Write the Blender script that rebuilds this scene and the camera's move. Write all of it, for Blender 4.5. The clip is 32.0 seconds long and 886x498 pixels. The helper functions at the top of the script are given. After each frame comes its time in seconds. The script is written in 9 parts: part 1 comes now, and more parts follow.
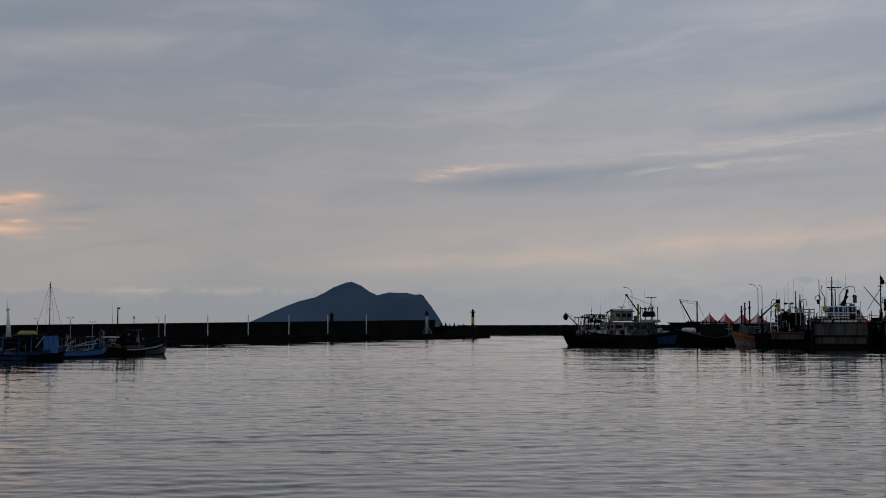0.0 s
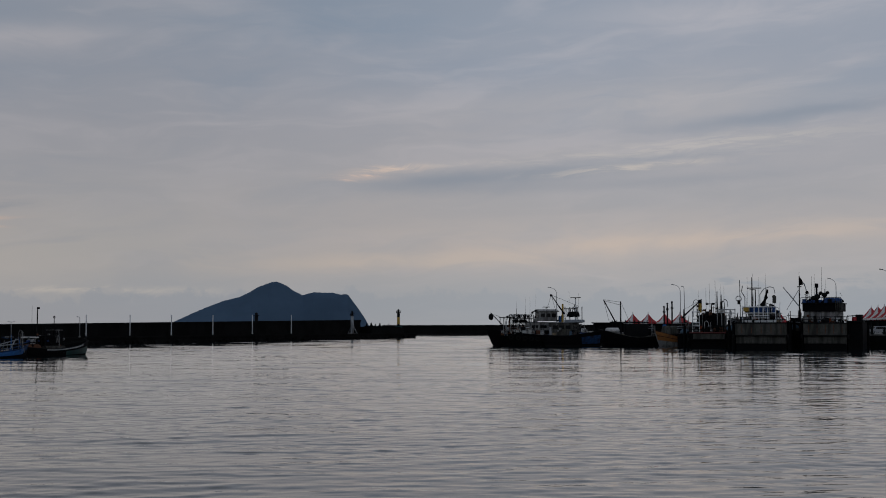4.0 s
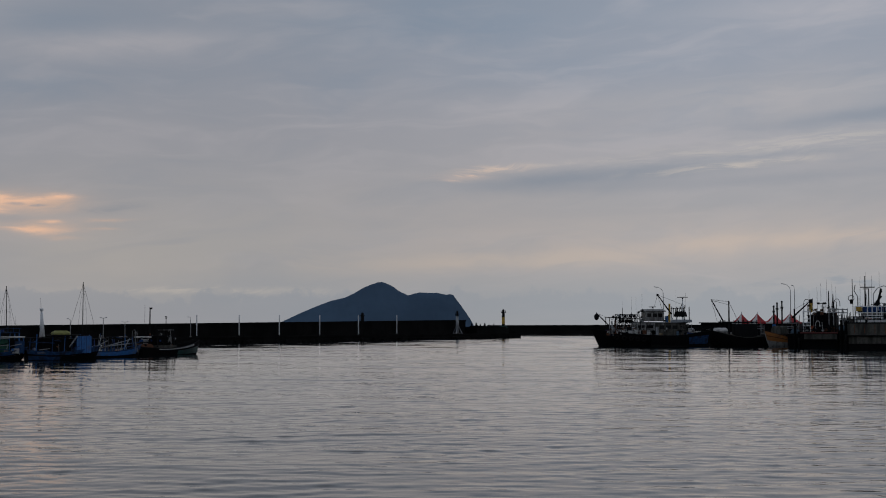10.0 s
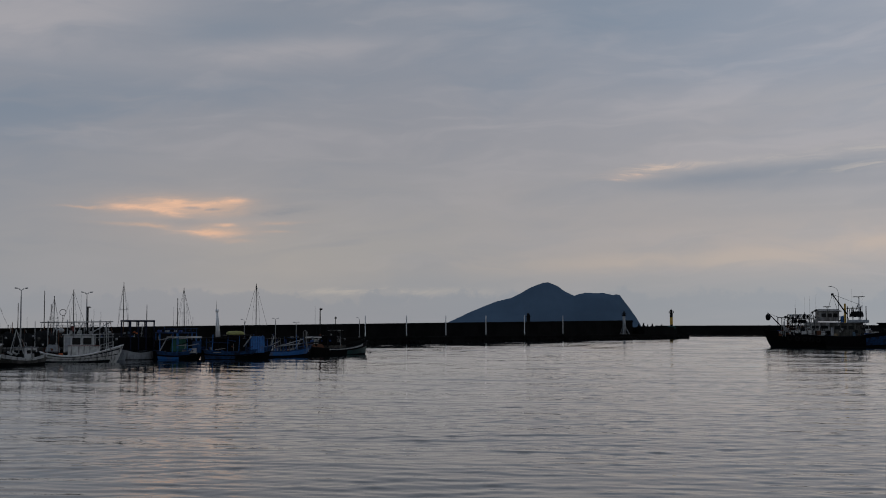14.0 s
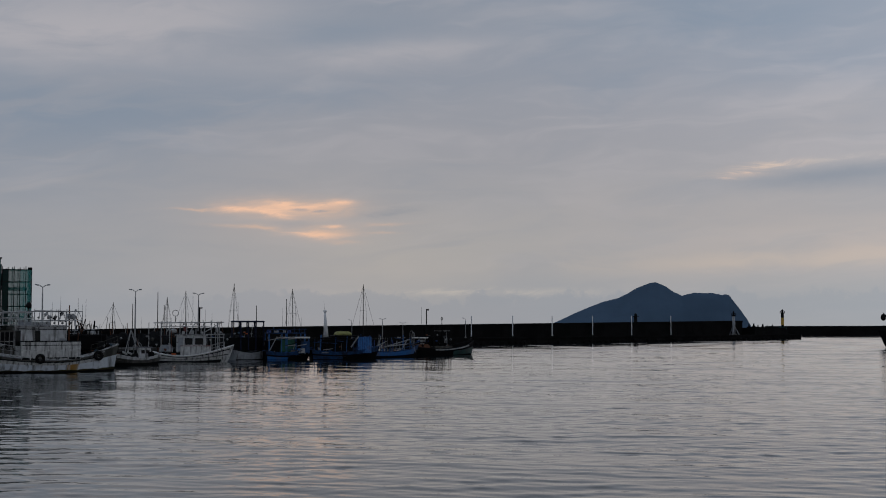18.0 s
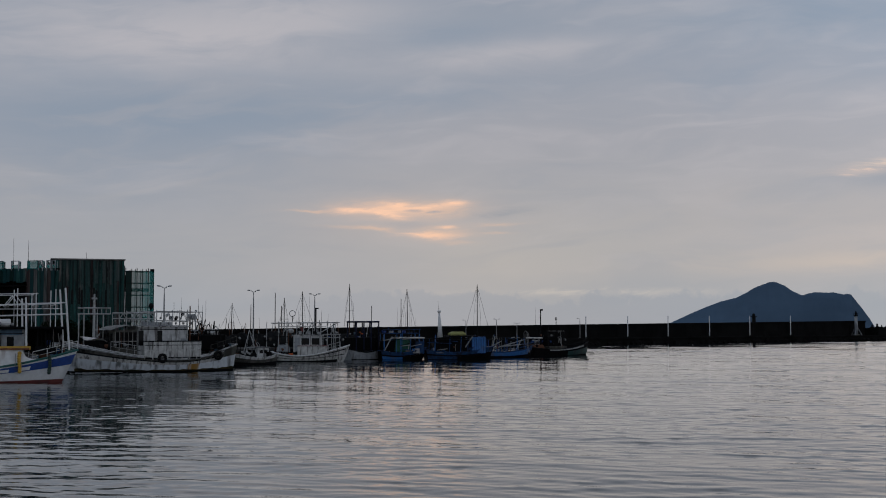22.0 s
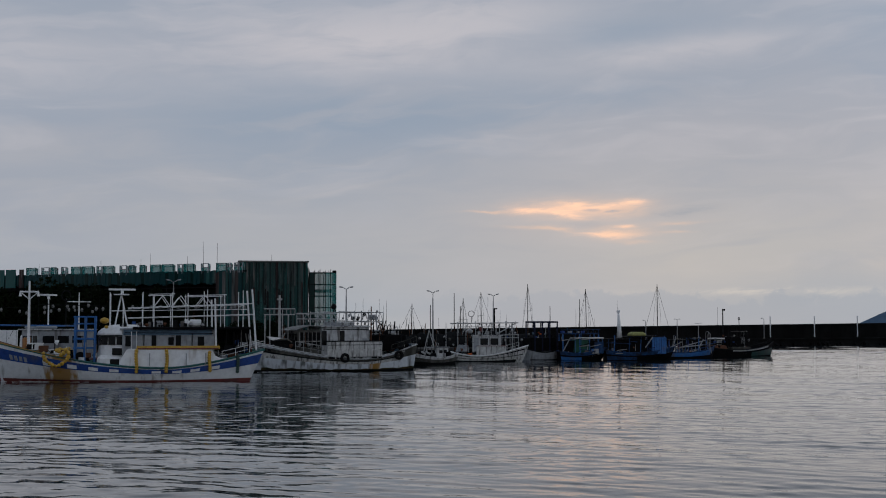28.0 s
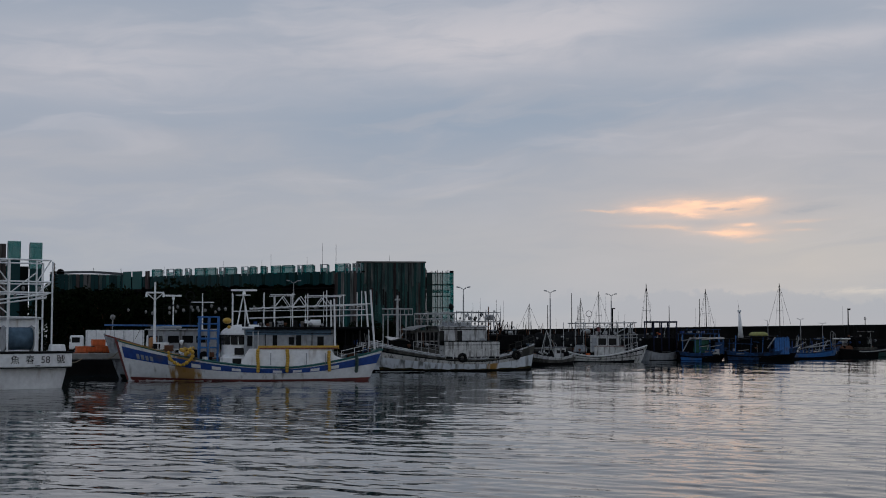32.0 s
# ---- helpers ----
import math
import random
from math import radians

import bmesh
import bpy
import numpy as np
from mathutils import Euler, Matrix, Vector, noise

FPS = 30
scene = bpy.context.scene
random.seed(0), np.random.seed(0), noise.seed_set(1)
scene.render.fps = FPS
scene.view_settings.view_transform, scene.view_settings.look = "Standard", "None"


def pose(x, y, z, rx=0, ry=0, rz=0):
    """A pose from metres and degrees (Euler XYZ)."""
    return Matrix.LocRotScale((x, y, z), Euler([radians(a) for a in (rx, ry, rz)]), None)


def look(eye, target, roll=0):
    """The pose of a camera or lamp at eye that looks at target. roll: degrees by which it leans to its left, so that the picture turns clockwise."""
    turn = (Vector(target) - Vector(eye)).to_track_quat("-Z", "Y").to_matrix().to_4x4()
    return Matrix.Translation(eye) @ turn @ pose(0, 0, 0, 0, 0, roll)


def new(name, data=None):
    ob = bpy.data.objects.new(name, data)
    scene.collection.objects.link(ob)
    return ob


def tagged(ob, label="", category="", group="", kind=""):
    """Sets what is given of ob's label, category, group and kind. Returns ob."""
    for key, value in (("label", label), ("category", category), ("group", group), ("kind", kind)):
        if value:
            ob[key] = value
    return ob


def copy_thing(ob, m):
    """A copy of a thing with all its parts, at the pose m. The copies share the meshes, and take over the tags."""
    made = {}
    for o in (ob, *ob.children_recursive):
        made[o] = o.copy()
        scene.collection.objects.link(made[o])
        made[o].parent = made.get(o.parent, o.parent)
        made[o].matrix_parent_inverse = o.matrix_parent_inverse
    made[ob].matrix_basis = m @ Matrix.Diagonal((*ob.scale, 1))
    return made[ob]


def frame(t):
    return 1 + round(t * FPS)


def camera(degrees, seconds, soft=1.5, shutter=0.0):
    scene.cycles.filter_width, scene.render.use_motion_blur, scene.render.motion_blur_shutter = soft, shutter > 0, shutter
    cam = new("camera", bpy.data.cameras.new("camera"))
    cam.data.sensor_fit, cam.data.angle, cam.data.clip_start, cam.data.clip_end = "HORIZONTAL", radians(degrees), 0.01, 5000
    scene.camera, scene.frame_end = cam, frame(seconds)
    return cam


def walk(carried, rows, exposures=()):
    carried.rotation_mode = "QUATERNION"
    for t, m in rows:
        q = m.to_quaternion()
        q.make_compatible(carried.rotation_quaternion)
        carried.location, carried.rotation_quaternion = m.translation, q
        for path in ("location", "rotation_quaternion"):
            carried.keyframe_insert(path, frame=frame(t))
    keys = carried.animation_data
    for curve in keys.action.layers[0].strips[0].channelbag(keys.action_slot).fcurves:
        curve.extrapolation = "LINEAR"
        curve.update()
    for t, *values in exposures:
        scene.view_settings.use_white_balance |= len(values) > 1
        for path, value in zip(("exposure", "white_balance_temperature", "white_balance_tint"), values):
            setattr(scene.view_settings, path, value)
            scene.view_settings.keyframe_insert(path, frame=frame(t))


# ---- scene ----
cam = camera(37.81, 32.0, 1.0)
EYE = 4.2  # height of the lens above the water of the basin


def turned(tilt, heading):
    """The camera on its stand: tilt upwards and heading to the right, in degrees."""
    return pose(0, 0, EYE, 90 + tilt, 0, -heading)


walk(cam, [
    (0.0, turned(3.42, -0.000)),
    (0.5, turned(3.42, 0.521)),
    (1.0, turned(3.42, 1.284)),
    (1.5, turned(3.42, 1.662)),
    (2.0, turned(3.42, 2.070)),
    (2.5, turned(3.42, 2.357)),
    (3.0, turned(3.42, 2.638)),
    (3.5, turned(3.42, 2.840)),
    (4.0, turned(3.42, 3.290)),
    (4.5, turned(3.41, 3.702)),
    (6.5, turned(3.41, 3.898)),
    (7.0, turned(3.41, 3.100)),
    (7.5, turned(3.41, 2.461)),
    (8.0, turned(3.41, 1.581)),
    (8.5, turned(3.41, 1.120)),
    (9.0, turned(3.42, 0.551)),
    (9.5, turned(3.42, -0.213)),
    (10.0, turned(3.42, -1.348)),
    (10.5, turned(3.42, -2.439)),
    (11.0, turned(3.42, -3.453)),
    (11.5, turned(3.43, -4.271)),
    (12.0, turned(3.43, -5.073)),
    (12.5, turned(3.43, -6.096)),
    (13.0, turned(3.43, -7.096)),
    (13.5, turned(3.43, -7.836)),
    (14.0, turned(3.44, -8.677)),
    (14.5, turned(3.45, -9.349)),
    (16.5, turned(3.45, -11.513)),
    (17.0, turned(3.46, -12.149)),
    (17.5, turned(3.45, -12.677)),
    (18.0, turned(3.46, -13.364)),
    (18.5, turned(3.46, -13.854)),
    (19.0, turned(3.45, -14.324)),
    (19.5, turned(3.46, -14.969)),
    (20.0, turned(3.47, -15.807)),
    (20.5, turned(3.47, -16.588)),
    (21.0, turned(3.47, -17.229)),
    (21.5, turned(3.47, -17.817)),
    (22.0, turned(3.47, -18.403)),
    (22.5, turned(3.46, -18.873)),
    (23.0, turned(3.46, -19.366)),
    (23.5, turned(3.47, -19.796)),
    (24.0, turned(3.47, -20.340)),
    (24.5, turned(3.46, -21.078)),
    (25.0, turned(3.46, -21.747)),
    (25.5, turned(3.46, -22.617)),
    (26.0, turned(3.45, -23.461)),
    (26.5, turned(3.46, -24.208)),
    (28.5, turned(3.48, -26.979)),
    (29.0, turned(3.48, -27.692)),
    (29.5, turned(3.48, -28.424)),
    (30.0, turned(3.48, -29.196)),
    (30.5, turned(3.48, -29.765)),
    (31.0, turned(3.49, -30.273)),
    (31.5, turned(3.49, -30.748)),
    (32.0, turned(3.48, -31.463)),
], [(0.0, -0.28), (9.0, -0.28), (11.0, -0.31), (14.0, -0.31), (19.0, -0.10), (23.0, 0.05), (26.0, 0.13), (32.0, 0.28)])


# ---- sky and sun ----
def at(az, d, z=0.0):
    """A place by its bearing in degrees and its distance from the camera's stand."""
    return Vector((d * math.sin(radians(az)), d * math.cos(radians(az)), z))


SUN_AZ, SUN_EL = -19.0, 5.5
world = bpy.data.worlds.new("overcast_dawn_sky")
scene.world = world
world.use_nodes = True
wt = world.node_tree
wt.nodes.clear()


def wmath(op, a, b=0.0, c=None):
    n = wt.nodes.new("ShaderNodeMath")
    n.operation = op
    for i, v in enumerate((a, b) if c is None else (a, b, c)):
        if isinstance(v, (int, float)):
            n.inputs[i].default_value = v
        else:
            wt.links.new(v, n.inputs[i])
    return n.outputs[0]


def wmix(fac, a, b):
    n = wt.nodes.new("ShaderNodeMix")
    n.data_type = "RGBA"
    n.clamp_factor = True
    for sock, v in ((n.inputs[0], fac), (n.inputs[6], a), (n.inputs[7], b)):
        if isinstance(v, tuple):
            sock.default_value = (*v, 1.0)
        elif isinstance(v, (int, float)):
            sock.default_value = v
        else:
            wt.links.new(v, sock)
    return n.outputs[2]


def wnoise(u, v, su, sv, detail=5.0, rough=0.55, seed=0.0, warp=0.0):
    c = wt.nodes.new("ShaderNodeCombineXYZ")
    wt.links.new(wmath("MULTIPLY", u, su), c.inputs[0])
    wt.links.new(wmath("MULTIPLY", v, sv), c.inputs[1])
    c.inputs[2].default_value = seed
    n = wt.nodes.new("ShaderNodeTexNoise")
    n.inputs["Scale"].default_value = 1.0
    n.inputs["Detail"].default_value = detail
    n.inputs["Roughness"].default_value = rough
    n.inputs["Distortion"].default_value = warp
    wt.links.new(c.outputs[0], n.inputs["Vector"])
    return n.outputs["Fac"]


def wstep(x, lo, hi):
    n = wt.nodes.new("ShaderNodeMapRange")
    n.interpolation_type = "SMOOTHSTEP"
    wt.links.new(x, n.inputs[0])
    n.inputs[1].default_value, n.inputs[2].default_value = lo, hi
    return n.outputs[0]


coords = wt.nodes.new("ShaderNodeTexCoord")
split = wt.nodes.new("ShaderNodeSeparateXYZ")
wt.links.new(coords.outputs["Generated"], split.inputs[0])
AZ = wmath("MULTIPLY", wmath("ARCTAN2", split.outputs[0], split.outputs[1]), 57.2958)
EL = wmath("MULTIPLY", wmath("ARCSINE", split.outputs[2]), 57.2958)
# clouds drift in bands that rise a little to the right
RISE = wmath("SUBTRACT", EL, wmath("MULTIPLY", wmath("ADD", AZ, 10.0), 0.06))
EL_W = wmath("ADD", RISE, wmath("MULTIPLY", wmath("SUBTRACT", wnoise(AZ, EL, 0.13, 0.5, 3, 0.5, 7.0), 0.5), 2.2))


# slow and fine drift that frays the edges of the patches
AZ_R = wmath("ADD", AZ, wmath("MULTIPLY", wmath("SUBTRACT", wnoise(AZ, EL, 0.45, 1.2, 4.0, 0.6, 61.0), 0.5), 1.3))
EL_R = wmath("ADD", EL, wmath("MULTIPLY", wmath("SUBTRACT", wnoise(AZ, EL, 0.55, 1.7, 5.0, 0.6, 67.0), 0.5), 0.36))


def cloud(az, el, saz, sel, tilt=0.0):
    """A soft frayed patch of the sky, by bearing and elevation in degrees."""
    du = wmath("SUBTRACT", AZ_R, az)
    dv = wmath("SUBTRACT", wmath("SUBTRACT", EL_R, el), wmath("MULTIPLY", du, tilt))
    q = wmath("ADD", wmath("POWER", wmath("ABSOLUTE", wmath("DIVIDE", du, saz)), 2.0),
              wmath("POWER", wmath("ABSOLUTE", wmath("DIVIDE", dv, sel)), 2.0))
    return wmath("POWER", 2.71828, wmath("MULTIPLY", q, -1.0))


sky = wt.nodes.new("ShaderNodeTexSky")
sky.sky_type, sky.sun_disc = "NISHITA", False
sky.sun_elevation, sky.sun_rotation = radians(SUN_EL), radians(SUN_AZ)
sky_dim = wmix(0.92, sky.outputs[0], (0.0, 0.0, 0.0))

# overcast veil by elevation: haze bank, pale belt, blue-grey above
ramp = wt.nodes.new("ShaderNodeValToRGB")
wt.links.new(wmath("DIVIDE", EL, 30.0), ramp.inputs[0])
BELTS = [(0.0, (0.345, 0.362, 0.385)), (0.03, (0.315, 0.345, 0.385)), (0.085, (0.355, 0.362, 0.385)),
         (0.16, (0.372, 0.368, 0.388)), (0.28, (0.352, 0.352, 0.386)), (0.38, (0.322, 0.338, 0.388)),
         (0.47, (0.285, 0.315, 0.375)), (1.0, (0.24, 0.27, 0.33))]
while len(ramp.color_ramp.elements) < len(BELTS):
    ramp.color_ramp.elements.new(0.5)
for e, (p, c) in zip(ramp.color_ramp.elements, BELTS):
    e.position, e.color = p, (*c, 1.0)
veil = ramp.outputs[0]
PALE, SLATE, ROSY = (0.495, 0.462, 0.480), (0.235, 0.288, 0.365), (0.47, 0.42, 0.40)
big = wnoise(AZ, EL_W, 0.075, 0.30, 4.0, 0.5, 3.1, 0.4)
fine = wnoise(AZ, EL_W, 0.13, 0.75, 4.0, 0.5, 11.7, 0.5)
wisp = wnoise(AZ, EL_W, 0.24, 1.3, 4.0, 0.52, 17.3, 0.8)
high = wstep(EL, 3.0, 9.0)
veil = wmix(wmath("MULTIPLY", wmath("MULTIPLY", wstep(big, 0.50, 0.70), high), 0.40), veil, SLATE)
veil = wmix(wmath("MULTIPLY", wmath("MULTIPLY", wstep(fine, 0.48, 0.70), wmath("ADD", wmath("MULTIPLY", high, 0.7), 0.3)), 0.34), veil, PALE)
veil = wmix(wmath("MULTIPLY", wstep(fine, 0.50, 0.30), 0.22), veil, (0.265, 0.30, 0.36))
veil = wmix(wmath("MULTIPLY", wmath("MULTIPLY", wstep(wisp, 0.52, 0.72), wstep(AZ, -30.0, -12.0)), 0.12), veil, PALE)
# banks and rifts that stand out: bearing, elevation, half widths, tilt, amount, tint
rag = wmath("ADD", wmath("MULTIPLY", wstep(wnoise(AZ, EL_W, 0.18, 0.8, 5.0, 0.55, 41.0, 0.6), 0.32, 0.62), 0.65), 0.35)
for az, el, saz, sel, tilt, amount, tint in (
        (-30.0, 12.5, 9.0, 1.5, 0.03, 0.85, PALE), (-46.0, 11.2, 6.5, 1.5, -0.02, 0.6, PALE), (-15.5, 12.1, 5.5, 0.55, 0.09, 0.7, PALE), (-25.0, 13.8, 5.0, 0.9, 0.0, 0.6, PALE),
        (-47.0, 4.5, 9.0, 3.6, 0.0, 0.6, (0.285, 0.31, 0.37)), (-9.0, 13.9, 4.0, 0.6, 0.0, 0.5, PALE), (-32.0, 9.2, 8.5, 1.4, 0.03, 0.75, SLATE), (-26.5, 9.3, 6.0, 1.6, 0.05, 0.6, SLATE), (-33.0, 7.0, 8.0, 1.9, 0.0, 0.45, SLATE), (-18.5, 12.9, 4.0, 0.7, 0.05, 0.6, SLATE),
        (-18.0, 10.2, 6.0, 0.7, 0.08, 0.5, SLATE), (-2.0, 13.2, 8.0, 1.3, 0.02, 0.7, SLATE), (6.0, 11.2, 6.0, 0.8, 0.03, 0.4, SLATE), (17.0, 13.6, 8.0, 0.9, 0.03, 0.5, PALE),
        (8.0, 3.6, 16.0, 1.5, 0.03, 0.55, ROSY), (-3.0, 5.0, 9.0, 1.6, 0.0, 0.35, (0.43, 0.40, 0.40)), (12.0, 9.6, 9.0, 1.2, 0.08, 0.55, (0.45, 0.42, 0.42)), (-13.0, 3.0, 7.0, 2.6, 0.0, 0.35, (0.46, 0.43, 0.40)),
        (12.0, 5.5, 10.0, 0.6, 0.05, 0.5, (0.30, 0.32, 0.36)), (14.0, 3.75, 11.0, 0.42, 0.06, 0.75, (0.53, 0.45, 0.40)), (1.0, 2.85, 8.0, 0.35, 0.02, 0.6, (0.50, 0.44, 0.40))):
    veil = wmix(wmath("MULTIPLY", wmath("MULTIPLY", cloud(az, el, saz, sel, tilt), amount), rag), veil, tint)
for az, el, saz, sel, tilt, amount, tint in (
        (3.6, 6.45, 3.2, 0.34, 0.05, 0.95, (0.255, 0.285, 0.34)), (8.0, 6.75, 4.5, 0.36, 0.05, 0.75, (0.25, 0.28, 0.335)), (5.5, 6.1, 5.0, 0.35, 0.02, 0.5, (0.27, 0.295, 0.345)), (13.5, 6.35, 5.5, 0.30, 0.04, 0.6, (0.285, 0.305, 0.35)), (13.0, 7.35, 4.5, 0.22, 0.07, 0.6, (0.27, 0.295, 0.345)), (19.0, 9.1, 6.0, 0.28, 0.09, 0.8, (0.255, 0.285, 0.34))):
    veil = wmix(wmath("MULTIPLY", cloud(az, el, saz, sel, tilt), amount), veil, tint)
streak = wstep(wnoise(AZ, EL_W, 0.40, 3.4, 6.0, 0.65, 21.0, 0.5), 0.44, 0.60)
for az, el, saz, sel, tilt, amount, tint in (
        (-0.4, 6.58, 1.1, 0.12, 0.0, 1.0, (0.76, 0.55, 0.44)), (1.1, 6.95, 1.4, 0.16, 0.06, 0.9, (0.66, 0.52, 0.44)), (4.5, 7.25, 2.6, 0.12, 0.08, 0.45, (0.54, 0.49, 0.46)),
        (11.5, 6.95, 3.6, 0.14, 0.07, 0.65, (0.57, 0.51, 0.46)), (10.5, 7.6, 4.0, 0.25, 0.09, 0.35, (0.53, 0.49, 0.46)), (16.5, 8.0, 5.0, 0.40, 0.08, 0.4, (0.55, 0.51, 0.47)),
        (-12.0, 1.55, 5.0, 0.16, 0.0, 0.6, (0.56, 0.51, 0.46))):
    veil = wmix(wmath("MULTIPLY", wmath("MULTIPLY", cloud(az, el, saz, sel, tilt), amount), wmath("ADD", wmath("MULTIPLY", streak, 0.75), 0.25)), veil, tint)
# thin clouds lit from behind by the low sun
lit = wstep(wnoise(AZ, wmath("SUBTRACT", EL, wmath("MULTIPLY", AZ, 0.04)), 0.75, 4.4, 5.0, 0.62, 5.3, 0.4), 0.40, 0.60)
veil = wmix(wmath("MULTIPLY", cloud(-20.0, 4.8, 4.2, 1.1, 0.0), 0.26), veil, (0.56, 0.43, 0.37))
veil = wmix(wmath("MULTIPLY", cloud(-16.0, 2.9, 3.6, 1.3, 0.0), 0.22), veil, (0.52, 0.46, 0.40))
LIT, GLOW = (1.0, 0.60, 0.41), (0.72, 0.48, 0.36)
for az, el, saz, sel, tilt, amount, tint in (
        (-20.2, 5.24, 2.4, 0.38, 0.0, 0.85, GLOW), (-20.5, 5.18, 1.7, 0.26, -0.03, 0.6, LIT), (-18.6, 5.40, 1.2, 0.16, 0.06, 0.45, LIT), (-24.1, 5.12, 1.1, 0.05, 0.0, 0.55, GLOW), (-22.4, 5.18, 0.75, 0.12, -0.03, 0.95, LIT), (-21.0, 5.02, 0.80, 0.12, -0.16, 1.0, LIT), (-20.5, 5.40, 0.55, 0.13, 0.03, 0.85, LIT),
        (-19.1, 5.34, 0.95, 0.09, 0.10, 0.90, LIT), (-17.9, 5.52, 0.40, 0.09, 0.02, 0.95, LIT), (-18.5, 5.25, 1.0, 0.30, 0.0, 0.30, GLOW), (-19.7, 5.18, 0.42, 0.06, 0.05, 0.9, (0.37, 0.35, 0.37)), (-18.75, 5.12, 0.40, 0.06, 0.05, 0.9, (0.37, 0.35, 0.37)),
        (-19.8, 4.50, 0.95, 0.13, -0.03, 0.75, (0.35, 0.35, 0.375)), (-22.2, 4.43, 1.2, 0.09, 0.0, 0.50, GLOW), (-21.2, 4.38, 0.7, 0.08, -0.12, 0.50, GLOW), (-18.85, 4.08, 1.0, 0.14, -0.02, 1.0, LIT), (-19.6, 4.14, 0.6, 0.05, -0.10, 0.8, LIT),
        (-18.3, 4.40, 0.30, 0.07, -0.05, 0.75, LIT), (-18.6, 4.2, 1.3, 0.28, 0.0, 0.45, GLOW), (-17.7, 3.75, 0.7, 0.10, 0.0, 0.35, GLOW), (-15.8, 5.06, 1.2, 0.22, 0.12, 0.75, (0.29, 0.31, 0.35)), (-16.0, 4.56, 1.0, 0.08, 0.05, 0.40, GLOW), (-16.2, 4.18, 0.7, 0.06, 0.0, 0.40, GLOW)):
    veil = wmix(wmath("MULTIPLY", cloud(az, el, saz, sel, tilt), wmath("MULTIPLY", wmath("ADD", wmath("MULTIPLY", lit, 0.45), 0.62), amount)), veil, tint)
# low bank of far cumulus
bank = wstep(wmath("SUBTRACT", EL, wmath("MULTIPLY", wnoise(AZ, EL, 0.55, 0.5, 6.0, 0.62, 31.0), 2.9)), 0.10, -0.18)
veil = wmix(wmath("MULTIPLY", wmath("MULTIPLY", bank, wstep(AZ, -30.0, -22.0)), 0.6), veil, (0.292, 0.325, 0.372))
puffs = wstep(wnoise(AZ, EL, 0.55, 1.9, 4.0, 0.55, 53.0), 0.55, 0.68)
veil = wmix(wmath("MULTIPLY", wmath("MULTIPLY", puffs, cloud(17.5, 1.9, 5.5, 0.6)), 1.0), veil, (0.29, 0.32, 0.365))
# the unseen sky behind the camera is brightened, to light the boats' fronts
away = wmath("ADD", wmath("MULTIPLY", split.outputs[0], math.sin(radians(SUN_AZ))), wmath("MULTIPLY", split.outputs[1], math.cos(radians(SUN_AZ))))
dim = wmath("ADD", wmath("MULTIPLY", wstep(away, -0.7, 0.75), -0.25), 1.25)
dim = wmath("MULTIPLY", dim, wmath("SUBTRACT", 1.0, wmath("MULTIPLY", wstep(EL, 13.5, 32.0), 0.26)))
dim = wmath("MULTIPLY", dim, wmath("ADD", wmath("MULTIPLY", wmath("MULTIPLY", wstep(AZ, -14.0, 12.0), wstep(AZ, 60.0, 30.0)), 0.24), 1.0))
tone = wt.nodes.new("ShaderNodeMix")
tone.data_type, tone.blend_type = "RGBA", "MULTIPLY"
tone.inputs[0].default_value = 1.0
wt.links.new(veil, tone.inputs[6])
wt.links.new(wmix(wmath("MULTIPLY", wstep(AZ, -14.0, 4.0), wstep(EL, 13.0, 3.0)), (0.965, 1.0, 1.025), (1.02, 1.0, 0.972)), tone.inputs[7])
mixed = wmix(0.99, sky_dim, tone.outputs[2])
back = wt.nodes.new("ShaderNodeBackground")
wt.links.new(mixed, back.inputs[0])
wt.links.new(dim, back.inputs[1])
wout = wt.nodes.new("ShaderNodeOutputWorld")
wt.links.new(back.outputs[0], wout.inputs[0])

sun = new("sun", bpy.data.lights.new("sun", "SUN"))
sun.data.energy, sun.data.angle, sun.data.color = 0.12, radians(100), (1.0, 0.93, 0.86)
sun.matrix_world = look(at(SUN_AZ, 100, 100 * math.tan(radians(SUN_EL))), (0, 0, 0))

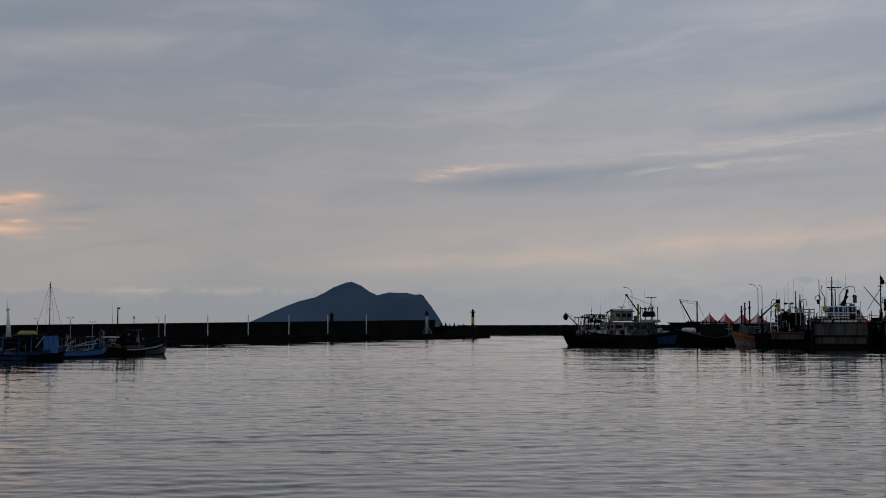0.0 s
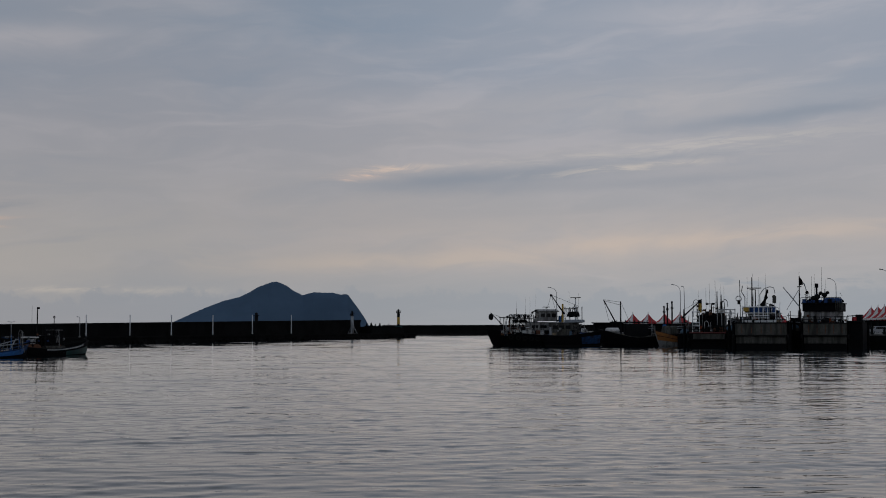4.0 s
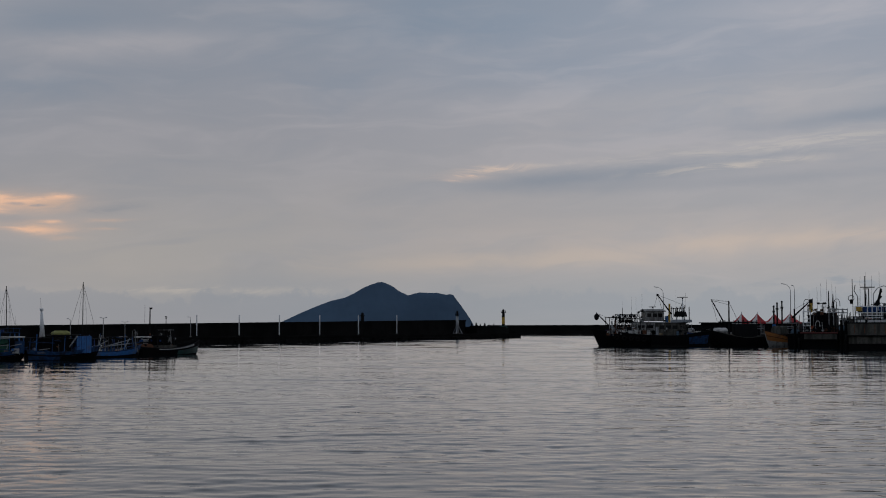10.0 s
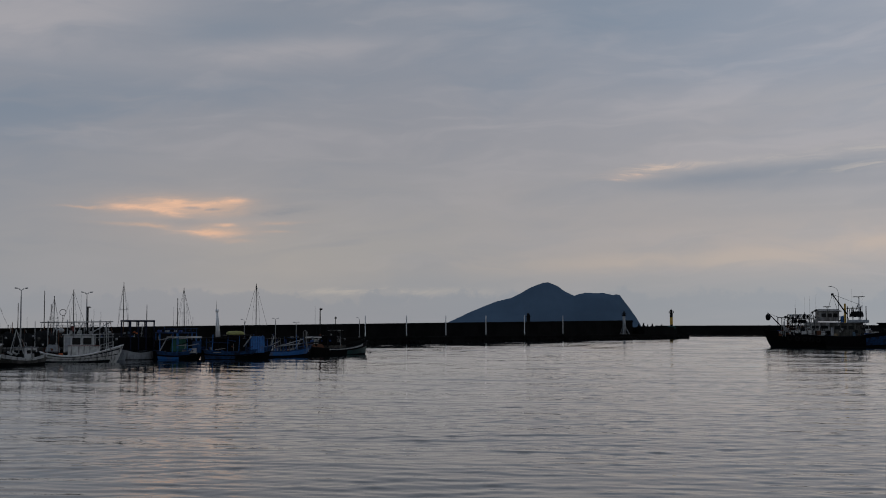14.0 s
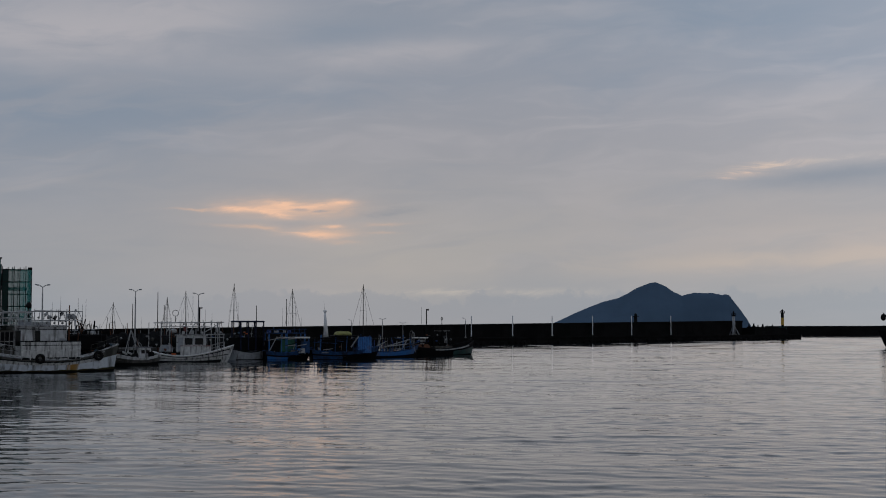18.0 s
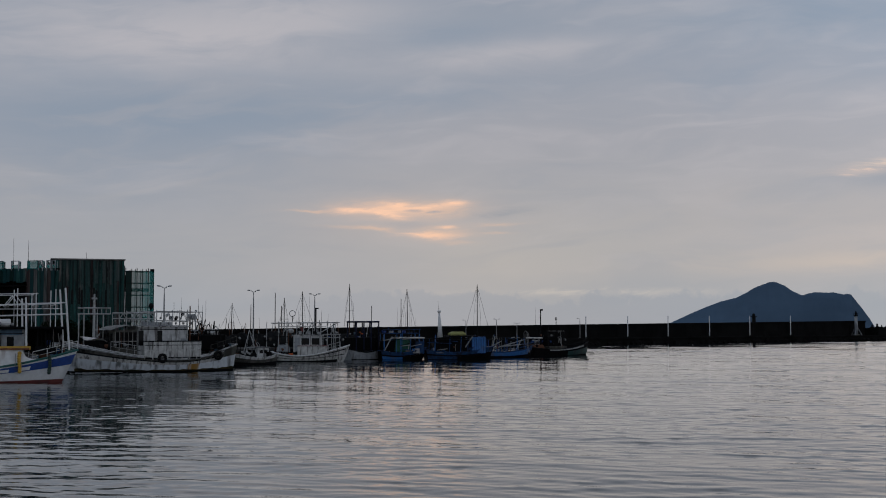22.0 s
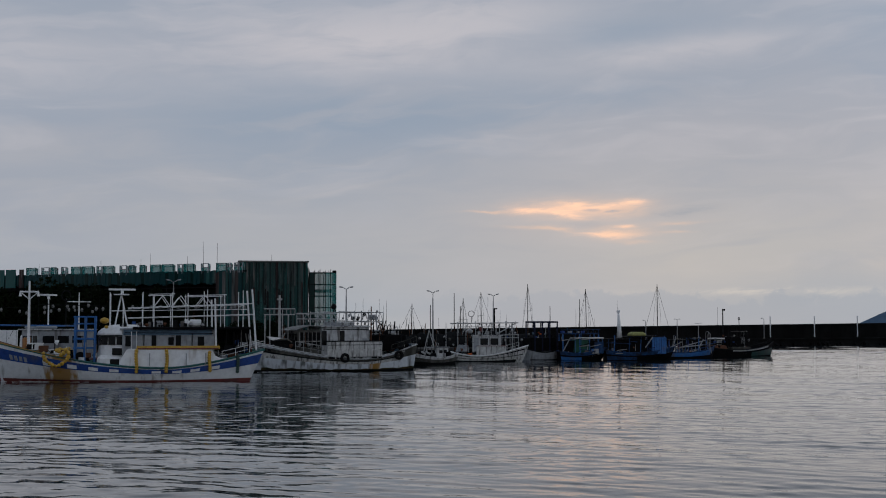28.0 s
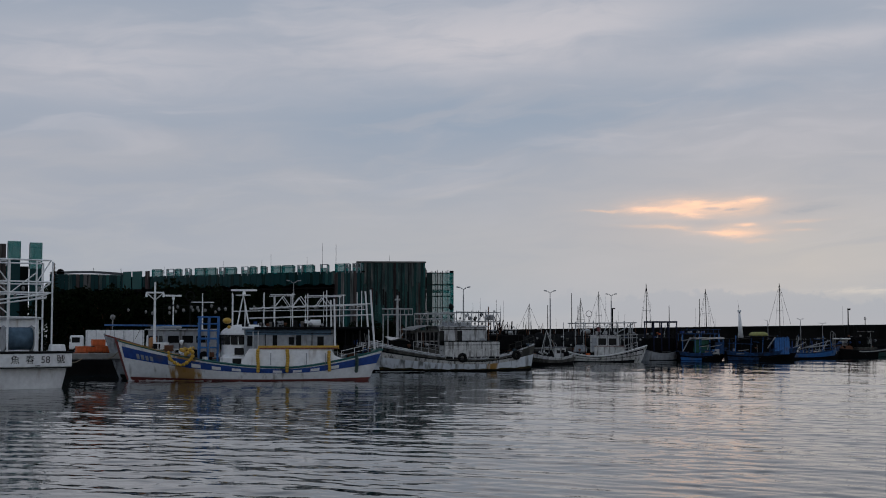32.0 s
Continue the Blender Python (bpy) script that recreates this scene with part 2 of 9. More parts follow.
# ---- materials ----
def material(name, color, rough=0.6, metal=0.0, vary=0.25, scale=3.0, bump=0.0, bump_scale=20.0, stain=None, stain_scale=0.8,
             stain_low=0.55, streaks=False, spec=0.5):
    """A painted, metal or mineral surface: two scales of tone, optional stains (running down when streaks) and relief."""
    m = bpy.data.materials.new(name)
    m.use_nodes = True
    nt = m.node_tree
    p = nt.nodes["Principled BSDF"]
    p.inputs["Roughness"].default_value, p.inputs["Metallic"].default_value = rough, metal
    p.inputs["Specular IOR Level"].default_value = spec
    tc = nt.nodes.new("ShaderNodeTexCoord")

    def noise_at(sc, detail, stretch=(1, 1, 1)):
        mp = nt.nodes.new("ShaderNodeMapping")
        mp.inputs["Scale"].default_value = stretch
        nt.links.new(tc.outputs["Object"], mp.inputs[0])
        n = nt.nodes.new("ShaderNodeTexNoise")
        n.inputs["Scale"].default_value, n.inputs["Detail"].default_value = sc, detail
        nt.links.new(mp.outputs[0], n.inputs["Vector"])
        return n.outputs["Fac"]

    def mix(fac, a, b, lo=0.0, hi=1.0, amount=1.0):
        r = nt.nodes.new("ShaderNodeMapRange")
        nt.links.new(fac, r.inputs[0])
        r.inputs[1].default_value, r.inputs[2].default_value, r.inputs[4].default_value = lo, hi, amount
        x = nt.nodes.new("ShaderNodeMix")
        x.data_type = "RGBA"
        nt.links.new(r.outputs[0], x.inputs[0])
        for s, v in ((x.inputs[6], a), (x.inputs[7], b)):
            if isinstance(v, tuple):
                s.default_value = (*v, 1)
            else:
                nt.links.new(v, s)
        return x.outputs[2]

    dark = tuple(c * (1 - vary) for c in color)
    pale = tuple(min(1, c * (1 + vary * 0.6)) for c in color)
    col = mix(noise_at(scale, 4), dark, pale, 0.3, 0.7)
    col = mix(noise_at(scale * 9, 3), col, dark, 0.55, 0.8, 0.5)
    if stain:
        st = (1, 1, 0.12) if streaks else (1, 1, 1)
        col = mix(noise_at(stain_scale * (3 if streaks else 1), 5, st), col, stain, stain_low, stain_low + 0.15, 0.8)
    nt.links.new(col, p.inputs["Base Color"])
    if bump:
        b = nt.nodes.new("ShaderNodeBump")
        b.inputs["Strength"].default_value, b.inputs["Distance"].default_value = bump, 0.02
        nt.links.new(noise_at(bump_scale, 4), b.inputs["Height"])
        nt.links.new(b.outputs[0], p.inputs["Normal"])
    return m


WHITE = material("white_marine_paint", (0.82, 0.83, 0.83), 0.45, vary=0.12, stain=(0.25, 0.17, 0.11), stain_scale=0.5, stain_low=0.62, streaks=True)
WHITE_RUSTY = material("weathered_white_paint", (0.52, 0.53, 0.53), 0.55, stain=(0.035, 0.026, 0.018), stain_scale=1.0, stain_low=0.50, streaks=True)
STREAKED_WHITE = material("white_paint_with_soot_runs", (0.58, 0.58, 0.56), 0.55, stain=(0.022, 0.017, 0.010), stain_scale=1.5, stain_low=0.50, streaks=True)
PIPE_WHITE = material("white_pipe_paint", (0.80, 0.81, 0.81), 0.4, vary=0.15)
BLUE = material("blue_marine_paint", (0.016, 0.062, 0.27), 0.45, stain=(0.10, 0.10, 0.12), stain_low=0.58)
BLUE_BRIGHT = material("bright_blue_paint", (0.020, 0.135, 0.40), 0.5, stain=(0.08, 0.09, 0.10), stain_low=0.55)
TEAL = material("teal_green_paint", (0.03, 0.13, 0.12), 0.5, stain=(0.06, 0.05, 0.04), stain_low=0.58)
DEEP_TEAL = material("deep_teal_paint", (0.012, 0.055, 0.050), 0.5, stain=(0.02, 0.02, 0.018), stain_low=0.5)
DARK_GREEN = material("dark_green_paint", (0.02, 0.05, 0.04), 0.5)
RED = material("red_antifouling_paint", (0.16, 0.035, 0.03), 0.6, stain=(0.05, 0.03, 0.03))
YELLOW = material("yellow_paint", (0.55, 0.33, 0.04), 0.5)
ORANGE = material("orange_plastic", (0.62, 0.13, 0.03), 0.5)
ORANGE_HULL = material("orange_hull_paint", (0.38, 0.15, 0.035), 0.5, stain=(0.12, 0.06, 0.03))
GREY = material("grey_deck_paint", (0.16, 0.17, 0.18), 0.6, stain=(0.07, 0.05, 0.04))
PALE_GREY = material("pale_grey_paint", (0.32, 0.34, 0.36), 0.55, stain=(0.08, 0.07, 0.06), streaks=True)
# also fills shaded openings and gaps, where the black stands for shade
BLACK = material("black_hull_and_shade", (0.005, 0.005, 0.006), 0.7, vary=0.4, spec=0.05)
RUBBER = material("black_rubber", (0.010, 0.010, 0.010), 0.8, spec=0.12)
RUST = material("rusty_iron", (0.13, 0.06, 0.035), 0.8, stain=(0.04, 0.025, 0.02), spec=0.12)
STEEL = material("galvanised_steel", (0.30, 0.31, 0.32), 0.45, 0.7)
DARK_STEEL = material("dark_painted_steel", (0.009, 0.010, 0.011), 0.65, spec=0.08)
TARP_BLUE = material("blue_tarpaulin", (0.03, 0.07, 0.20), 0.7, bump=0.5, bump_scale=4, spec=0.12)
TARP_GREEN = material("green_tarpaulin", (0.03, 0.10, 0.07), 0.7, bump=0.5, bump_scale=4, spec=0.12)
TARP_RED = material("red_canopy_fabric", (0.45, 0.03, 0.035), 0.75)
TARP_WHITE = material("white_canopy_fabric", (0.70, 0.68, 0.66), 0.75)
TARP_GREY = material("faded_grey_tarpaulin", (0.30, 0.33, 0.36), 0.8, bump=0.5, bump_scale=4)
NET = material("bundled_fishing_net", (0.10, 0.16, 0.22), 0.9, bump=1.0, bump_scale=30, spec=0.12)
ROPE = material("hemp_rope", (0.24, 0.19, 0.12), 0.9)
CONCRETE = material("harbour_concrete", (0.24, 0.235, 0.22), 0.85, stain=(0.08, 0.075, 0.065), stain_scale=0.25, stain_low=0.5, bump=0.3)
# the shade of backlit faces is put into this near-black colour
DARK_CONCRETE = material("shade_darkened_concrete", (0.010, 0.010, 0.010), 0.9, stain=(0.005, 0.005, 0.005), stain_scale=0.2, stain_low=0.45, bump=0.3, spec=0.04)
# leaf colour is near black because the crowns' shade is put into it
LEAF = material("shade_darkened_foliage", (0.006, 0.011, 0.004), 0.9, vary=0.5, spec=0.03)
# the blue-grey of the distance haze is put into the forest's own colour
ISLAND = material("haze_tinted_forest_slopes", (0.085, 0.135, 0.20), 0.95, vary=0.18, scale=0.004, spec=0.0)
# duller copies of the pale grey and white paints, with more stains
DULL_GREY = material("dull_stained_grey_paint", (0.095, 0.093, 0.082), 0.7, stain=(0.03, 0.03, 0.025), stain_scale=0.5, stain_low=0.45, streaks=True, spec=0.12)
DULL_WHITE = material("dull_stained_white_paint", (0.30, 0.30, 0.29), 0.6, stain=(0.06, 0.05, 0.045), stain_scale=0.7, stain_low=0.45, streaks=True)
DULL_PIPE = material("weathered_pipe_paint", (0.42, 0.43, 0.43), 0.5, vary=0.3, stain=(0.10, 0.07, 0.05), stain_scale=1.5, stain_low=0.55)
LAMP_GLASS = material("pale_bulb_glass", (0.20, 0.20, 0.19), 0.2)


def glass(name, color, rough=0.08, alpha=1.0):
    m = bpy.data.materials.new(name)
    m.use_nodes = True
    p = m.node_tree.nodes["Principled BSDF"]
    p.inputs["Base Color"].default_value = (*color, 1)
    p.inputs["Roughness"].default_value = rough
    p.inputs["IOR"].default_value = 1.5
    p.inputs["Alpha"].default_value = alpha
    return m


WINDOW = glass("dark_window_glass", (0.006, 0.007, 0.008), 0.25)
WINDOW.node_tree.nodes["Principled BSDF"].inputs["Specular IOR Level"].default_value = 0.15
FACADE_GLASS = glass("green_facade_glass", (0.03, 0.14, 0.12), 0.1, 0.55)
SKY_GLASS = glass("pale_green_glass", (0.02, 0.26, 0.235), 0.12, 0.62)


def water_material():
    m = bpy.data.materials.new("rippled_harbour_water")
    m.use_nodes = True
    nt = m.node_tree
    p = nt.nodes["Principled BSDF"]
    p.inputs["Base Color"].default_value = (0.008, 0.014, 0.016, 1)
    p.inputs["Roughness"].default_value = 0.045
    p.inputs["IOR"].default_value = 1.33
    p.inputs["Specular IOR Level"].default_value = 0.42
    tc = nt.nodes.new("ShaderNodeTexCoord")
    mp = nt.nodes.new("ShaderNodeMapping")
    mp.inputs["Scale"].default_value = (0.5, 1, 1)
    mp.inputs["Rotation"].default_value = (0, 0, radians(14))
    nt.links.new(tc.outputs["Object"], mp.inputs[0])
    n = nt.nodes.new("ShaderNodeTexNoise")
    n.inputs["Scale"].default_value, n.inputs["Detail"].default_value = 2.2, 2
    nt.links.new(mp.outputs[0], n.inputs["Vector"])
    gust = nt.nodes.new("ShaderNodeTexNoise")
    gust.inputs["Scale"].default_value, gust.inputs["Detail"].default_value = 0.035, 3
    nt.links.new(mp.outputs[0], gust.inputs["Vector"])
    r = nt.nodes.new("ShaderNodeMapRange")
    r.inputs[1].default_value, r.inputs[2].default_value, r.inputs[3].default_value, r.inputs[4].default_value = 0.40, 0.62, 0.45, 1.0
    nt.links.new(gust.outputs["Fac"], r.inputs[0])
    b = nt.nodes.new("ShaderNodeBump")
    b.inputs["Distance"].default_value = 0.012
    nt.links.new(r.outputs[0], b.inputs["Strength"])
    nt.links.new(n.outputs["Fac"], b.inputs["Height"])
    nt.links.new(b.outputs[0], p.inputs["Normal"])
    return m


WATER = water_material()


def streaked_cladding(name, green, grey, seed, pale=(0.18, 0.17, 0.155)):
    """Glass and concrete cladding with long runs of algae and soot down its face."""
    m = bpy.data.materials.new(name)
    m.use_nodes = True
    nt = m.node_tree
    p = nt.nodes["Principled BSDF"]
    p.inputs["Roughness"].default_value = 0.4
    p.inputs["Specular IOR Level"].default_value = 0.2
    tc = nt.nodes.new("ShaderNodeTexCoord")
    col = None
    for scale, stretch, lo, hi, tint in ((0.9, (1, 1, 0.05), 0.42, 0.58, grey), (3.5, (1, 1, 0.06), 0.50, 0.62, (0.006, 0.007, 0.007)), (1.6, (1, 1, 0.12), 0.60, 0.70, pale)):
        mp = nt.nodes.new("ShaderNodeMapping")
        mp.inputs["Scale"].default_value, mp.inputs["Location"].default_value = stretch, (seed, seed * 0.7, 0)
        nt.links.new(tc.outputs["Object"], mp.inputs[0])
        n = nt.nodes.new("ShaderNodeTexNoise")
        n.inputs["Scale"].default_value, n.inputs["Detail"].default_value = scale, 5
        nt.links.new(mp.outputs[0], n.inputs["Vector"])
        r = nt.nodes.new("ShaderNodeMapRange")
        nt.links.new(n.outputs["Fac"], r.inputs[0])
        r.inputs[1].default_value, r.inputs[2].default_value, r.inputs[4].default_value = lo, hi, 0.85
        x = nt.nodes.new("ShaderNodeMix")
        x.data_type = "RGBA"
        nt.links.new(r.outputs[0], x.inputs[0])
        if col is None:
            x.inputs[6].default_value = (*green, 1)
        else:
            nt.links.new(col, x.inputs[6])
        x.inputs[7].default_value = (*tint, 1)
        col = x.outputs[2]
    nt.links.new(col, p.inputs["Base Color"])
    return m


STREAK_GREEN = streaked_cladding("algae_streaked_green_glass", (0.008, 0.080, 0.073), (0.022, 0.050, 0.047), 3.0, (0.04, 0.16, 0.145))
STREAK_GREY = streaked_cladding("soot_streaked_concrete", (0.11, 0.11, 0.105), (0.012, 0.070, 0.064), 9.0)
STREAK_RED = streaked_cladding("streaked_red_brown_cladding", (0.045, 0.022, 0.022), (0.06, 0.05, 0.045), 15.0)

# ---- mesh tools ----
def mesh_of(bm, name, mats, smooth=False):
    bmesh.ops.recalc_face_normals(bm, faces=bm.faces[:])
    me = bpy.data.meshes.new(name)
    bm.to_mesh(me)
    bm.free()
    for m in mats if isinstance(mats, (list, tuple)) else (mats,):
        me.materials.append(m)
    if smooth:
        for f in me.polygons:
            f.use_smooth = True
    return me


def part(name, bm, mats, parent, label="", smooth=False):
    """One mesh under a thing or under one of its parts; a list of two makes one for each side of a boat."""
    if isinstance(bm, list):
        return [part(name, b, mats, parent, label, smooth) for b in bm][0]
    ob = new(name, mesh_of(bm, name, mats, smooth))
    ob.parent = parent
    if label:
        ob["label"] = label
    return ob


def thing(name, m, label, category, group="", kind=""):
    ob = new(name)
    ob.matrix_world = m
    ob.empty_display_size = 0.3
    return tagged(ob, label, category, group, kind)


def solo(name, bm, mats, label, category, m=None, group="", kind="", smooth=False):
    ob = new(name, mesh_of(bm, name, mats, smooth))
    if m is not None:
        ob.matrix_world = m
    return tagged(ob, label, category, group, kind)


def box(bm, x0, x1, y0, y1, z0, z1, bevel=0.0, taper=0.0, m=None):
    """A block; taper draws its top in on all sides."""
    g = bmesh.ops.create_cube(bm, size=1.0)
    for v in g["verts"]:
        top = v.co.z > 0
        k = taper if top else 0.0
        v.co = Vector(((x0 + k if v.co.x < 0 else x1 - k), (y0 + k if v.co.y < 0 else y1 - k), (z1 if top else z0)))
    if bevel:
        es = list({e for v in g["verts"] for e in v.link_edges})
        r = bmesh.ops.bevel(bm, geom=es, offset=bevel, segments=1, affect="EDGES")
        vs = list({v for f in r["faces"] for v in f.verts} | {v for v in g["verts"] if v.is_valid})
    else:
        vs = g["verts"]
    if m is not None:
        bmesh.ops.transform(bm, matrix=m, verts=[v for v in vs if v.is_valid])
    return bm


def rod(bm, p, q, r=0.03, r2=None, n=6):
    p, q = Vector(p), Vector(q)
    d = q - p
    rot = d.to_track_quat("Z", "Y").to_matrix().to_4x4()
    bmesh.ops.create_cone(bm, cap_ends=True, segments=n, radius1=r, radius2=r if r2 is None else r2, depth=d.length,
                          matrix=Matrix.Translation((p + q) / 2) @ rot)
    return bm


def pipe(bm, pts, r=0.03, n=6):
    """One bent tube through the points."""
    pts = [Vector(p) for p in pts]
    rings = []
    for i, p in enumerate(pts):
        d = (pts[min(i + 1, len(pts) - 1)] - pts[max(i - 1, 0)]).normalized()
        side = d.cross(Vector((0.13, 0.31, 0.94))).normalized()
        up = side.cross(d)
        rings.append([bm.verts.new(p + (side * math.cos(2 * math.pi * k / n) + up * math.sin(2 * math.pi * k / n)) * r) for k in range(n)])
    for a, b in zip(rings, rings[1:]):
        for k in range(n):
            bm.faces.new((a[k], a[(k + 1) % n], b[(k + 1) % n], b[k]))
    bm.faces.new(rings[0][::-1])
    bm.faces.new(rings[-1])
    return bm


def ball(bm, p, r, squash=1.0, u=8, v=6):
    bmesh.ops.create_uvsphere(bm, u_segments=u, v_segments=v, radius=r, matrix=Matrix.Translation(p) @ Matrix.Diagonal((1, 1, squash, 1)))
    return bm


def ring(bm, centre, r, thick, axis="Y", n=14):
    pts = []
    for i in range(n + 1):
        a = 2 * math.pi * i / n
        o = Vector((r * math.cos(a), 0, r * math.sin(a))) if axis == "Y" else Vector((0, r * math.cos(a), r * math.sin(a)))
        pts.append(Vector(centre) + o)
    return pipe(bm, pts, thick, 5)


def grid_sheet(bm, fn, nu, nv, both=False):
    """Faces over fn(i / nu, j / nv)."""
    vs = [[bm.verts.new(fn(i / nu, j / nv)) for j in range(nv + 1)] for i in range(nu + 1)]
    for i in range(nu):
        for j in range(nv):
            bm.faces.new((vs[i][j], vs[i + 1][j], vs[i + 1][j + 1], vs[i][j + 1]))
    return bm


def B():
    return bmesh.new()

# ---- water, sea walls, island ----
def wave_height(x, y, shortest, boost, swell, chop):
    """Low harbour waves: trains of several lengths running towards and across the basin; the short ones come in patches, with steep fronts towards the south quay."""
    rs = np.random.RandomState(11)
    z = np.zeros_like(x)
    for length, slope in ((17.0, -0.016), (11.0, -0.022), (7.5, -0.024), (7.0, 0.008), (4.6, 0.012), (3.3, 0.017), (2.4, 0.023), (1.75, 0.031), (1.3, 0.046), (0.95, 0.060), (0.72, 0.064), (0.52, 0.060)):
        long_wave = slope < 0
        slope = -slope * swell * 0.62 if long_wave else slope * boost * 0.37 * (chop if length > 1.5 else 1.0)
        for k in range(4):
            a = rs.normal(0.12, 0.36) * (0.55 if length > 7.2 else 1.0 if length > 3.5 else 1.45)
            ph, ln = rs.uniform(0, 6.28), length * rs.uniform(0.88, 1.14)
            if ln < shortest:
                continue
            q = 2 * math.pi / ln
            warp = 0.9 * np.sin(x * q * 0.13 + ph * 3) + 0.7 * np.sin(y * q * 0.11 - x * q * 0.06 + ph)
            phase = q * (x * math.sin(a) + y * math.cos(a)) + ph + warp
            w = np.sin(phase)
            if not long_wave and length < 3.5:
                patch = np.sin(x * q * 0.071 + ph * 5 + 1.3 * np.sin(y * q * 0.05 + ph)) * np.sin(y * q * 0.093 - x * q * 0.03 + ph * 2)
                w = (w + 0.28 * np.sin(2 * phase) + 0.08 * np.sin(3 * phase)) * np.clip(0.75 + 0.75 * patch, 0.15, 1.5)
            z += slope * 0.72 / q * w
    return z


def water_sheet():
    """One sheet: a fine rippled middle, coarser rings of waves further out and still water to the horizon."""
    verts, faces, base = [], [], 0
    strips = [(-75.0, 36.0, 18.0, 62.0, 0.17, 0.42), (-100.0, 56.0, 61.4, 118.0, 0.22, 0.5), (-100.0, 112.0, 117.4, 250.0, 0.36, 0.78), (-160.0, 230.0, 249.0, 560.0, 1.2, 2.2)]
    for xa, xb, ya, yb, cell, shortest in strips:
        nx, ny = int((xb - xa) / cell), int((yb - ya) / (cell * 0.8))
        gx, gy = np.meshgrid(np.linspace(xa, xb, nx + 1), np.linspace(ya, yb, ny + 1))
        # short ripples die down in the lee of the moored boats, longer wavelets run on there
        dist, west = np.hypot(gx, gy), np.interp(np.degrees(np.arctan2(gx, gy)), (-32, -16), (1.0, 0.0))
        boost = np.interp(dist, (28, 42, 70, 130, 260, 420), (0.9, 0.95, 0.95, 0.85, 1.0, 2.0)) * (1 - west) + np.interp(dist, (28, 42, 70, 130, 260), (0.85, 0.75, 0.55, 0.6, 1.2)) * west
        swell = np.interp(gy, (18, 62, 118, 250, 560), (0.25, 0.35, 0.6, 1.1, 1.2))
        chop = np.interp(dist, (28, 45, 80, 160, 260), (1.45, 1.4, 1.2, 1.1, 1.0)) * (1 - west) + np.interp(dist, (28, 45, 80, 160), (2.5, 2.3, 1.4, 1.1)) * west
        gz = wave_height(gx, gy, shortest, boost, swell, chop)
        edge = np.clip(np.minimum(gx - xa, xb - gx) / 4.0, 0, 1) * np.clip((gy - 18.0) / 4.0, 0, 1) * np.clip((560.0 - gy) / 40.0, 0, 1)
        verts.append(np.stack([gx, gy - 1.5 * gz * edge, gz * edge], -1).reshape(-1, 3))
        i = np.arange(ny)[:, None] * (nx + 1) + np.arange(nx)[None, :] + base
        faces.append(np.stack([i, i + 1, i + nx + 2, i + nx + 1], -1).reshape(-1, 4))
        base += (nx + 1) * (ny + 1)
    far = [((-4900, -1500), (4900, 18)), ((-4900, 560), (4900, 4900))]
    for xa, xb, ya, yb, _, _ in strips:
        far += [((-4900, ya), (xa, yb)), ((xb, ya), (4900, yb))]
    for (xa, ya), (xb, yb) in far:
        verts.append(np.array([(xa, ya, 0), (xb, ya, 0), (xb, yb, 0), (xa, yb, 0)], float))
        faces.append(np.array([[base, base + 1, base + 2, base + 3]]))
        base += 4
    v, f = np.concatenate(verts), np.concatenate(faces)
    me = bpy.data.meshes.new("water")
    me.vertices.add(len(v))
    me.vertices.foreach_set("co", v.ravel())
    me.loops.add(f.size)
    me.loops.foreach_set("vertex_index", f.ravel().astype(np.int32))
    me.polygons.add(len(f))
    me.polygons.foreach_set("loop_start", np.arange(0, f.size, 4, dtype=np.int32))
    me.polygons.foreach_set("use_smooth", np.ones(len(f), dtype=bool))
    me.update(calc_edges=True)
    me.materials.append(WATER)
    return tagged(new("water", me), "grey-green harbour water with low ripples", "water", kind="structure")


water_sheet()
bm = B()
grid_sheet(bm, lambda u, v: Vector((-4900 + 9800 * u, -1500 + 6400 * v, -9)), 2, 2)
solo("ground", bm, DARK_CONCRETE, "dark muddy bed under the harbour water", "seabed", kind="structure")


def prism(bm, outline, z0, z1):
    """An upright block over a plan outline; z1 may be one height or one for each corner."""
    tops = z1 if isinstance(z1, (list, tuple)) else [z1] * len(outline)
    lo = [bm.verts.new((x, y, z0)) for x, y in outline]
    hi = [bm.verts.new((x, y, z)) for (x, y), z in zip(outline, tops)]
    bm.faces.new(lo[::-1])
    bm.faces.new(hi)
    for i in range(len(outline)):
        j = (i + 1) % len(outline)
        bm.faces.new((lo[i], lo[j], hi[j], hi[i]))
    return bm


WALL_A, WALL_B = Vector((-122.0, 166.0, 0)), Vector((17.5, 480.0, 0))  # water's edge of the sea wall's apron
WALL_DIR = (WALL_B - WALL_A).normalized()
WALL_OUT = Vector((-WALL_DIR.y, WALL_DIR.x, 0))  # away from the basin
WALL_LEN = (WALL_B - WALL_A).length


def on_wall(s, back=0.0, z=0.0):
    return WALL_A + WALL_DIR * s + WALL_OUT * back + Vector((0, 0, z))


def plan(*pts):
    return [(p.x, p.y) for p in pts]


def wall_point(az, back):
    """Distance along the sea wall at which a bearing meets the line that lies back metres behind the water's edge."""
    d = at(az, 1.0)
    p = WALL_A + WALL_OUT * back
    det = WALL_DIR.x * d.y - WALL_DIR.y * d.x
    return -(p.x * d.y - p.y * d.x) / det


PARAPET_END = wall_point(-0.35, 9.0)


def crest(s):
    return 3.35 + 3.0 * s / PARAPET_END


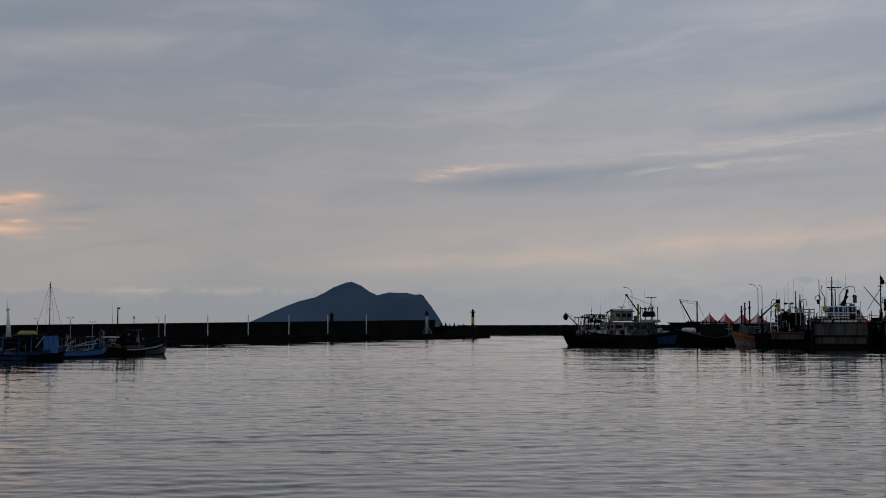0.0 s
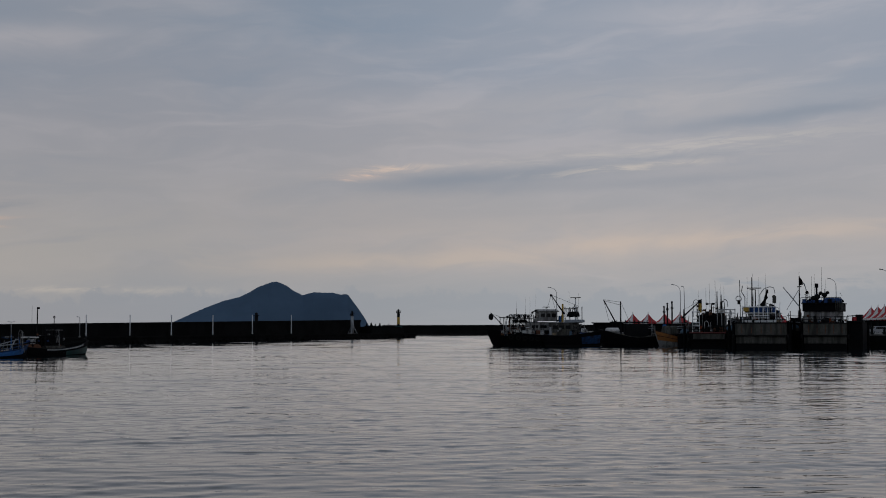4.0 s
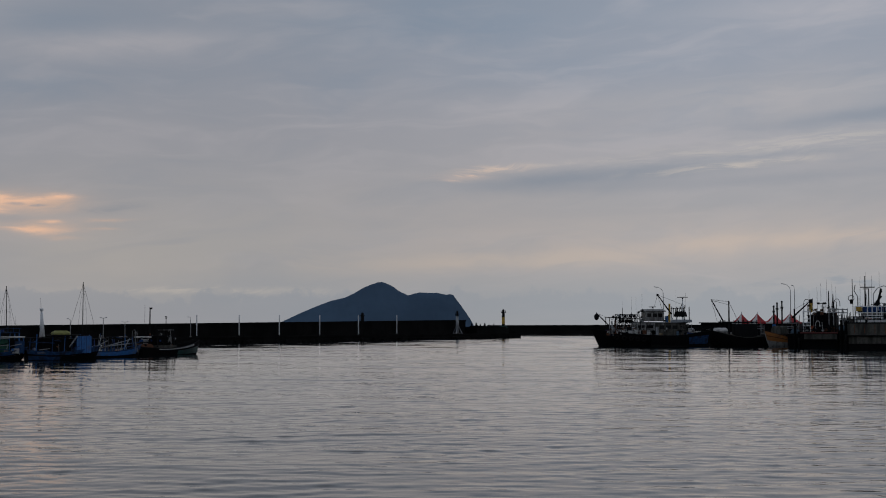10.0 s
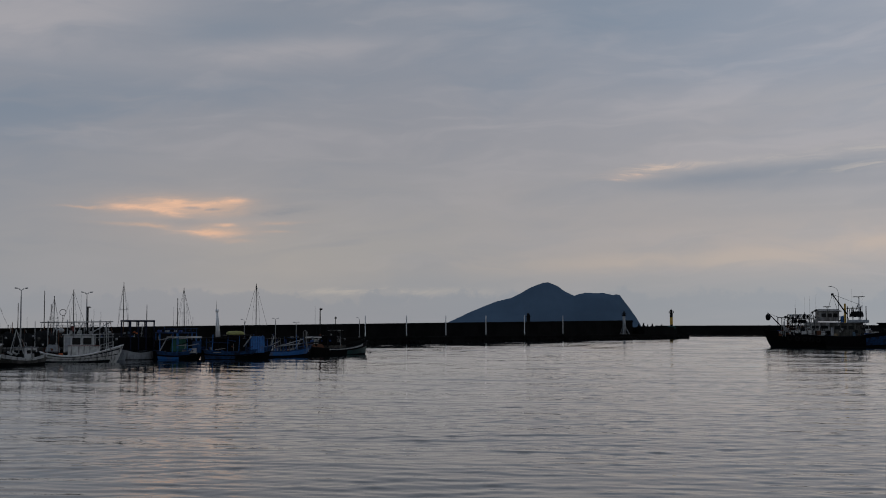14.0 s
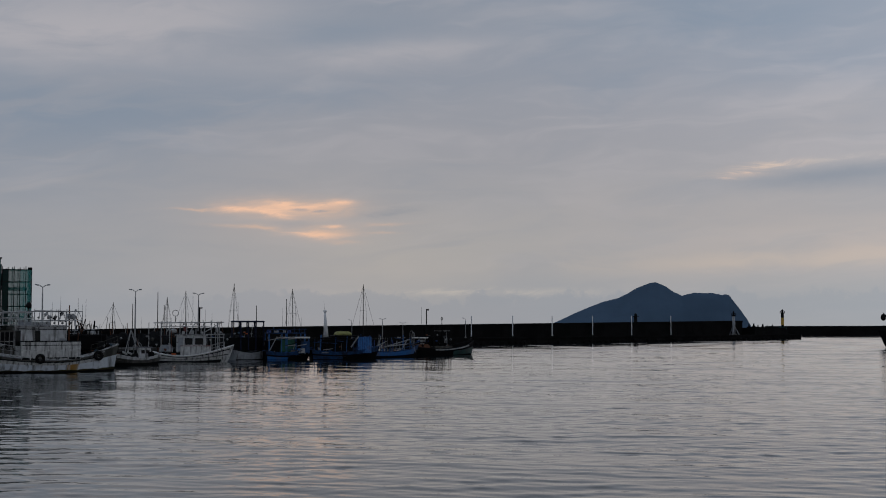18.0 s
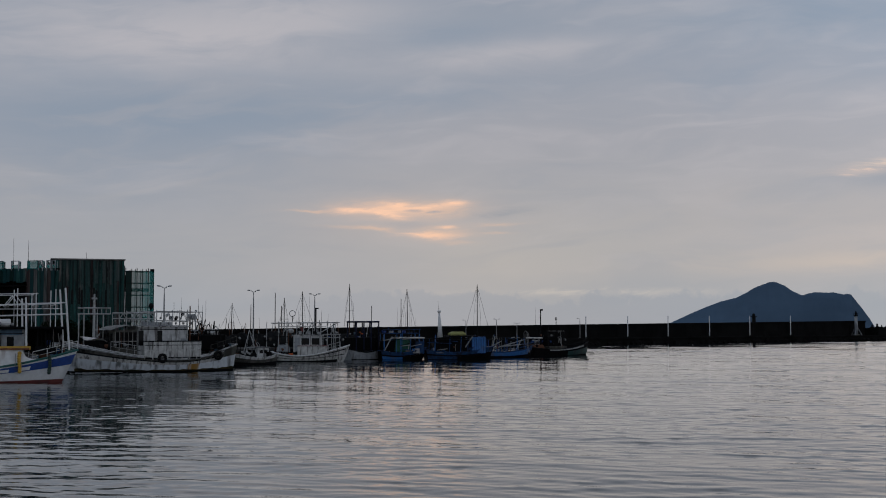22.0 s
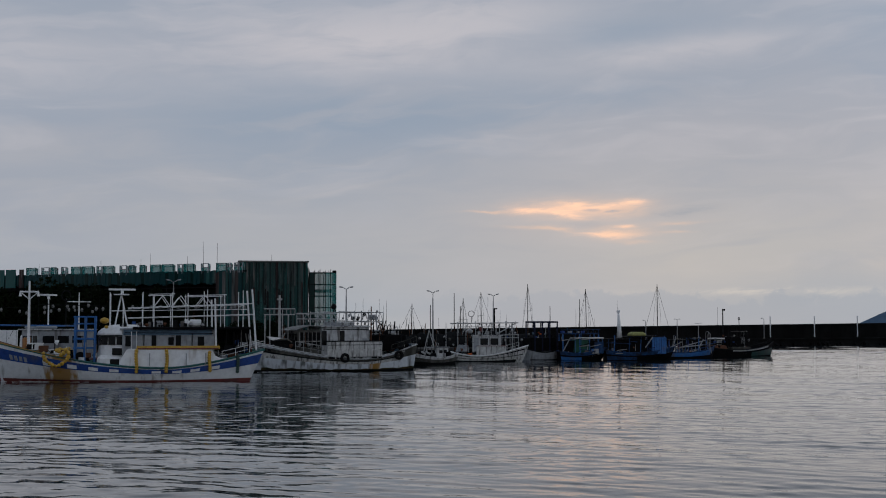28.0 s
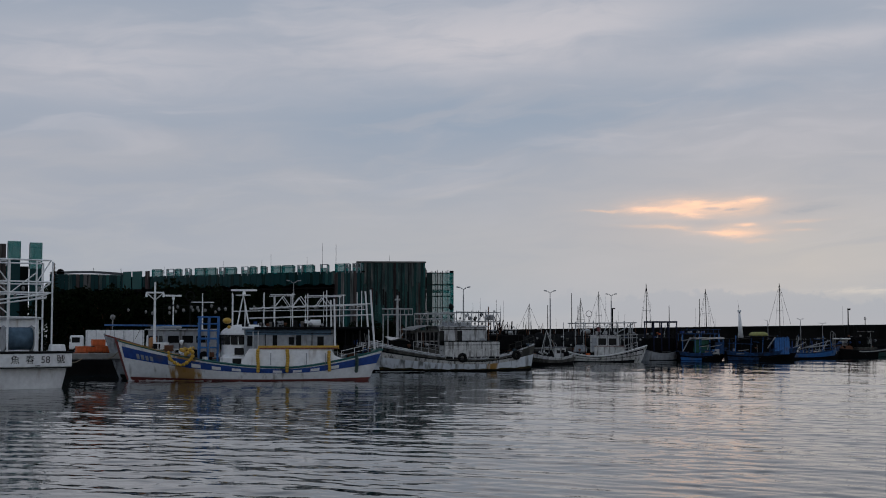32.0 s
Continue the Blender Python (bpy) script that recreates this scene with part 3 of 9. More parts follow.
apron = thing("sea_wall", Matrix.Identity(4), "long dark concrete sea wall along the harbour basin", "sea wall", kind="structure")
bm = B()
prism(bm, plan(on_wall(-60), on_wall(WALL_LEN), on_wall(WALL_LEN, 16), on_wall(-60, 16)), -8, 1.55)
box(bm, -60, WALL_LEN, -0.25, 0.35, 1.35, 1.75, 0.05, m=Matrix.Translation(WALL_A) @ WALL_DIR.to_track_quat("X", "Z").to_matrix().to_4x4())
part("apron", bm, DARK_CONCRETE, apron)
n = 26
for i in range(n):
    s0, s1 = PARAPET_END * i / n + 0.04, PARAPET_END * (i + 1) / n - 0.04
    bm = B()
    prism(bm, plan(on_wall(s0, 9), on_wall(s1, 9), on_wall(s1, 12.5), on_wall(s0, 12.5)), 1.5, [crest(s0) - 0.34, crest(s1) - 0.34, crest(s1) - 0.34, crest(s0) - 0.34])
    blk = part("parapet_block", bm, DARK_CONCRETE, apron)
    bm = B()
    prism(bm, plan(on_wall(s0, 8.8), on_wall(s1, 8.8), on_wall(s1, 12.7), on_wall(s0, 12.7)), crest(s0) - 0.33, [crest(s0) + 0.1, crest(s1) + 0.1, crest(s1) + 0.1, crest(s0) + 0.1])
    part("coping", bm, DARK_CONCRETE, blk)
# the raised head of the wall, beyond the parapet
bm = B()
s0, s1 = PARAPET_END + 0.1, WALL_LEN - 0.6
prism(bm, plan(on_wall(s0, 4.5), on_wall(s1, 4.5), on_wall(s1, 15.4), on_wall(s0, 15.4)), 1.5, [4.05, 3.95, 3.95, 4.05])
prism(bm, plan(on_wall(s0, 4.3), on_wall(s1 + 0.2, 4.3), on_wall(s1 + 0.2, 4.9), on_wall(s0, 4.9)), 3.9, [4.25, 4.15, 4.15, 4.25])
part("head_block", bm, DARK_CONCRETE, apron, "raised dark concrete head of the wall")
# rubble and fenders along the apron's foot
rng = random.Random(4)
bm = B()
for i in range(240):
    s = rng.uniform(60, WALL_LEN)
    p = on_wall(s, -rng.uniform(0.0, 0.8), rng.uniform(-0.1, 0.35))
    box(bm, -0.5, 0.5, -0.4, 0.4, -0.35, 0.35, 0.1, m=Matrix.Translation(p) @ Euler((rng.random() * 3, rng.random() * 3, rng.random() * 3)).to_matrix().to_4x4() @ Matrix.Scale(rng.uniform(0.5, 1.3), 4))
tagged(part("rubble", bm, DARK_CONCRETE, apron), kind="stuff")

# far breakwater beyond the harbour mouth
bm = B()
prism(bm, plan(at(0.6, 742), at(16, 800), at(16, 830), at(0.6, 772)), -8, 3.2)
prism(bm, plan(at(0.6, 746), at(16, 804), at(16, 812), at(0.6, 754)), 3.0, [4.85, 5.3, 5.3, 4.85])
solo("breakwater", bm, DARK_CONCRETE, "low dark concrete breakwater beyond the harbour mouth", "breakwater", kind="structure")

# tetrapods at the wall's head
def tetrapod(m, size):
    bm = B()
    for a, tilt in ((0, 0), (0, 109), (120, 109), (240, 109)):
        d = Vector((math.sin(radians(tilt)) * math.cos(radians(a)), math.sin(radians(tilt)) * math.sin(radians(a)), math.cos(radians(tilt))))
        rod(bm, (0, 0, 0), d * size, size * 0.34, size * 0.22, 10)
    ball(bm, (0, 0, 0), size * 0.36)
    return solo("tetrapod", bm, DARK_CONCRETE, "dark concrete tetrapod on the head of the sea wall", "tetrapod", m, "tetrapods at the wall head")


for az, back, size, turn in ((0.12, 8, 1.05, 0.3), (0.50, 8, 0.95, 1.1), (0.90, 7, 0.80, 2.0), (0.30, 12, 0.75, 0.7), (-0.08, 11, 0.85, 1.6), (0.70, 12, 0.62, 2.6)):
    s = wall_point(az, back)
    tetrapod(Matrix.Translation(on_wall(s, back, 4.0 + size * 0.42)) @ pose(0, 0, 0, 0, 0, turn * 57.3), size)


def post(az, back, top, r, label, mat):
    s = wall_point(az, back)
    p = on_wall(s, back, 1.55)
    t = thing("marker_post", Matrix.Translation(p), label, "post", "posts along the sea wall")
    part("pole", rod(B(), (0, 0, 0), (0, 0, top - 1.55), r, r * 0.85, 8), mat, t)
    part("base", box(B(), -0.4, 0.4, -0.4, 0.4, 0, 0.35, 0.05), DARK_CONCRETE, t)
    part("cap", rod(B(), (0, 0, top - 1.55), (0, 0, top - 1.4), r * 1.2, r * 0.6, 8), mat, t)
    return s


def height_at(el, d):
    return EYE + d * math.tan(radians(el))


for az in (-12.11, -10.29, -8.55, -6.78, -5.08, -3.39):
    s = wall_point(az, 7.5)
    d = on_wall(s, 7.5).length
    post(az, 7.5, height_at(0.47, d), 0.14, "slim white post standing before the dark sea wall", PIPE_WHITE)


def street_lamp(p, height, heading, arms=1, reach=1.6, label="tall grey street lamp with a curved arm on the quay"):
    t = thing("street_lamp", Matrix.Translation(p) @ pose(0, 0, 0, 0, 0, heading), label, "street lamp", "street lamps of the harbour")
    part("pole", rod(B(), (0, 0, 0), (0, 0, height * 0.86), 0.11, 0.07, 8), STEEL, t)
    part("base", box(B(), -0.25, 0.25, -0.25, 0.25, 0, 0.3, 0.03), CONCRETE, t)
    for sgn in ((1,) if arms == 1 else (1, -1)):
        pts = [Vector((sgn * reach * (1 - math.cos(a)), 0, height * 0.86 + height * 0.13 * math.sin(a))) for a in (0, 0.35, 0.7, 1.05, 1.35)] if arms == 1 else \
            [Vector((0, 0, height * 0.86)), Vector((0, 0, height * 0.955)), Vector((sgn * reach * 0.5, 0, height * 0.965)), Vector((sgn * reach * 0.8, 0, height * 0.985))]
        part("arm", pipe(B(), pts, 0.05), STEEL, t)
        e = pts[-1]
        k = min(1.0, 0.35 + reach * 0.6)
        hm = Matrix.Translation(e + Vector((sgn * 0.3, 0, 0.03))) @ pose(0, 0, 0, 0, -8 * sgn, 0)
        part("lamp_head", box(B(), -0.36 * k, 0.36 * k, -0.15, 0.15, -0.07, 0.07, 0.03, m=hm), PALE_GREY, t)
    return t


# small lamps and fittings behind the parapet
for az, el, arms in ((-12.37, 0.41, 1), (-16.04, 0.38, 2), (-17.39, 0.33, 1), (-15.14, 0.20, 2)):
    s = wall_point(az, 7.8)
    p = on_wall(s, 7.8, 1.55)
    street_lamp(p, height_at(el, p.length) - 1.55, 200, arms, 0.3, "thin lamp post on the sea wall")

# beacons: a dark one on the wall, the white one on a tripod, the yellow one on the head
def beacon(az, back, z0, top, r, mats, label, flare=1.0, cage=True):
    s = wall_point(az, back)
    t = thing("harbour_beacon", Matrix.Translation(on_wall(s, back, z0)), label, "beacon", "harbour beacons")
    h = top - z0
    part("tower", rod(B(), (0, 0, 0), (0, 0, h * 0.78), r * flare, r, 12), mats[0], t, smooth=True)
    part("gallery", rod(B(), (0, 0, h * 0.78), (0, 0, h * 0.82), r * 1.7, r * 1.7, 12), mats[1], t)
    part("lantern", rod(B(), (0, 0, h * 0.82), (0, 0, h * 0.94), r * 0.8, r * 0.8, 10), mats[1], t)
    part("dome", rod(B(), (0, 0, h * 0.94), (0, 0, h), r * 0.95, r * 0.1, 10), mats[1], t)
    if cage:
        bm = B()
        ring_pts = [Vector((r * 1.6 * math.cos(a), r * 1.6 * math.sin(a), h * 0.90)) for a in [i * math.pi / 5 for i in range(11)]]
        pipe(bm, ring_pts, r * 0.12, 4)
        for q in ring_pts[:-1]:
            rod(bm, q, (q.x, q.y, h * 0.82), r * 0.1, None, 4)
        part("railing", bm, mats[1], t)
    part("footing", box(B(), -r * 2.6, r * 2.6, -r * 2.6, r * 2.6, -0.4, h * 0.05, 0.05), mats[2], t)
    return t


s = wall_point(1.30, 6)
d = on_wall(s, 6).length
beacon(1.32, 6, 4.0, height_at(0.76, d), 0.52, (DARK_STEEL, DARK_STEEL, TEAL), "black and yellow beacon tower on a teal footing")
bm = B()
yb = scene.objects["harbour_beacon"]
part("yellow_band", rod(B(), (0, 0, 1.0), (0, 0, 3.6), 0.55, 0.54, 12), YELLOW, yb, "yellow painted band")
s = wall_point(-0.72, 7)
d = on_wall(s, 7).length
wb = beacon(-0.72, 7, 1.55, height_at(0.70, d), 0.42, (PALE_GREY, DARK_STEEL, CONCRETE), "white beacon tower on splayed legs before the sea wall", 1.5)
for a in (0, 120, 240):
    bm = rod(B(), (1.9 * math.cos(radians(a + 20)), 1.9 * math.sin(radians(a + 20)), 0), (0.2 * math.cos(radians(a + 20)), 0.2 * math.sin(radians(a + 20)), 3.2), 0.18, 0.12, 6)
    part("leg", bm, PALE_GREY, wb)
s = wall_point(-4.91, 12)
d = on_wall(s, 12).length
beacon(-4.91, 12, 3.5, height_at(0.61, d), 0.55, (DARK_STEEL, DARK_STEEL, DARK_CONCRETE), "dark beacon column rising behind the sea wall", 1.0, False)

# the island on the horizon
ISLE_D, ISLE_K = 4600.0, 4600.0 * math.tan(radians(1.0))
RIDGE = [(-8.95, -0.05), (-8.53, 0.14), (-7.56, 0.59), (-7.07, 0.80), (-6.33, 1.09), (-5.64, 1.26), (-5.2, 1.48), (-4.84, 1.70), (-4.47, 1.84), (-4.25, 1.92), (-4.05, 1.94), (-3.85, 1.88),
         (-3.6, 1.76), (-3.3, 1.54), (-2.9, 1.34), (-2.62, 1.43), (-2.35, 1.48), (-1.95, 1.46), (-1.6, 1.46), (-1.38, 1.41), (-1.23, 1.37), (-1.05, 1.40), (-0.9, 1.37), (-0.68, 1.07), (-0.4, 0.69), (-0.15, 0.32), (0.05, -0.05)]


def ridge(a):
    for (a0, h0), (a1, h1) in zip(RIDGE, RIDGE[1:]):
        if a0 <= a <= a1:
            k = (a - a0) / (a1 - a0)
            return h0 + (h1 - h0) * k
    return -0.05


def isle(u, v):
    a = -8.95 + 9.0 * u
    depth = -1.0 + 2.0 * v
    fall = 1 - abs(depth) ** 1.4
    w = noise.fractal(Vector((a * 1.6, depth * 2.2, 0.3)), 1.0, 2.0, 5)
    spur = 1.0 if abs(depth) < 0.05 else 1.0 - 0.16 * abs(depth) * (1 + w)
    h = max(-0.05, (ridge(a) + 0.02 + 0.012 * noise.noise(Vector((a * 9, 1.7, 0))))) * fall * spur
    p = at(a, ISLE_D + depth * 260)
    return Vector((p.x, p.y, EYE * fall + h * ISLE_K))


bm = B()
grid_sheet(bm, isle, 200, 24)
solo("island", bm, ISLAND, "mountainous island on the horizon, coloured blue-grey for haze", "island", kind="structure", smooth=True)

# ---- the quays ----
bm = B()
prism(bm, [(-60, -60), (60, -60), (60, 5), (-60, 5)], -8, 2.35)
solo("quay_wall_south", bm, DARK_CONCRETE, "concrete face of the south quay, shade put into its colour", "quay wall", kind="structure")
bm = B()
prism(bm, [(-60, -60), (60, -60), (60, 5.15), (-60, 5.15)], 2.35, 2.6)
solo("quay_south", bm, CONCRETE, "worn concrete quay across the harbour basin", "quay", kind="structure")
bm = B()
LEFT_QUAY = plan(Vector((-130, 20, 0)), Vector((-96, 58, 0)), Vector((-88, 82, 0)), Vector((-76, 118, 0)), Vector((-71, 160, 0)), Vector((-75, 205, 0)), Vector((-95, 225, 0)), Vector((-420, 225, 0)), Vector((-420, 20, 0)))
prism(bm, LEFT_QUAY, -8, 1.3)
tagged(solo("quay_wall_west", bm, DARK_CONCRETE, "concrete face of the west quay, shade put into its colour", "quay wall"), kind="structure")
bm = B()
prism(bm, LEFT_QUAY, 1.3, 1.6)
# worn concrete, darker than on the other quays
DARK_WORN_CONCRETE = material("dark_worn_concrete", (0.045, 0.044, 0.041), 0.85, stain=(0.03, 0.03, 0.027), stain_scale=0.25, stain_low=0.5, bump=0.3, spec=0.2)
solo("quay_west", bm, DARK_WORN_CONCRETE, "worn concrete quay behind the moored boats", "quay", kind="structure")
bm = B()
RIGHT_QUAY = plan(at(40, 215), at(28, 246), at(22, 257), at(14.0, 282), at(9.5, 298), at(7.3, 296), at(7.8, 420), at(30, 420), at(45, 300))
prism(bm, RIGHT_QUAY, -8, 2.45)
tagged(solo("quay_wall_east", bm, DARK_CONCRETE, "concrete face of the east quay, shade put into its colour", "quay wall"), kind="structure")
bm = B()
prism(bm, RIGHT_QUAY, 2.45, 2.7)
solo("quay_east", bm, CONCRETE, "worn concrete quay with parked cars and canopies", "quay", kind="structure")
for az, el, d, az2 in ((7.98, 1.73, 302, 0), (13.35, 1.83, 294, 0), (19.86, 2.04, 285, 0), (22.07, 2.40, 262, 0)):
    p = at(az + 0.33, d, 2.7)
    street_lamp(p, height_at(el, d) - 2.7, 180 + az, 1, 1.9 if az < 21 else 2.8)
p = at(13.85, 296, 2.7)
street_lamp(p, height_at(1.76, 296) - 2.7, 190, 1, 0.25, "slim straight lamp post on the quay")

# ---- boats ----
class Hull:
    """Lines of a fishing boat: x from the stern to the bow, y to port, z up from the water."""

    def __init__(self, length, beam, low, bow, stern, rake=1.2, full=0.62, square=0.85, stern_rake=0.3):
        self.L, self.W, self.low, self.bow, self.stern = length, beam, low, bow, stern
        self.rake, self.full, self.square, self.stern_rake = rake, full, square, stern_rake

    def sheer(self, u):
        z = self.low
        if u > 0.35:
            z += (self.bow - self.low) * ((u - 0.35) / 0.65) ** 1.9
        if u < 0.35:
            z += (self.stern - self.low) * ((0.35 - u) / 0.35) ** 1.7
        return z

    def half(self, u):
        k = max(0.0, (u - self.full) / (1 - self.full))
        return self.W / 2 * (1 - k ** 2.1) * (self.square + (1 - self.square) * min(1, u / 0.3))

    def p(self, u, s, side, out=0.0):
        """A point of the shell: s is 0 at the water and 1 at the sheer (below 0 under water)."""
        z = s * self.sheer(u) if s >= 0 else s * 0.7
        k = max(0.0, (u - 0.55) / 0.45)
        flare = 1 - (0.30 + 0.35 * k) * max(0.0, 1 - max(s, -0.6)) ** 1.5 * (0.45 + 0.55 * k)
        y = max(0.0, self.half(u) * flare) + out
        if u > 0.995:
            y = 0.02 + out
        run = self.L - self.rake - (self.stern_rake - 0.3)
        x = u * run + self.rake * u ** 5 * (max(s, 0) ** 0.8) - self.stern_rake * (1 - u) ** 6 * max(s, 0) + self.stern_rake
        return Vector((x, side * y, z))

    def band(self, bm, s0, s1, u0=0.0, u1=1.0, out=0.0, nu=26, ns=3):
        """A strip of the shell on both sides; s0 and s1 may be functions of u."""
        f0 = s0 if callable(s0) else (lambda u: s0)
        f1 = s1 if callable(s1) else (lambda u: s1)
        made = []
        for side, m in ((1, bm), (-1, B())):
            grid_sheet(m, lambda a, b: self.p(u0 + (u1 - u0) * a, f0(u0 + (u1 - u0) * a) * (1 - b) + f1(u0 + (u1 - u0) * a) * b, side, out), nu, ns)
            made.append(m)
        return made

    def shell(self, bm):
        for side in (1, -1):  # sides, then transom
            grid_sheet(bm, lambda a, b: self.p(a, -1 + 2 * b, side), 26, 8)
            grid_sheet(bm, lambda a, b: Vector((self.p(0, -1 + 2 * b, 1).x, side * a * self.p(0, -1 + 2 * b, 1).y, self.p(0, -1 + 2 * b, 1).z)), 2, 8)
        bmesh.ops.remove_doubles(bm, verts=bm.verts[:], dist=0.015)
        return bm

    def deck(self, bm, drop=0.55):
        grid_sheet(bm, lambda a, b: Vector((self.p(a, 1, 1).x * 0.985 + 0.1, (2 * b - 1) * max(0.0, self.p(a, 0.9, 1).y - 0.06), self.sheer(a) - drop)), 20, 2)
        return bm

    def rail(self, bm, r=0.05, u0=0.0, u1=1.0, lift=0.0, n=22, inset=0.0):
        made = []
        for side, m in ((1, bm), (-1, B())):
            pts = [self.p(u0 + (u1 - u0) * i / n, 1, side, -inset) + Vector((0, 0, lift)) for i in range(n + 1)]
            if u0 == 0.0:
                pts.insert(0, Vector((pts[0].x, 0, pts[0].z)))
            made.append(pipe(m, pts, r, 5))
        return made

    def u_of(self, x):
        return min(1.0, max(0.0, x / self.L))


def berth(stern, bow):
    """The pose of a boat whose stern and bow stand at (bearing, distance)."""
    a, b = at(*stern), at(*bow)
    d = (b - a).normalized()
    return Matrix.Translation(a) @ Matrix(((d.x, -d.y, 0, 0), (d.y, d.x, 0, 0), (0, 0, 1, 0), (0, 0, 0, 1))), (b - a).length


def boat(m, label, group):
    return thing("fishing_boat", m, label, "fishing boat", group)


def basic_hull(t, h, hull, rail=None, boot=None, deck=GREY, stripe=None, stripe_s=(0.62, 0.93)):
    part("hull", h.shell(B()), hull, t, smooth=True)
    part("deck", h.deck(B()), deck, t)
    part("gunwale", h.rail(B(), 0.07), rail or hull, t)
    if boot:
        part("boot_stripe", h.band(B(), -0.3, 0.10, 0, 0.985, 0.012), boot, t)
    if stripe:
        part("sheer_stripe", h.band(B(), stripe_s[0], stripe_s[1], 0, 0.985, 0.014), stripe, t)


def cabin(t, x0, x1, w, z0, z1, wall, roof, windows=4, door=True, overhang=0.25, win=(0.52, 0.80), name="deckhouse", label="", front=2):
    """A deckhouse with its roof, windows and a door on each side."""
    c = part(name, box(B(), x0, x1, -w / 2, w / 2, z0, z1, 0.05), wall, t, label)
    part("roof", box(B(), x0 - overhang, x1 + overhang, -w / 2 - overhang * 0.7, w / 2 + overhang * 0.7, z1 - 0.01, z1 + 0.10, 0.04), roof, c)
    hz = z1 - z0
    za, zb = z0 + hz * win[0], z0 + hz * win[1]
    n = windows
    dw = 0.62 if door else 0.0
    step = (x1 - x0 - 0.4 - dw) / max(1, n)
    for side in (1, -1):
        y = side * w / 2
        for i in range(n):
            a = x0 + 0.2 + dw + step * i
            part("window", box(B(), a + step * 0.12, a + step * 0.88, y - 0.02, y + 0.02, za, zb, 0.01), WINDOW, c)
        if door:
            part("door", box(B(), x0 + 0.15, x0 + 0.15 + dw, y - 0.025, y + 0.025, z0 + 0.1, z0 + min(1.75, hz * 0.9), 0.015), PALE_GREY, c)
    for x in (x0, x1):
        for i in range(front):
            st = (w - 0.3) / front
            a = -w / 2 + 0.15 + st * i
            part("window", box(B(), x - 0.02, x + 0.02, a + st * 0.1, a + st * 0.9, za, zb, 0.01), WINDOW, c)
    return c


def mast(t, x, y, z0, z1, r=0.07, mat=PIPE_WHITE, bars=(), label="", lean=0.0):
    bm = rod(B(), (x, y, z0), (x + lean, y, z1), r, r * 0.55, 7)
    ms = part("mast", bm, mat, t, label)
    for z, half in bars:
        k = (z - z0) / (z1 - z0)
        part("crossbar", rod(B(), (x + lean * k - half, y, z), (x + lean * k + half, y, z), r * 0.55, None, 6), mat, ms)
    return ms


def whip(t, x, y, z0, z1, lean=0.0):
    part("antenna", rod(B(), (x, y, z0), (x + lean, y, z1), 0.022, 0.010, 5), DARK_STEEL, t)


def stay(t, *pts, r=0.014, name="stay_wire"):
    part(name, pipe(B(), [Vector(p) for p in pts], r, 4), DARK_STEEL, t)


def radar(t, x, y, z, w=1.5, mat=PIPE_WHITE):
    r = part("radar", rod(B(), (x, y, z), (x, y, z + 0.25), 0.14, 0.10, 8), mat, t)
    part("scanner", box(B(), x - w / 2, x + w / 2, y - 0.07, y + 0.07, z + 0.25, z + 0.40, 0.03), mat, r)


def tyre(t, p, r=0.42, mat=RUBBER):
    bm = B()
    ring(bm, p, r * 0.7, r * 0.3, "Y", 12)
    part("tyre_fender", bm, mat, t)


def buoys(t, pts, r=0.13, mat=YELLOW, name="float"):
    for p in pts:
        part(name, ball(B(), p, r, 1.0, 8, 5), mat, t)


def light_rack(t, x0, x1, w, z0, z1, posts, mat=PIPE_WHITE, rails=(0.45, 0.95), r=0.05, braces=True, bulbs=0, rng=random.Random(2)):
    """Squid-lamp framework: posts, long rails, braces and hanging bulbs on both sides of the boat."""
    rack = part("lamp_rack", pipe(B(), [Vector((x0, -w / 2, z0 + (z1 - z0) * rails[-1])), Vector((x1, -w / 2, z0 + (z1 - z0) * rails[-1]))], r, 5), mat, t)
    for side in (-1, 1):
        y = side * w / 2
        for k in rails:
            z = z0 + (z1 - z0) * k
            part("rail", rod(B(), (x0, y, z), (x1, y, z + 0.06), r, None, 6), mat, rack)
        for i in range(posts):
            x = x0 + (x1 - x0) * i / (posts - 1)
            part("upright", rod(B(), (x, y, z0), (x + rng.uniform(-0.05, 0.05), y, z1 + rng.uniform(-0.15, 0.2)), r, None, 6), mat, rack)
            if braces and i < posts - 1 and i % 2 == 0:
                xa = x0 + (x1 - x0) * (i + 1) / (posts - 1)
                part("brace", rod(B(), (x, y, z0 + (z1 - z0) * rails[0]), ((x + xa) / 2, y, z0 + (z1 - z0) * rails[-1]), r * 0.7, None, 5), mat, rack)
                part("brace", rod(B(), (xa, y, z0 + (z1 - z0) * rails[0]), ((x + xa) / 2, y, z0 + (z1 - z0) * rails[-1]), r * 0.7, None, 5), mat, rack)
        for i in range(bulbs):
            x = x0 + (x1 - x0) * (i + 0.5) / bulbs
            squid_lamp(rack, Vector((x, y, z0 + (z1 - z0) * rails[0] - 0.05)))
    for i in range(posts):
        x = x0 + (x1 - x0) * i / (posts - 1)
        part("cross_rail", rod(B(), (x, -w / 2, z0 + (z1 - z0) * rails[-1]), (x, w / 2, z0 + (z1 - z0) * rails[-1]), r * 0.8, None, 5), mat, rack)
    return rack


def squid_lamp(parent, p, s=1.0):
    s *= 0.72
    b = part("bulb", ball(B(), p + Vector((0, 0, -0.22 * s)), 0.13 * s, 1.35, 8, 6), LAMP_GLASS, parent)
    return b

# ---- boats along the west quay ----
LEFT, RIGHT = "boats along the west quay", "boats along the east quay"


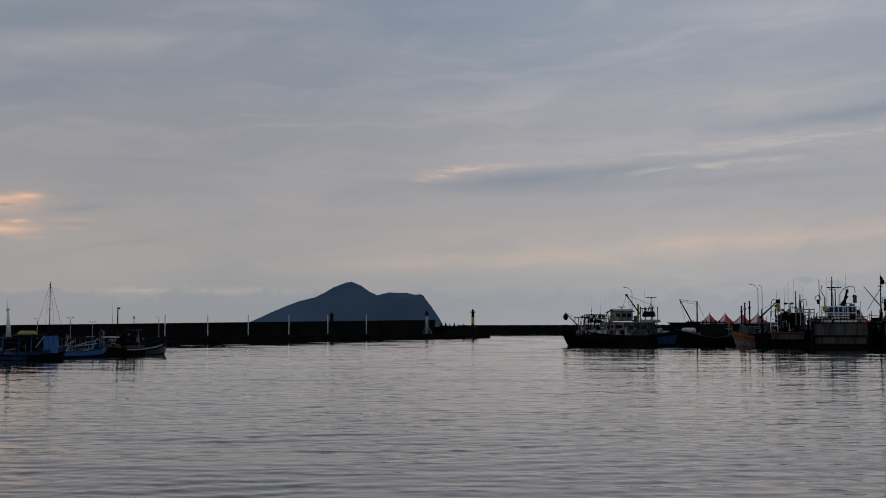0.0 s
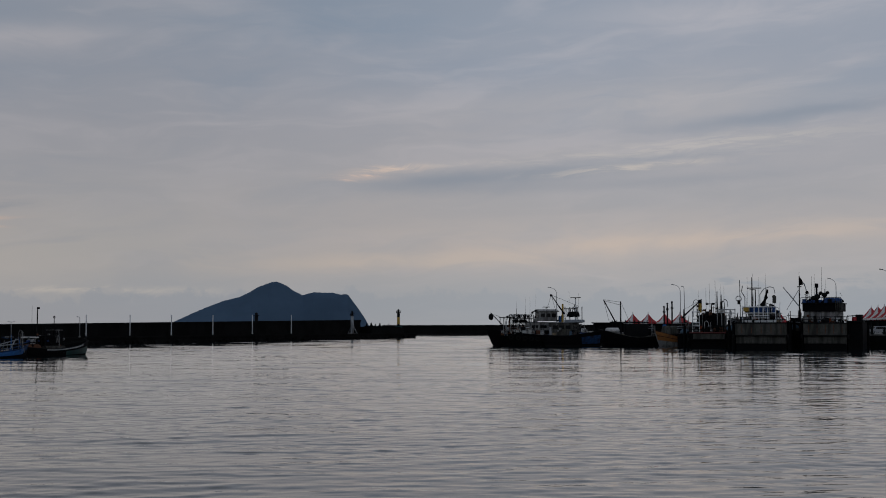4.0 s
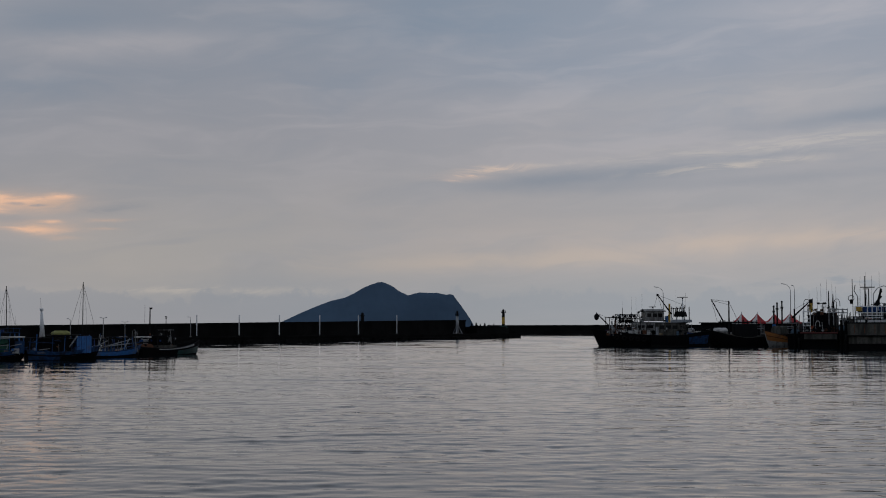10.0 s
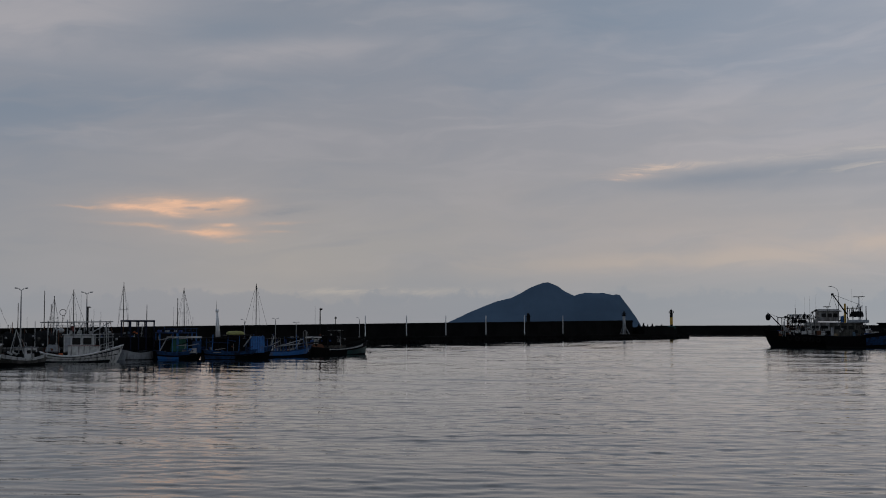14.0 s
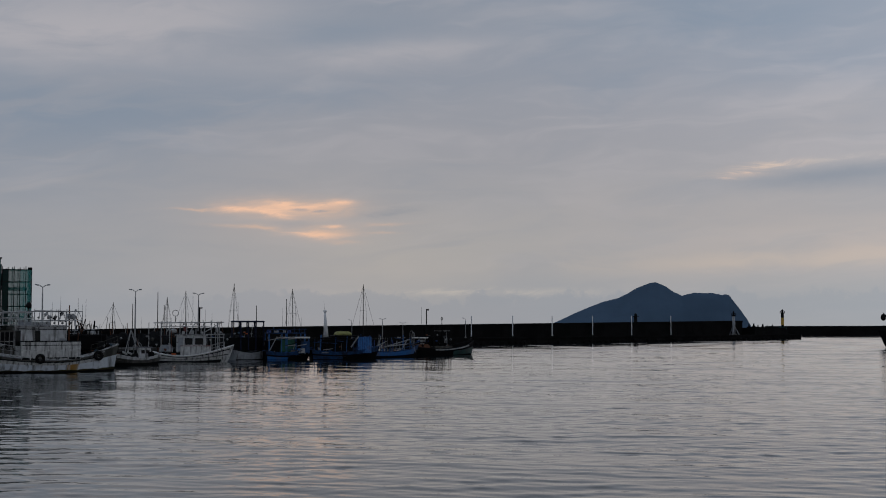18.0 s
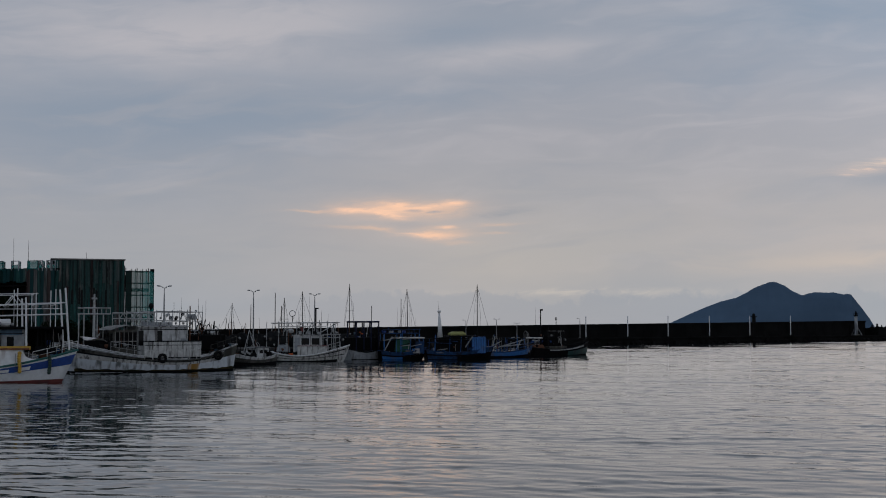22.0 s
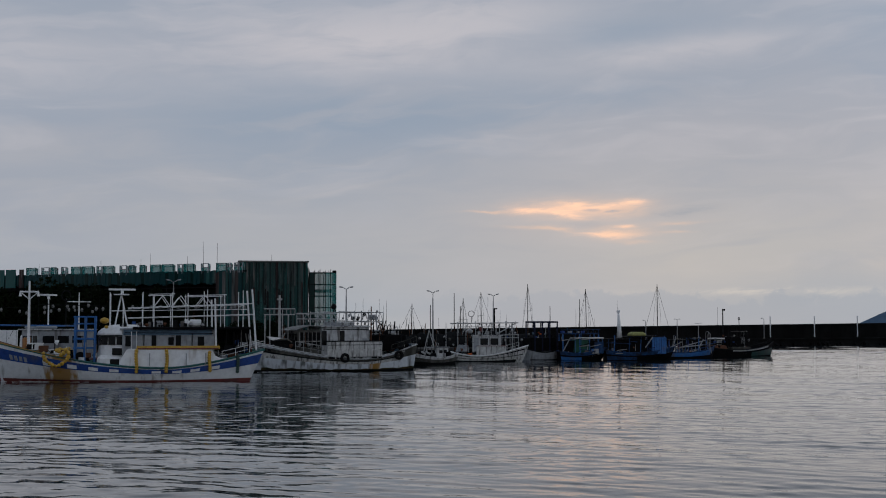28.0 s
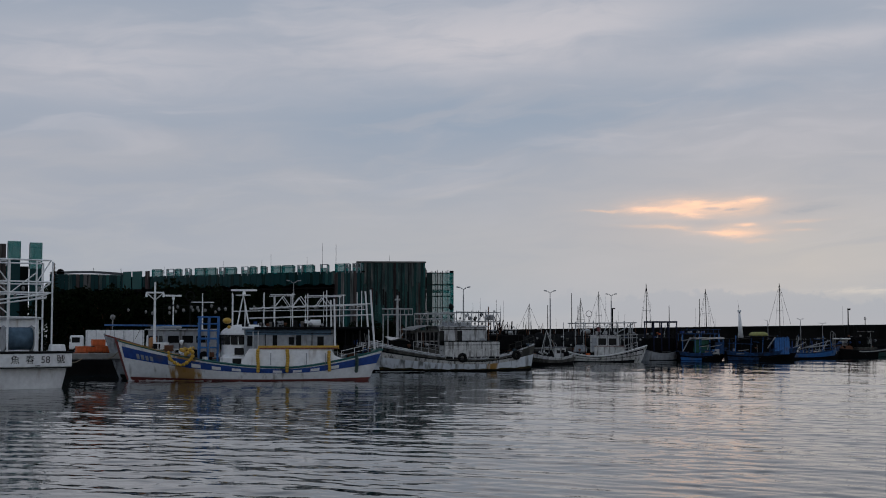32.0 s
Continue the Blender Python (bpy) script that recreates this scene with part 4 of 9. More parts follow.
def clutter(t, x0, x1, w, z, n, seed, mats=(ROPE, TARP_BLUE, RUST, PALE_GREY, DARK_STEEL, ORANGE, NET), size=0.35, names=("crate", "coiled_rope", "bundle", "drum")):
    """Gear on deck: crates, drums, rope coils and bundles, each a part of its own."""
    rg = random.Random(seed)
    for i in range(n):
        x, y = rg.uniform(x0, x1), rg.uniform(-w / 2, w / 2)
        s = size * rg.uniform(0.6, 1.4)
        kind, mat = rg.choice(names), rg.choice(mats)
        zz = z(x) if callable(z) else z
        bm = B()
        if kind == "crate":
            box(bm, -s * 0.7, s * 0.7, -s * 0.5, s * 0.5, 0, s * 0.8, 0.02, -0.03, m=Matrix.Translation((x, y, zz)) @ pose(0, 0, 0, 0, 0, rg.uniform(0, 90)))
        elif kind == "drum":
            rod(bm, (x, y, zz), (x, y, zz + s * 1.4), s * 0.5, None, 10)
        elif kind == "coiled_rope":
            for k in range(3):
                ring_z = zz + 0.05 + 0.09 * k
                pipe(bm, [Vector((x + s * 0.6 * math.cos(a), y + s * 0.6 * math.sin(a), ring_z)) for a in [j * 0.7 for j in range(10)]], 0.05, 4)
        else:
            ball(bm, (x, y, zz + s * 0.3), s * 0.7, 0.6, 8, 5)
            for v in bm.verts:
                v.co += Vector((rg.uniform(-1, 1), rg.uniform(-1, 1), rg.uniform(-1, 1))) * s * 0.09
        part(kind, bm, mat, t)


def gear_tangle(t, xs, ys, zs, n, seed, mats=(DARK_STEEL, DARK_STEEL, BLACK, DULL_WHITE, PIPE_WHITE, RUST, STEEL), size=1.0):
    """Poles, floodlamps, boxes, hoops and slack lines crowded over a working deck, each a part of its own."""
    rg = random.Random(seed)
    for i in range(n):
        x, y = rg.uniform(*xs), rg.uniform(*ys)
        z = zs[0] + (zs[1] - zs[0]) * rg.random() ** 1.7
        mat, kind, s = rg.choice(mats), rg.randrange(6), size * rg.uniform(0.7, 1.3)
        if kind == 0:
            part("pole", rod(B(), (x, y, zs[0]), (x + rg.uniform(-0.3, 0.3), y + rg.uniform(-0.3, 0.3), z + 0.8 * s), 0.045 * s, 0.035 * s, 5), mat, t)
        elif kind == 1:
            lp = part("floodlamp", rod(B(), (x, y, z), (x - 0.25 * s, y, z - 0.1), 0.10 * s, 0.22 * s, 8), mat, t)
            part("bracket", rod(B(), (x + 0.02, y, zs[0]), (x + 0.02, y, z), 0.03 * s, None, 5), DARK_STEEL, lp)
        elif kind == 2:
            part("locker", box(B(), x - 0.3 * s, x + 0.3 * s, y - 0.25 * s, y + 0.25 * s, zs[0] - 0.05, zs[0] + 0.55 * s, 0.03), mat, t)
        elif kind == 3:
            q = Vector((x + rg.uniform(-1.5, 1.5) * s, y + rg.uniform(-1.5, 1.5) * s, z - rg.uniform(0.1, 0.9)))
            mid = (Vector((x, y, z)) + q) / 2 - Vector((0, 0, 0.25 * s))
            part("slack_line", pipe(B(), [Vector((x, y, z)), mid, q], 0.025 * s, 4), DARK_STEEL, t)
        elif kind == 4:
            pts = [Vector((x, y + 0.3 * s * math.cos(a), z + 0.35 * s * math.sin(a))) for a in [math.pi * k / 6 for k in range(7)]]
            part("hoop", pipe(B(), [Vector((x, pts[0].y, zs[0]))] + pts + [Vector((x, pts[-1].y, zs[0]))], 0.035 * s, 5), mat, t)
        else:
            part("float_ball", ball(B(), (x, y, zs[0] + 0.2 * s), 0.22 * s, 0.9, 8, 5), mat, t)


def stanchions(t, h, u0, u1, n, height, mat=PIPE_WHITE, r=0.025, rails=2, inset=0.1):
    """A guard rail along the sheer: posts and level wires."""
    for side in (1, -1):
        rl = part("guard_rail", pipe(B(), [h.p(u0 + (u1 - u0) * i / 12, 1, side, -inset) + Vector((0, 0, height)) for i in range(13)], r, 5), mat, t)
        for k in range(1, rails):
            part("rail", pipe(B(), [h.p(u0 + (u1 - u0) * i / 12, 1, side, -inset) + Vector((0, 0, height * k / rails)) for i in range(13)], r * 0.7, 4), mat, rl)
        for i in range(n):
            p = h.p(u0 + (u1 - u0) * i / (n - 1), 1, side, -inset)
            part("stanchion", rod(B(), p, p + Vector((0, 0, height)), r, None, 5), mat, rl)


def rust_patch_hull(name, color, x0, x1, stain_low=0.545, stain=(0.09, 0.075, 0.05)):
    """White paint with one broad rust run between x0 and x1 along the boat."""
    m = material(name, color, 0.45, vary=0.10, stain=stain, stain_scale=0.6, stain_low=stain_low, streaks=True)
    nt = m.node_tree
    p = nt.nodes["Principled BSDF"]
    old = p.inputs["Base Color"].links[0].from_socket
    tc = nt.nodes.new("ShaderNodeTexCoord")
    sp = nt.nodes.new("ShaderNodeSeparateXYZ")
    nt.links.new(tc.outputs["Object"], sp.inputs[0])
    ns = nt.nodes.new("ShaderNodeTexNoise")
    ns.inputs["Scale"].default_value, ns.inputs["Detail"].default_value = 1.6, 5
    mp = nt.nodes.new("ShaderNodeMapping")
    mp.inputs["Scale"].default_value = (1.5, 1, 0.3)
    nt.links.new(tc.outputs["Object"], mp.inputs[0])
    nt.links.new(mp.outputs[0], ns.inputs["Vector"])

    def calc(op, a, b):
        n = nt.nodes.new("ShaderNodeMath")
        n.operation = op
        for i, v in enumerate((a, b)):
            if isinstance(v, (int, float)):
                n.inputs[i].default_value = v
            else:
                nt.links.new(v, n.inputs[i])
        return n.outputs[0]

    mid, half = (x0 + x1) / 2, (x1 - x0) / 2
    q = calc("DIVIDE", calc("ABSOLUTE", calc("SUBTRACT", sp.outputs[0], mid), 0.0), half)
    q = calc("SUBTRACT", 1.35, calc("ADD", q, calc("MULTIPLY", calc("SUBTRACT", ns.outputs["Fac"], 0.5), 2.2)))
    r = nt.nodes.new("ShaderNodeMapRange")
    nt.links.new(q, r.inputs[0])
    r.inputs[1].default_value, r.inputs[2].default_value, r.inputs[4].default_value = 0.05, 0.5, 0.92
    mx = nt.nodes.new("ShaderNodeMix")
    mx.data_type = "RGBA"
    nt.links.new(r.outputs[0], mx.inputs[0])
    nt.links.new(old, mx.inputs[6])
    mx.inputs[7].default_value = (0.34, 0.17, 0.015, 1)
    nt.links.new(mx.outputs[2], p.inputs["Base Color"])
    return m


OCHRE = material("dirty_yellow_paint", (0.30, 0.17, 0.025), 0.6, stain=(0.06, 0.04, 0.02), stain_low=0.5)


def blue_striped_boat():
    m, L = berth((-34.25, 106.5), (-45.45, 106.5))
    t = boat(m, "white fishing boat with blue sheer band, yellow floats and lamp racks", LEFT)
    h = Hull(L, 5.2, 1.05, 3.2, 2.45, rake=1.0, full=0.60, stern_rake=1.1)
    basic_hull(t, h, rust_patch_hull("white_hull_with_rust_run", (0.80, 0.82, 0.83), 14.6, 16.4, 0.60), TEAL, RED)
    part("sheer_band", h.band(B(), lambda u: 0.56 if u < 0.7 else 0.56 + 0.1 * (u - 0.7), 0.88, 0.0, 0.985, 0.02), BLUE, t, "deep blue painted band")
    part("cap_rail", h.rail(B(), 0.09, 0.0, 0.68, 0.0), TEAL, t)
    part("cap_rail", h.rail(B(), 0.06, 0.70, 0.99, 0.03), OCHRE, t, "yellow cap rail at the bow")
    part("stem", rod(B(), h.p(1, 0.02, 1), h.p(1, 1.05, 1), 0.09, 0.12, 6), RED, t)
    # white number plates along the band
    for u in (0.16, 0.235, 0.305, 0.385, 0.55, 0.63, 0.71, 0.80):
        for side in (1, -1):
            bm = B()
            grid_sheet(bm, lambda a, b: h.p(u + (a - 0.5) * 0.036, 0.60 + 0.17 * b, side, 0.03), 3, 1)
            part("plate", bm, PIPE_WHITE, t)
    for side in (1, -1):  # name at the bow, unreadable
        for k in range(4):
            bm = B()
            grid_sheet(bm, lambda a, b: h.p(0.875 + 0.017 * k + 0.011 * a, 0.62 + 0.14 * b, side, 0.03), 1, 1)
            part("letter_bar", bm, PALE_GREY, t)
    # high midship bulwark, flush with the shell, with a yellow and red coaming
    def bulwark(side):
        def f(a, b):
            u = 0.09 + 0.44 * a
            p = h.p(u, 1, side, -0.02)
            top = 2.55 if a > 0.20 else h.sheer(u) + (2.55 - h.sheer(u)) * (1 - math.sqrt(1 - min(1.0, a / 0.20) ** 2))
            if a > 0.93:
                top = h.sheer(u) + (2.55 - h.sheer(u)) * max(0.05, (1 - a) / 0.07) ** 0.6
            return Vector((p.x, p.y - side * 0.10 * b, h.sheer(u) + (top - h.sheer(u)) * b))
        return f
    for side in (1, -1):
        part("bulwark", grid_sheet(B(), bulwark(side), 30, 4), WHITE, t)
        y = side * (h.half(0.3) - 0.14)
        part("coaming", box(B(), 3.5, 9.9, y - 0.08, y + 0.08, 2.50, 2.78, 0.02), YELLOW, t, "yellow coaming with a red edge")
        part("coaming_edge", box(B(), 3.6, 9.8, y + side * 0.085 - 0.01, y + side * 0.085 + 0.01, 2.52, 2.62), RED, t)
        for x in (4.6, 6.1, 7.6, 8.9):
            part("bulwark_rib", box(B(), x - 0.03, x + 0.03, side * (h.half(0.3) - 0.02) - 0.04, side * (h.half(0.3) - 0.02) + 0.04, 1.25, 2.2), PALE_GREY, t)
    # main house, its dark after awning, wheelhouse with a rounded front
    # grey instead of white: the awning's shade is put into the house colour
    c = cabin(t, 3.9, 11.0, 3.7, 1.3, 4.05, PALE_GREY, PALE_GREY, 0, True, 0.2, (0.66, 0.84), "deckhouse", front=3)
    for y in (-1.9, 1.9):
        part("pipe_run", rod(B(), (4.0, y, 3.75), (10.8, y, 3.8), 0.05), DARK_STEEL, c)
        part("fascia", box(B(), 4.1, 10.9, y - 0.03, y + 0.03, 3.62, 4.16, 0.01), NET, c, "faded blue-grey canvas valance")
        for x, w, za, zb in ((4.7, 0.5, 2.7, 3.5), (5.6, 0.07, 2.6, 3.75), (6.5, 0.40, 2.62, 3.6), (7.05, 0.42, 2.85, 3.45), (8.4, 0.35, 2.75, 3.6), (9.3, 0.07, 2.6, 3.7), (10.3, 0.45, 2.75, 3.55)):
            part("fitting", box(B(), x, x + w, y - 0.05, y + 0.05, za, zb, 0.01), DARK_STEEL, c)
    part("awning", box(B(), 0.6, 10.2, -2.2, 2.2, 4.17, 4.27, 0.04), DARK_STEEL, t, "sagging dark awning over the deckhouse")
    part("awning_edge", box(B(), 0.6, 10.2, -2.24, -2.2, 4.05, 4.22, 0.01), BLACK, t)
    part("awning_edge", box(B(), 0.6, 10.2, 2.2, 2.24, 4.05, 4.22, 0.01), BLACK, t)
    wheel = part("wheelhouse", rod(B(), (11.3, 0, 1.6), (11.3, 0, 3.7), 1.55, 1.5, 18), WHITE, t, "rounded white wheelhouse", smooth=False)
    bm = ball(B(), (11.1, 0, 3.62), 1.85, 0.46, 20, 10)
    for v in bm.verts:
        v.co.z = max(v.co.z, 3.6)
        if v.co.x < 10.6:
            v.co.x -= 0.9
    part("roof", bm, WHITE, wheel, "domed white wheelhouse roof", smooth=True)
    part("brow", rod(B(), (11.3, 0, 3.52), (11.3, 0, 3.6), 1.72, 1.78, 18), DARK_STEEL, wheel)
    part("port_hatch", box(B(), 10.9, 11.75, 1.48, 1.62, 2.05, 2.6, 0.03), WINDOW, wheel)
    for a in range(-96, 97, 24):
        a = radians(a)
        q = Vector((11.3 + 1.53 * math.cos(a), 1.53 * math.sin(a), 0))
        part("window", box(B(), -0.03, 0.03, -0.28, 0.28, 2.85, 3.5, 0.01, m=Matrix.Translation(q) @ Matrix.Rotation(a, 4, "Z")), WINDOW, wheel)
    fc = part("companionway", box(B(), 10.4, 12.9, -1.6, 1.6, 1.0, 2.05, 0.25), WHITE, t)
    part("hatch", box(B(), 11.2, 11.9, -1.63, -1.6, 1.25, 1.75), WINDOW, fc)
    part("hatch", box(B(), 11.2, 11.9, 1.6, 1.63, 1.25, 1.75), WINDOW, fc)
    part("ladder", pipe(B(), [Vector((9.9, 1.98, 1.4)), Vector((9.9, 1.98, 3.9))], 0.03), PIPE_WHITE, t)
    part("ladder", pipe(B(), [Vector((10.3, 1.98, 1.4)), Vector((10.3, 1.98, 3.9))], 0.03), PIPE_WHITE, t)
    # lamp racks over the house
    rack = part("lamp_rack", rod(B(), (1.0, -2.3, 5.72), (12.0, -2.3, 5.55), 0.036, None, 6), PIPE_WHITE, t)
    for y in (-2.3, 2.3):
        for za, zb, xa in ((6.12, 5.72, 1.0), (5.25, 4.95, 0.9)):
            part("rail", rod(B(), (xa, y, za), (10.6, y, zb), 0.040, None, 6), PIPE_WHITE, rack)
        for x, zt in ((11.95, 6.95), (10.95, 6.3), (9.45, 7.0), (8.6, 6.75), (7.2, 6.95), (6.0, 6.9), (4.5, 7.2), (3.15, 6.85), (1.7, 7.15)):
            part("upright", rod(B(), (x, y, 4.27), (x, y, zt), 0.040, None, 6), PIPE_WHITE, rack)
        for x in (8.6, 7.2, 5.3):
            part("brace", rod(B(), (x, y, 5.85), (x - 0.65, y, 6.7), 0.033, None, 5), PIPE_WHITE, rack)
            part("brace", rod(B(), (x - 1.2, y, 5.9), (x - 0.65, y, 6.7), 0.033, None, 5), PIPE_WHITE, rack)
        part("top_rail", rod(B(), (3.0, y, 6.8), (6.1, y, 6.72), 0.033, None, 5), PIPE_WHITE, rack)
        part("top_rail", rod(B(), (7.0, y, 6.85), (9.0, y, 6.80), 0.033, None, 5), PIPE_WHITE, rack)
        for i in range(13):
            squid_lamp(rack, Vector((1.6 + 0.72 * i, y * 0.93, 6.0)), 1.05)
    for x in (1.7, 3.15, 4.5, 6.0, 7.2, 8.6, 9.45, 10.95):
        part("cross_rail", rod(B(), (x, -2.3, 5.95), (x, 2.3, 5.95), 0.036, None, 5), PIPE_WHITE, rack)
    for y in (-2.35, 2.35):
        part("stern_post", rod(B(), (3.8, y, 2.5), (3.9, y, 6.5), 0.085, 0.07, 8), PIPE_WHITE, t)
        part("stern_post", rod(B(), (0.65, y, 2.45), (1.0, y, 7.25), 0.085, 0.07, 8), PIPE_WHITE, t)
    # radar frame
    rf = part("radar_frame", pipe(B(), [Vector((11.6, 0.5, 4.2)), Vector((11.1, 0, 6.9)), Vector((10.6, -0.5, 4.2))], 0.07), PIPE_WHITE, t)
    part("leg", pipe(B(), [Vector((11.6, -0.5, 4.2)), Vector((11.1, 0, 6.9)), Vector((10.6, 0.5, 4.2))], 0.07), PIPE_WHITE, rf)
    part("platform", box(B(), 10.5, 11.7, -0.5, 0.5, 6.78, 6.86, 0.02), PIPE_WHITE, rf)
    radar(t, 11.05, 0, 6.9, 2.1)
    # blue crow's frame forward of the wheelhouse
    fr = part("blue_frame", rod(B(), (14.6, -0.8, 1.5), (14.5, -0.8, 5.1), 0.09, None, 6), BLUE_BRIGHT, t, "blue steel lookout frame")
    for x, y in ((14.6, 0.8), (13.1, -0.8), (13.1, 0.8), (13.85, -0.8), (13.85, 0.8)):
        part("upright", rod(B(), (x, y, 1.5), (x - 0.05, y, 5.1), 0.09, None, 6), BLUE_BRIGHT, fr)
    for z in (2.6, 3.3, 3.95, 4.5, 5.05):
        for y in (-0.8, 0.8):
            part("rail", rod(B(), (13.0, y, z), (14.7, y, z), 0.06, None, 5), BLUE_BRIGHT, fr)
        for x in (13.1, 14.6):
            part("rail", rod(B(), (x, -0.8, z), (x, 0.8, z), 0.06, None, 5), BLUE_BRIGHT, fr)
    part("seat", box(B(), 13.2, 14.5, -0.7, 0.7, 3.3, 3.4, 0.02), BLUE_BRIGHT, fr)
    part("buoy", ball(B(), (12.35, 1.2, 4.75), 0.36, 0.7), YELLOW, t, "yellow plastic marker buoy")
    part("buoy", ball(B(), (12.2, 1.5, 4.25), 0.16, 0.8), YELLOW, t)
    # foremast
    fm = mast(t, 18.1, 0, 2.2, 7.85, 0.13, PIPE_WHITE, ((7.0, 0.72),))
    for sg in (-1, 1):
        part("strut", rod(B(), (18.1 + sg * 0.68, 0, 7.0), (18.1, 0, 6.4), 0.04), PIPE_WHITE, fm)
        part("deck_lamp", rod(B(), (18.1 + sg * 0.68, 0, 6.65), (18.1 + sg * 0.68, 0, 7.0), 0.13, 0.05), PIPE_WHITE, fm)
    stay(t, (17.7, 0, 6.8), (15.0, 0, 4.9), (12.0, 0, 4.4))
    stay(t, (17.7, 0, 7.2), (19.6, 0, 3.3))
    for i in range(9):
        squid_lamp(t, Vector((16.9 - 0.55 * i, -0.7 if i % 2 else 0.7, 5.95 + 0.18 * math.sin(i * 2.3))), 1.25)
    stay(t, (17.3, 0.7, 6.0), (12.2, 0.7, 5.9))
    stay(t, (17.3, -0.7, 6.0), (12.2, -0.7, 5.9))
    # yellow floats hung over the side
    for x, n, z0 in ((9.9, 9, 0.7), (7.6, 9, 0.7), (4.3, 8, 0.75), (2.1, 7, 0.65)):
        for side in (1, -1):
            y = side * (h.p(h.u_of(x), 0.9, 1).y + 0.16)
            part("float_line", rod(B(), (x, y, z0), (x, y, z0 + 0.2 * n), 0.03), ROPE, t)
            buoys(t, [(x + 0.03 * math.sin(7 * i + x), y + 0.02 * side, z0 + 0.1 + 0.2 * i) for i in range(n)], 0.15, YELLOW if x > 3 else DARK_GREEN)
    for side in (1, -1):
        for i in range(13):
            a = math.pi * i / 12
            x = 15.9 + 0.95 * math.cos(a)
            y = side * (h.p(h.u_of(x), 0.9, 1).y + 0.18)
            buoys(t, [(x, y, 2.25 - 0.95 * math.sin(a) + 0.04 * math.sin(5 * i))], 0.13 + 0.02 * (i % 3))
        for i in range(6):
            x = 15.0 + 0.17 * i
            y = side * (h.p(h.u_of(x), 1.0, 1).y + 0.10)
            buoys(t, [(x, y, 2.3 + 0.2 * math.sin(i * 1.7))], 0.17)
    stanchions(t, h, 0.0, 0.14, 4, 0.7)
    clutter(t, 0.7, 3.3, 3.6, 1.7, 26, 5, (DARK_STEEL, BLACK, NET, RUST, TARP_BLUE, PALE_GREY), 0.45)
    clutter(t, 4.0, 11.0, 3.6, 4.28, 22, 7, (DARK_STEEL, TARP_GREY, PALE_GREY, BLACK, TARP_BLUE), 0.26)
    clutter(t, 12.6, 15.6, 3.0, 1.2, 18, 8, (DARK_STEEL, RUST, PALE_GREY, WHITE, TARP_BLUE), 0.42)
    # thin black sheet below the awning at the stern
    part("stern_black_sheet", box(B(), 0.8, 3.4, -2.0, -1.95, 3.0, 4.1, 0.01), BLACK, t)
    gear_tangle(t, (0.8, 3.4), (-1.8, 2.2), (2.2, 4.0), 26, 301, (BLACK, DARK_STEEL, DULL_WHITE, RUST, TARP_BLUE))
    gear_tangle(t, (4.0, 10.0), (0.6, 2.1), (4.28, 5.0), 20, 302, size=0.7)
    gear_tangle(t, (12.8, 17.4), (0.2, 1.6), (1.9, 3.3), 26, 303, (BLACK, DARK_STEEL, DULL_WHITE, RUST, WHITE, PALE_GREY), 0.8)
    part("winch", rod(B(), (14.2, -1.2, 1.9), (14.2, 0.6, 1.9), 0.4, None, 12), DARK_STEEL, t)
    clutter(t, 15.2, 18.6, 1.6, lambda x: 1.9 + (x - 15) * 0.22, 16, 6, (RUST, TARP_GREY, ORANGE_HULL, DARK_STEEL, WHITE), 0.5)
    part("raft_canister", rod(B(), (4.9, 0.9, 4.55), (6.2, 0.9, 4.55), 0.3, None, 12), PIPE_WHITE, t)
    part("vent", rod(B(), (8.2, -0.8, 4.2), (8.2, -0.8, 4.75), 0.16, 0.2, 8), PALE_GREY, t)
    for x, zt, ln in ((8.9, 10.2, 0.0), (5.9, 10.0, 0.05), (4.6, 11.2, 0.1), (7.6, 8.6, 0), (12.8, 9.6, -0.05)):
        whip(t, x, -0.9, 4.2, zt, ln)
    return t


blue_striped_boat()


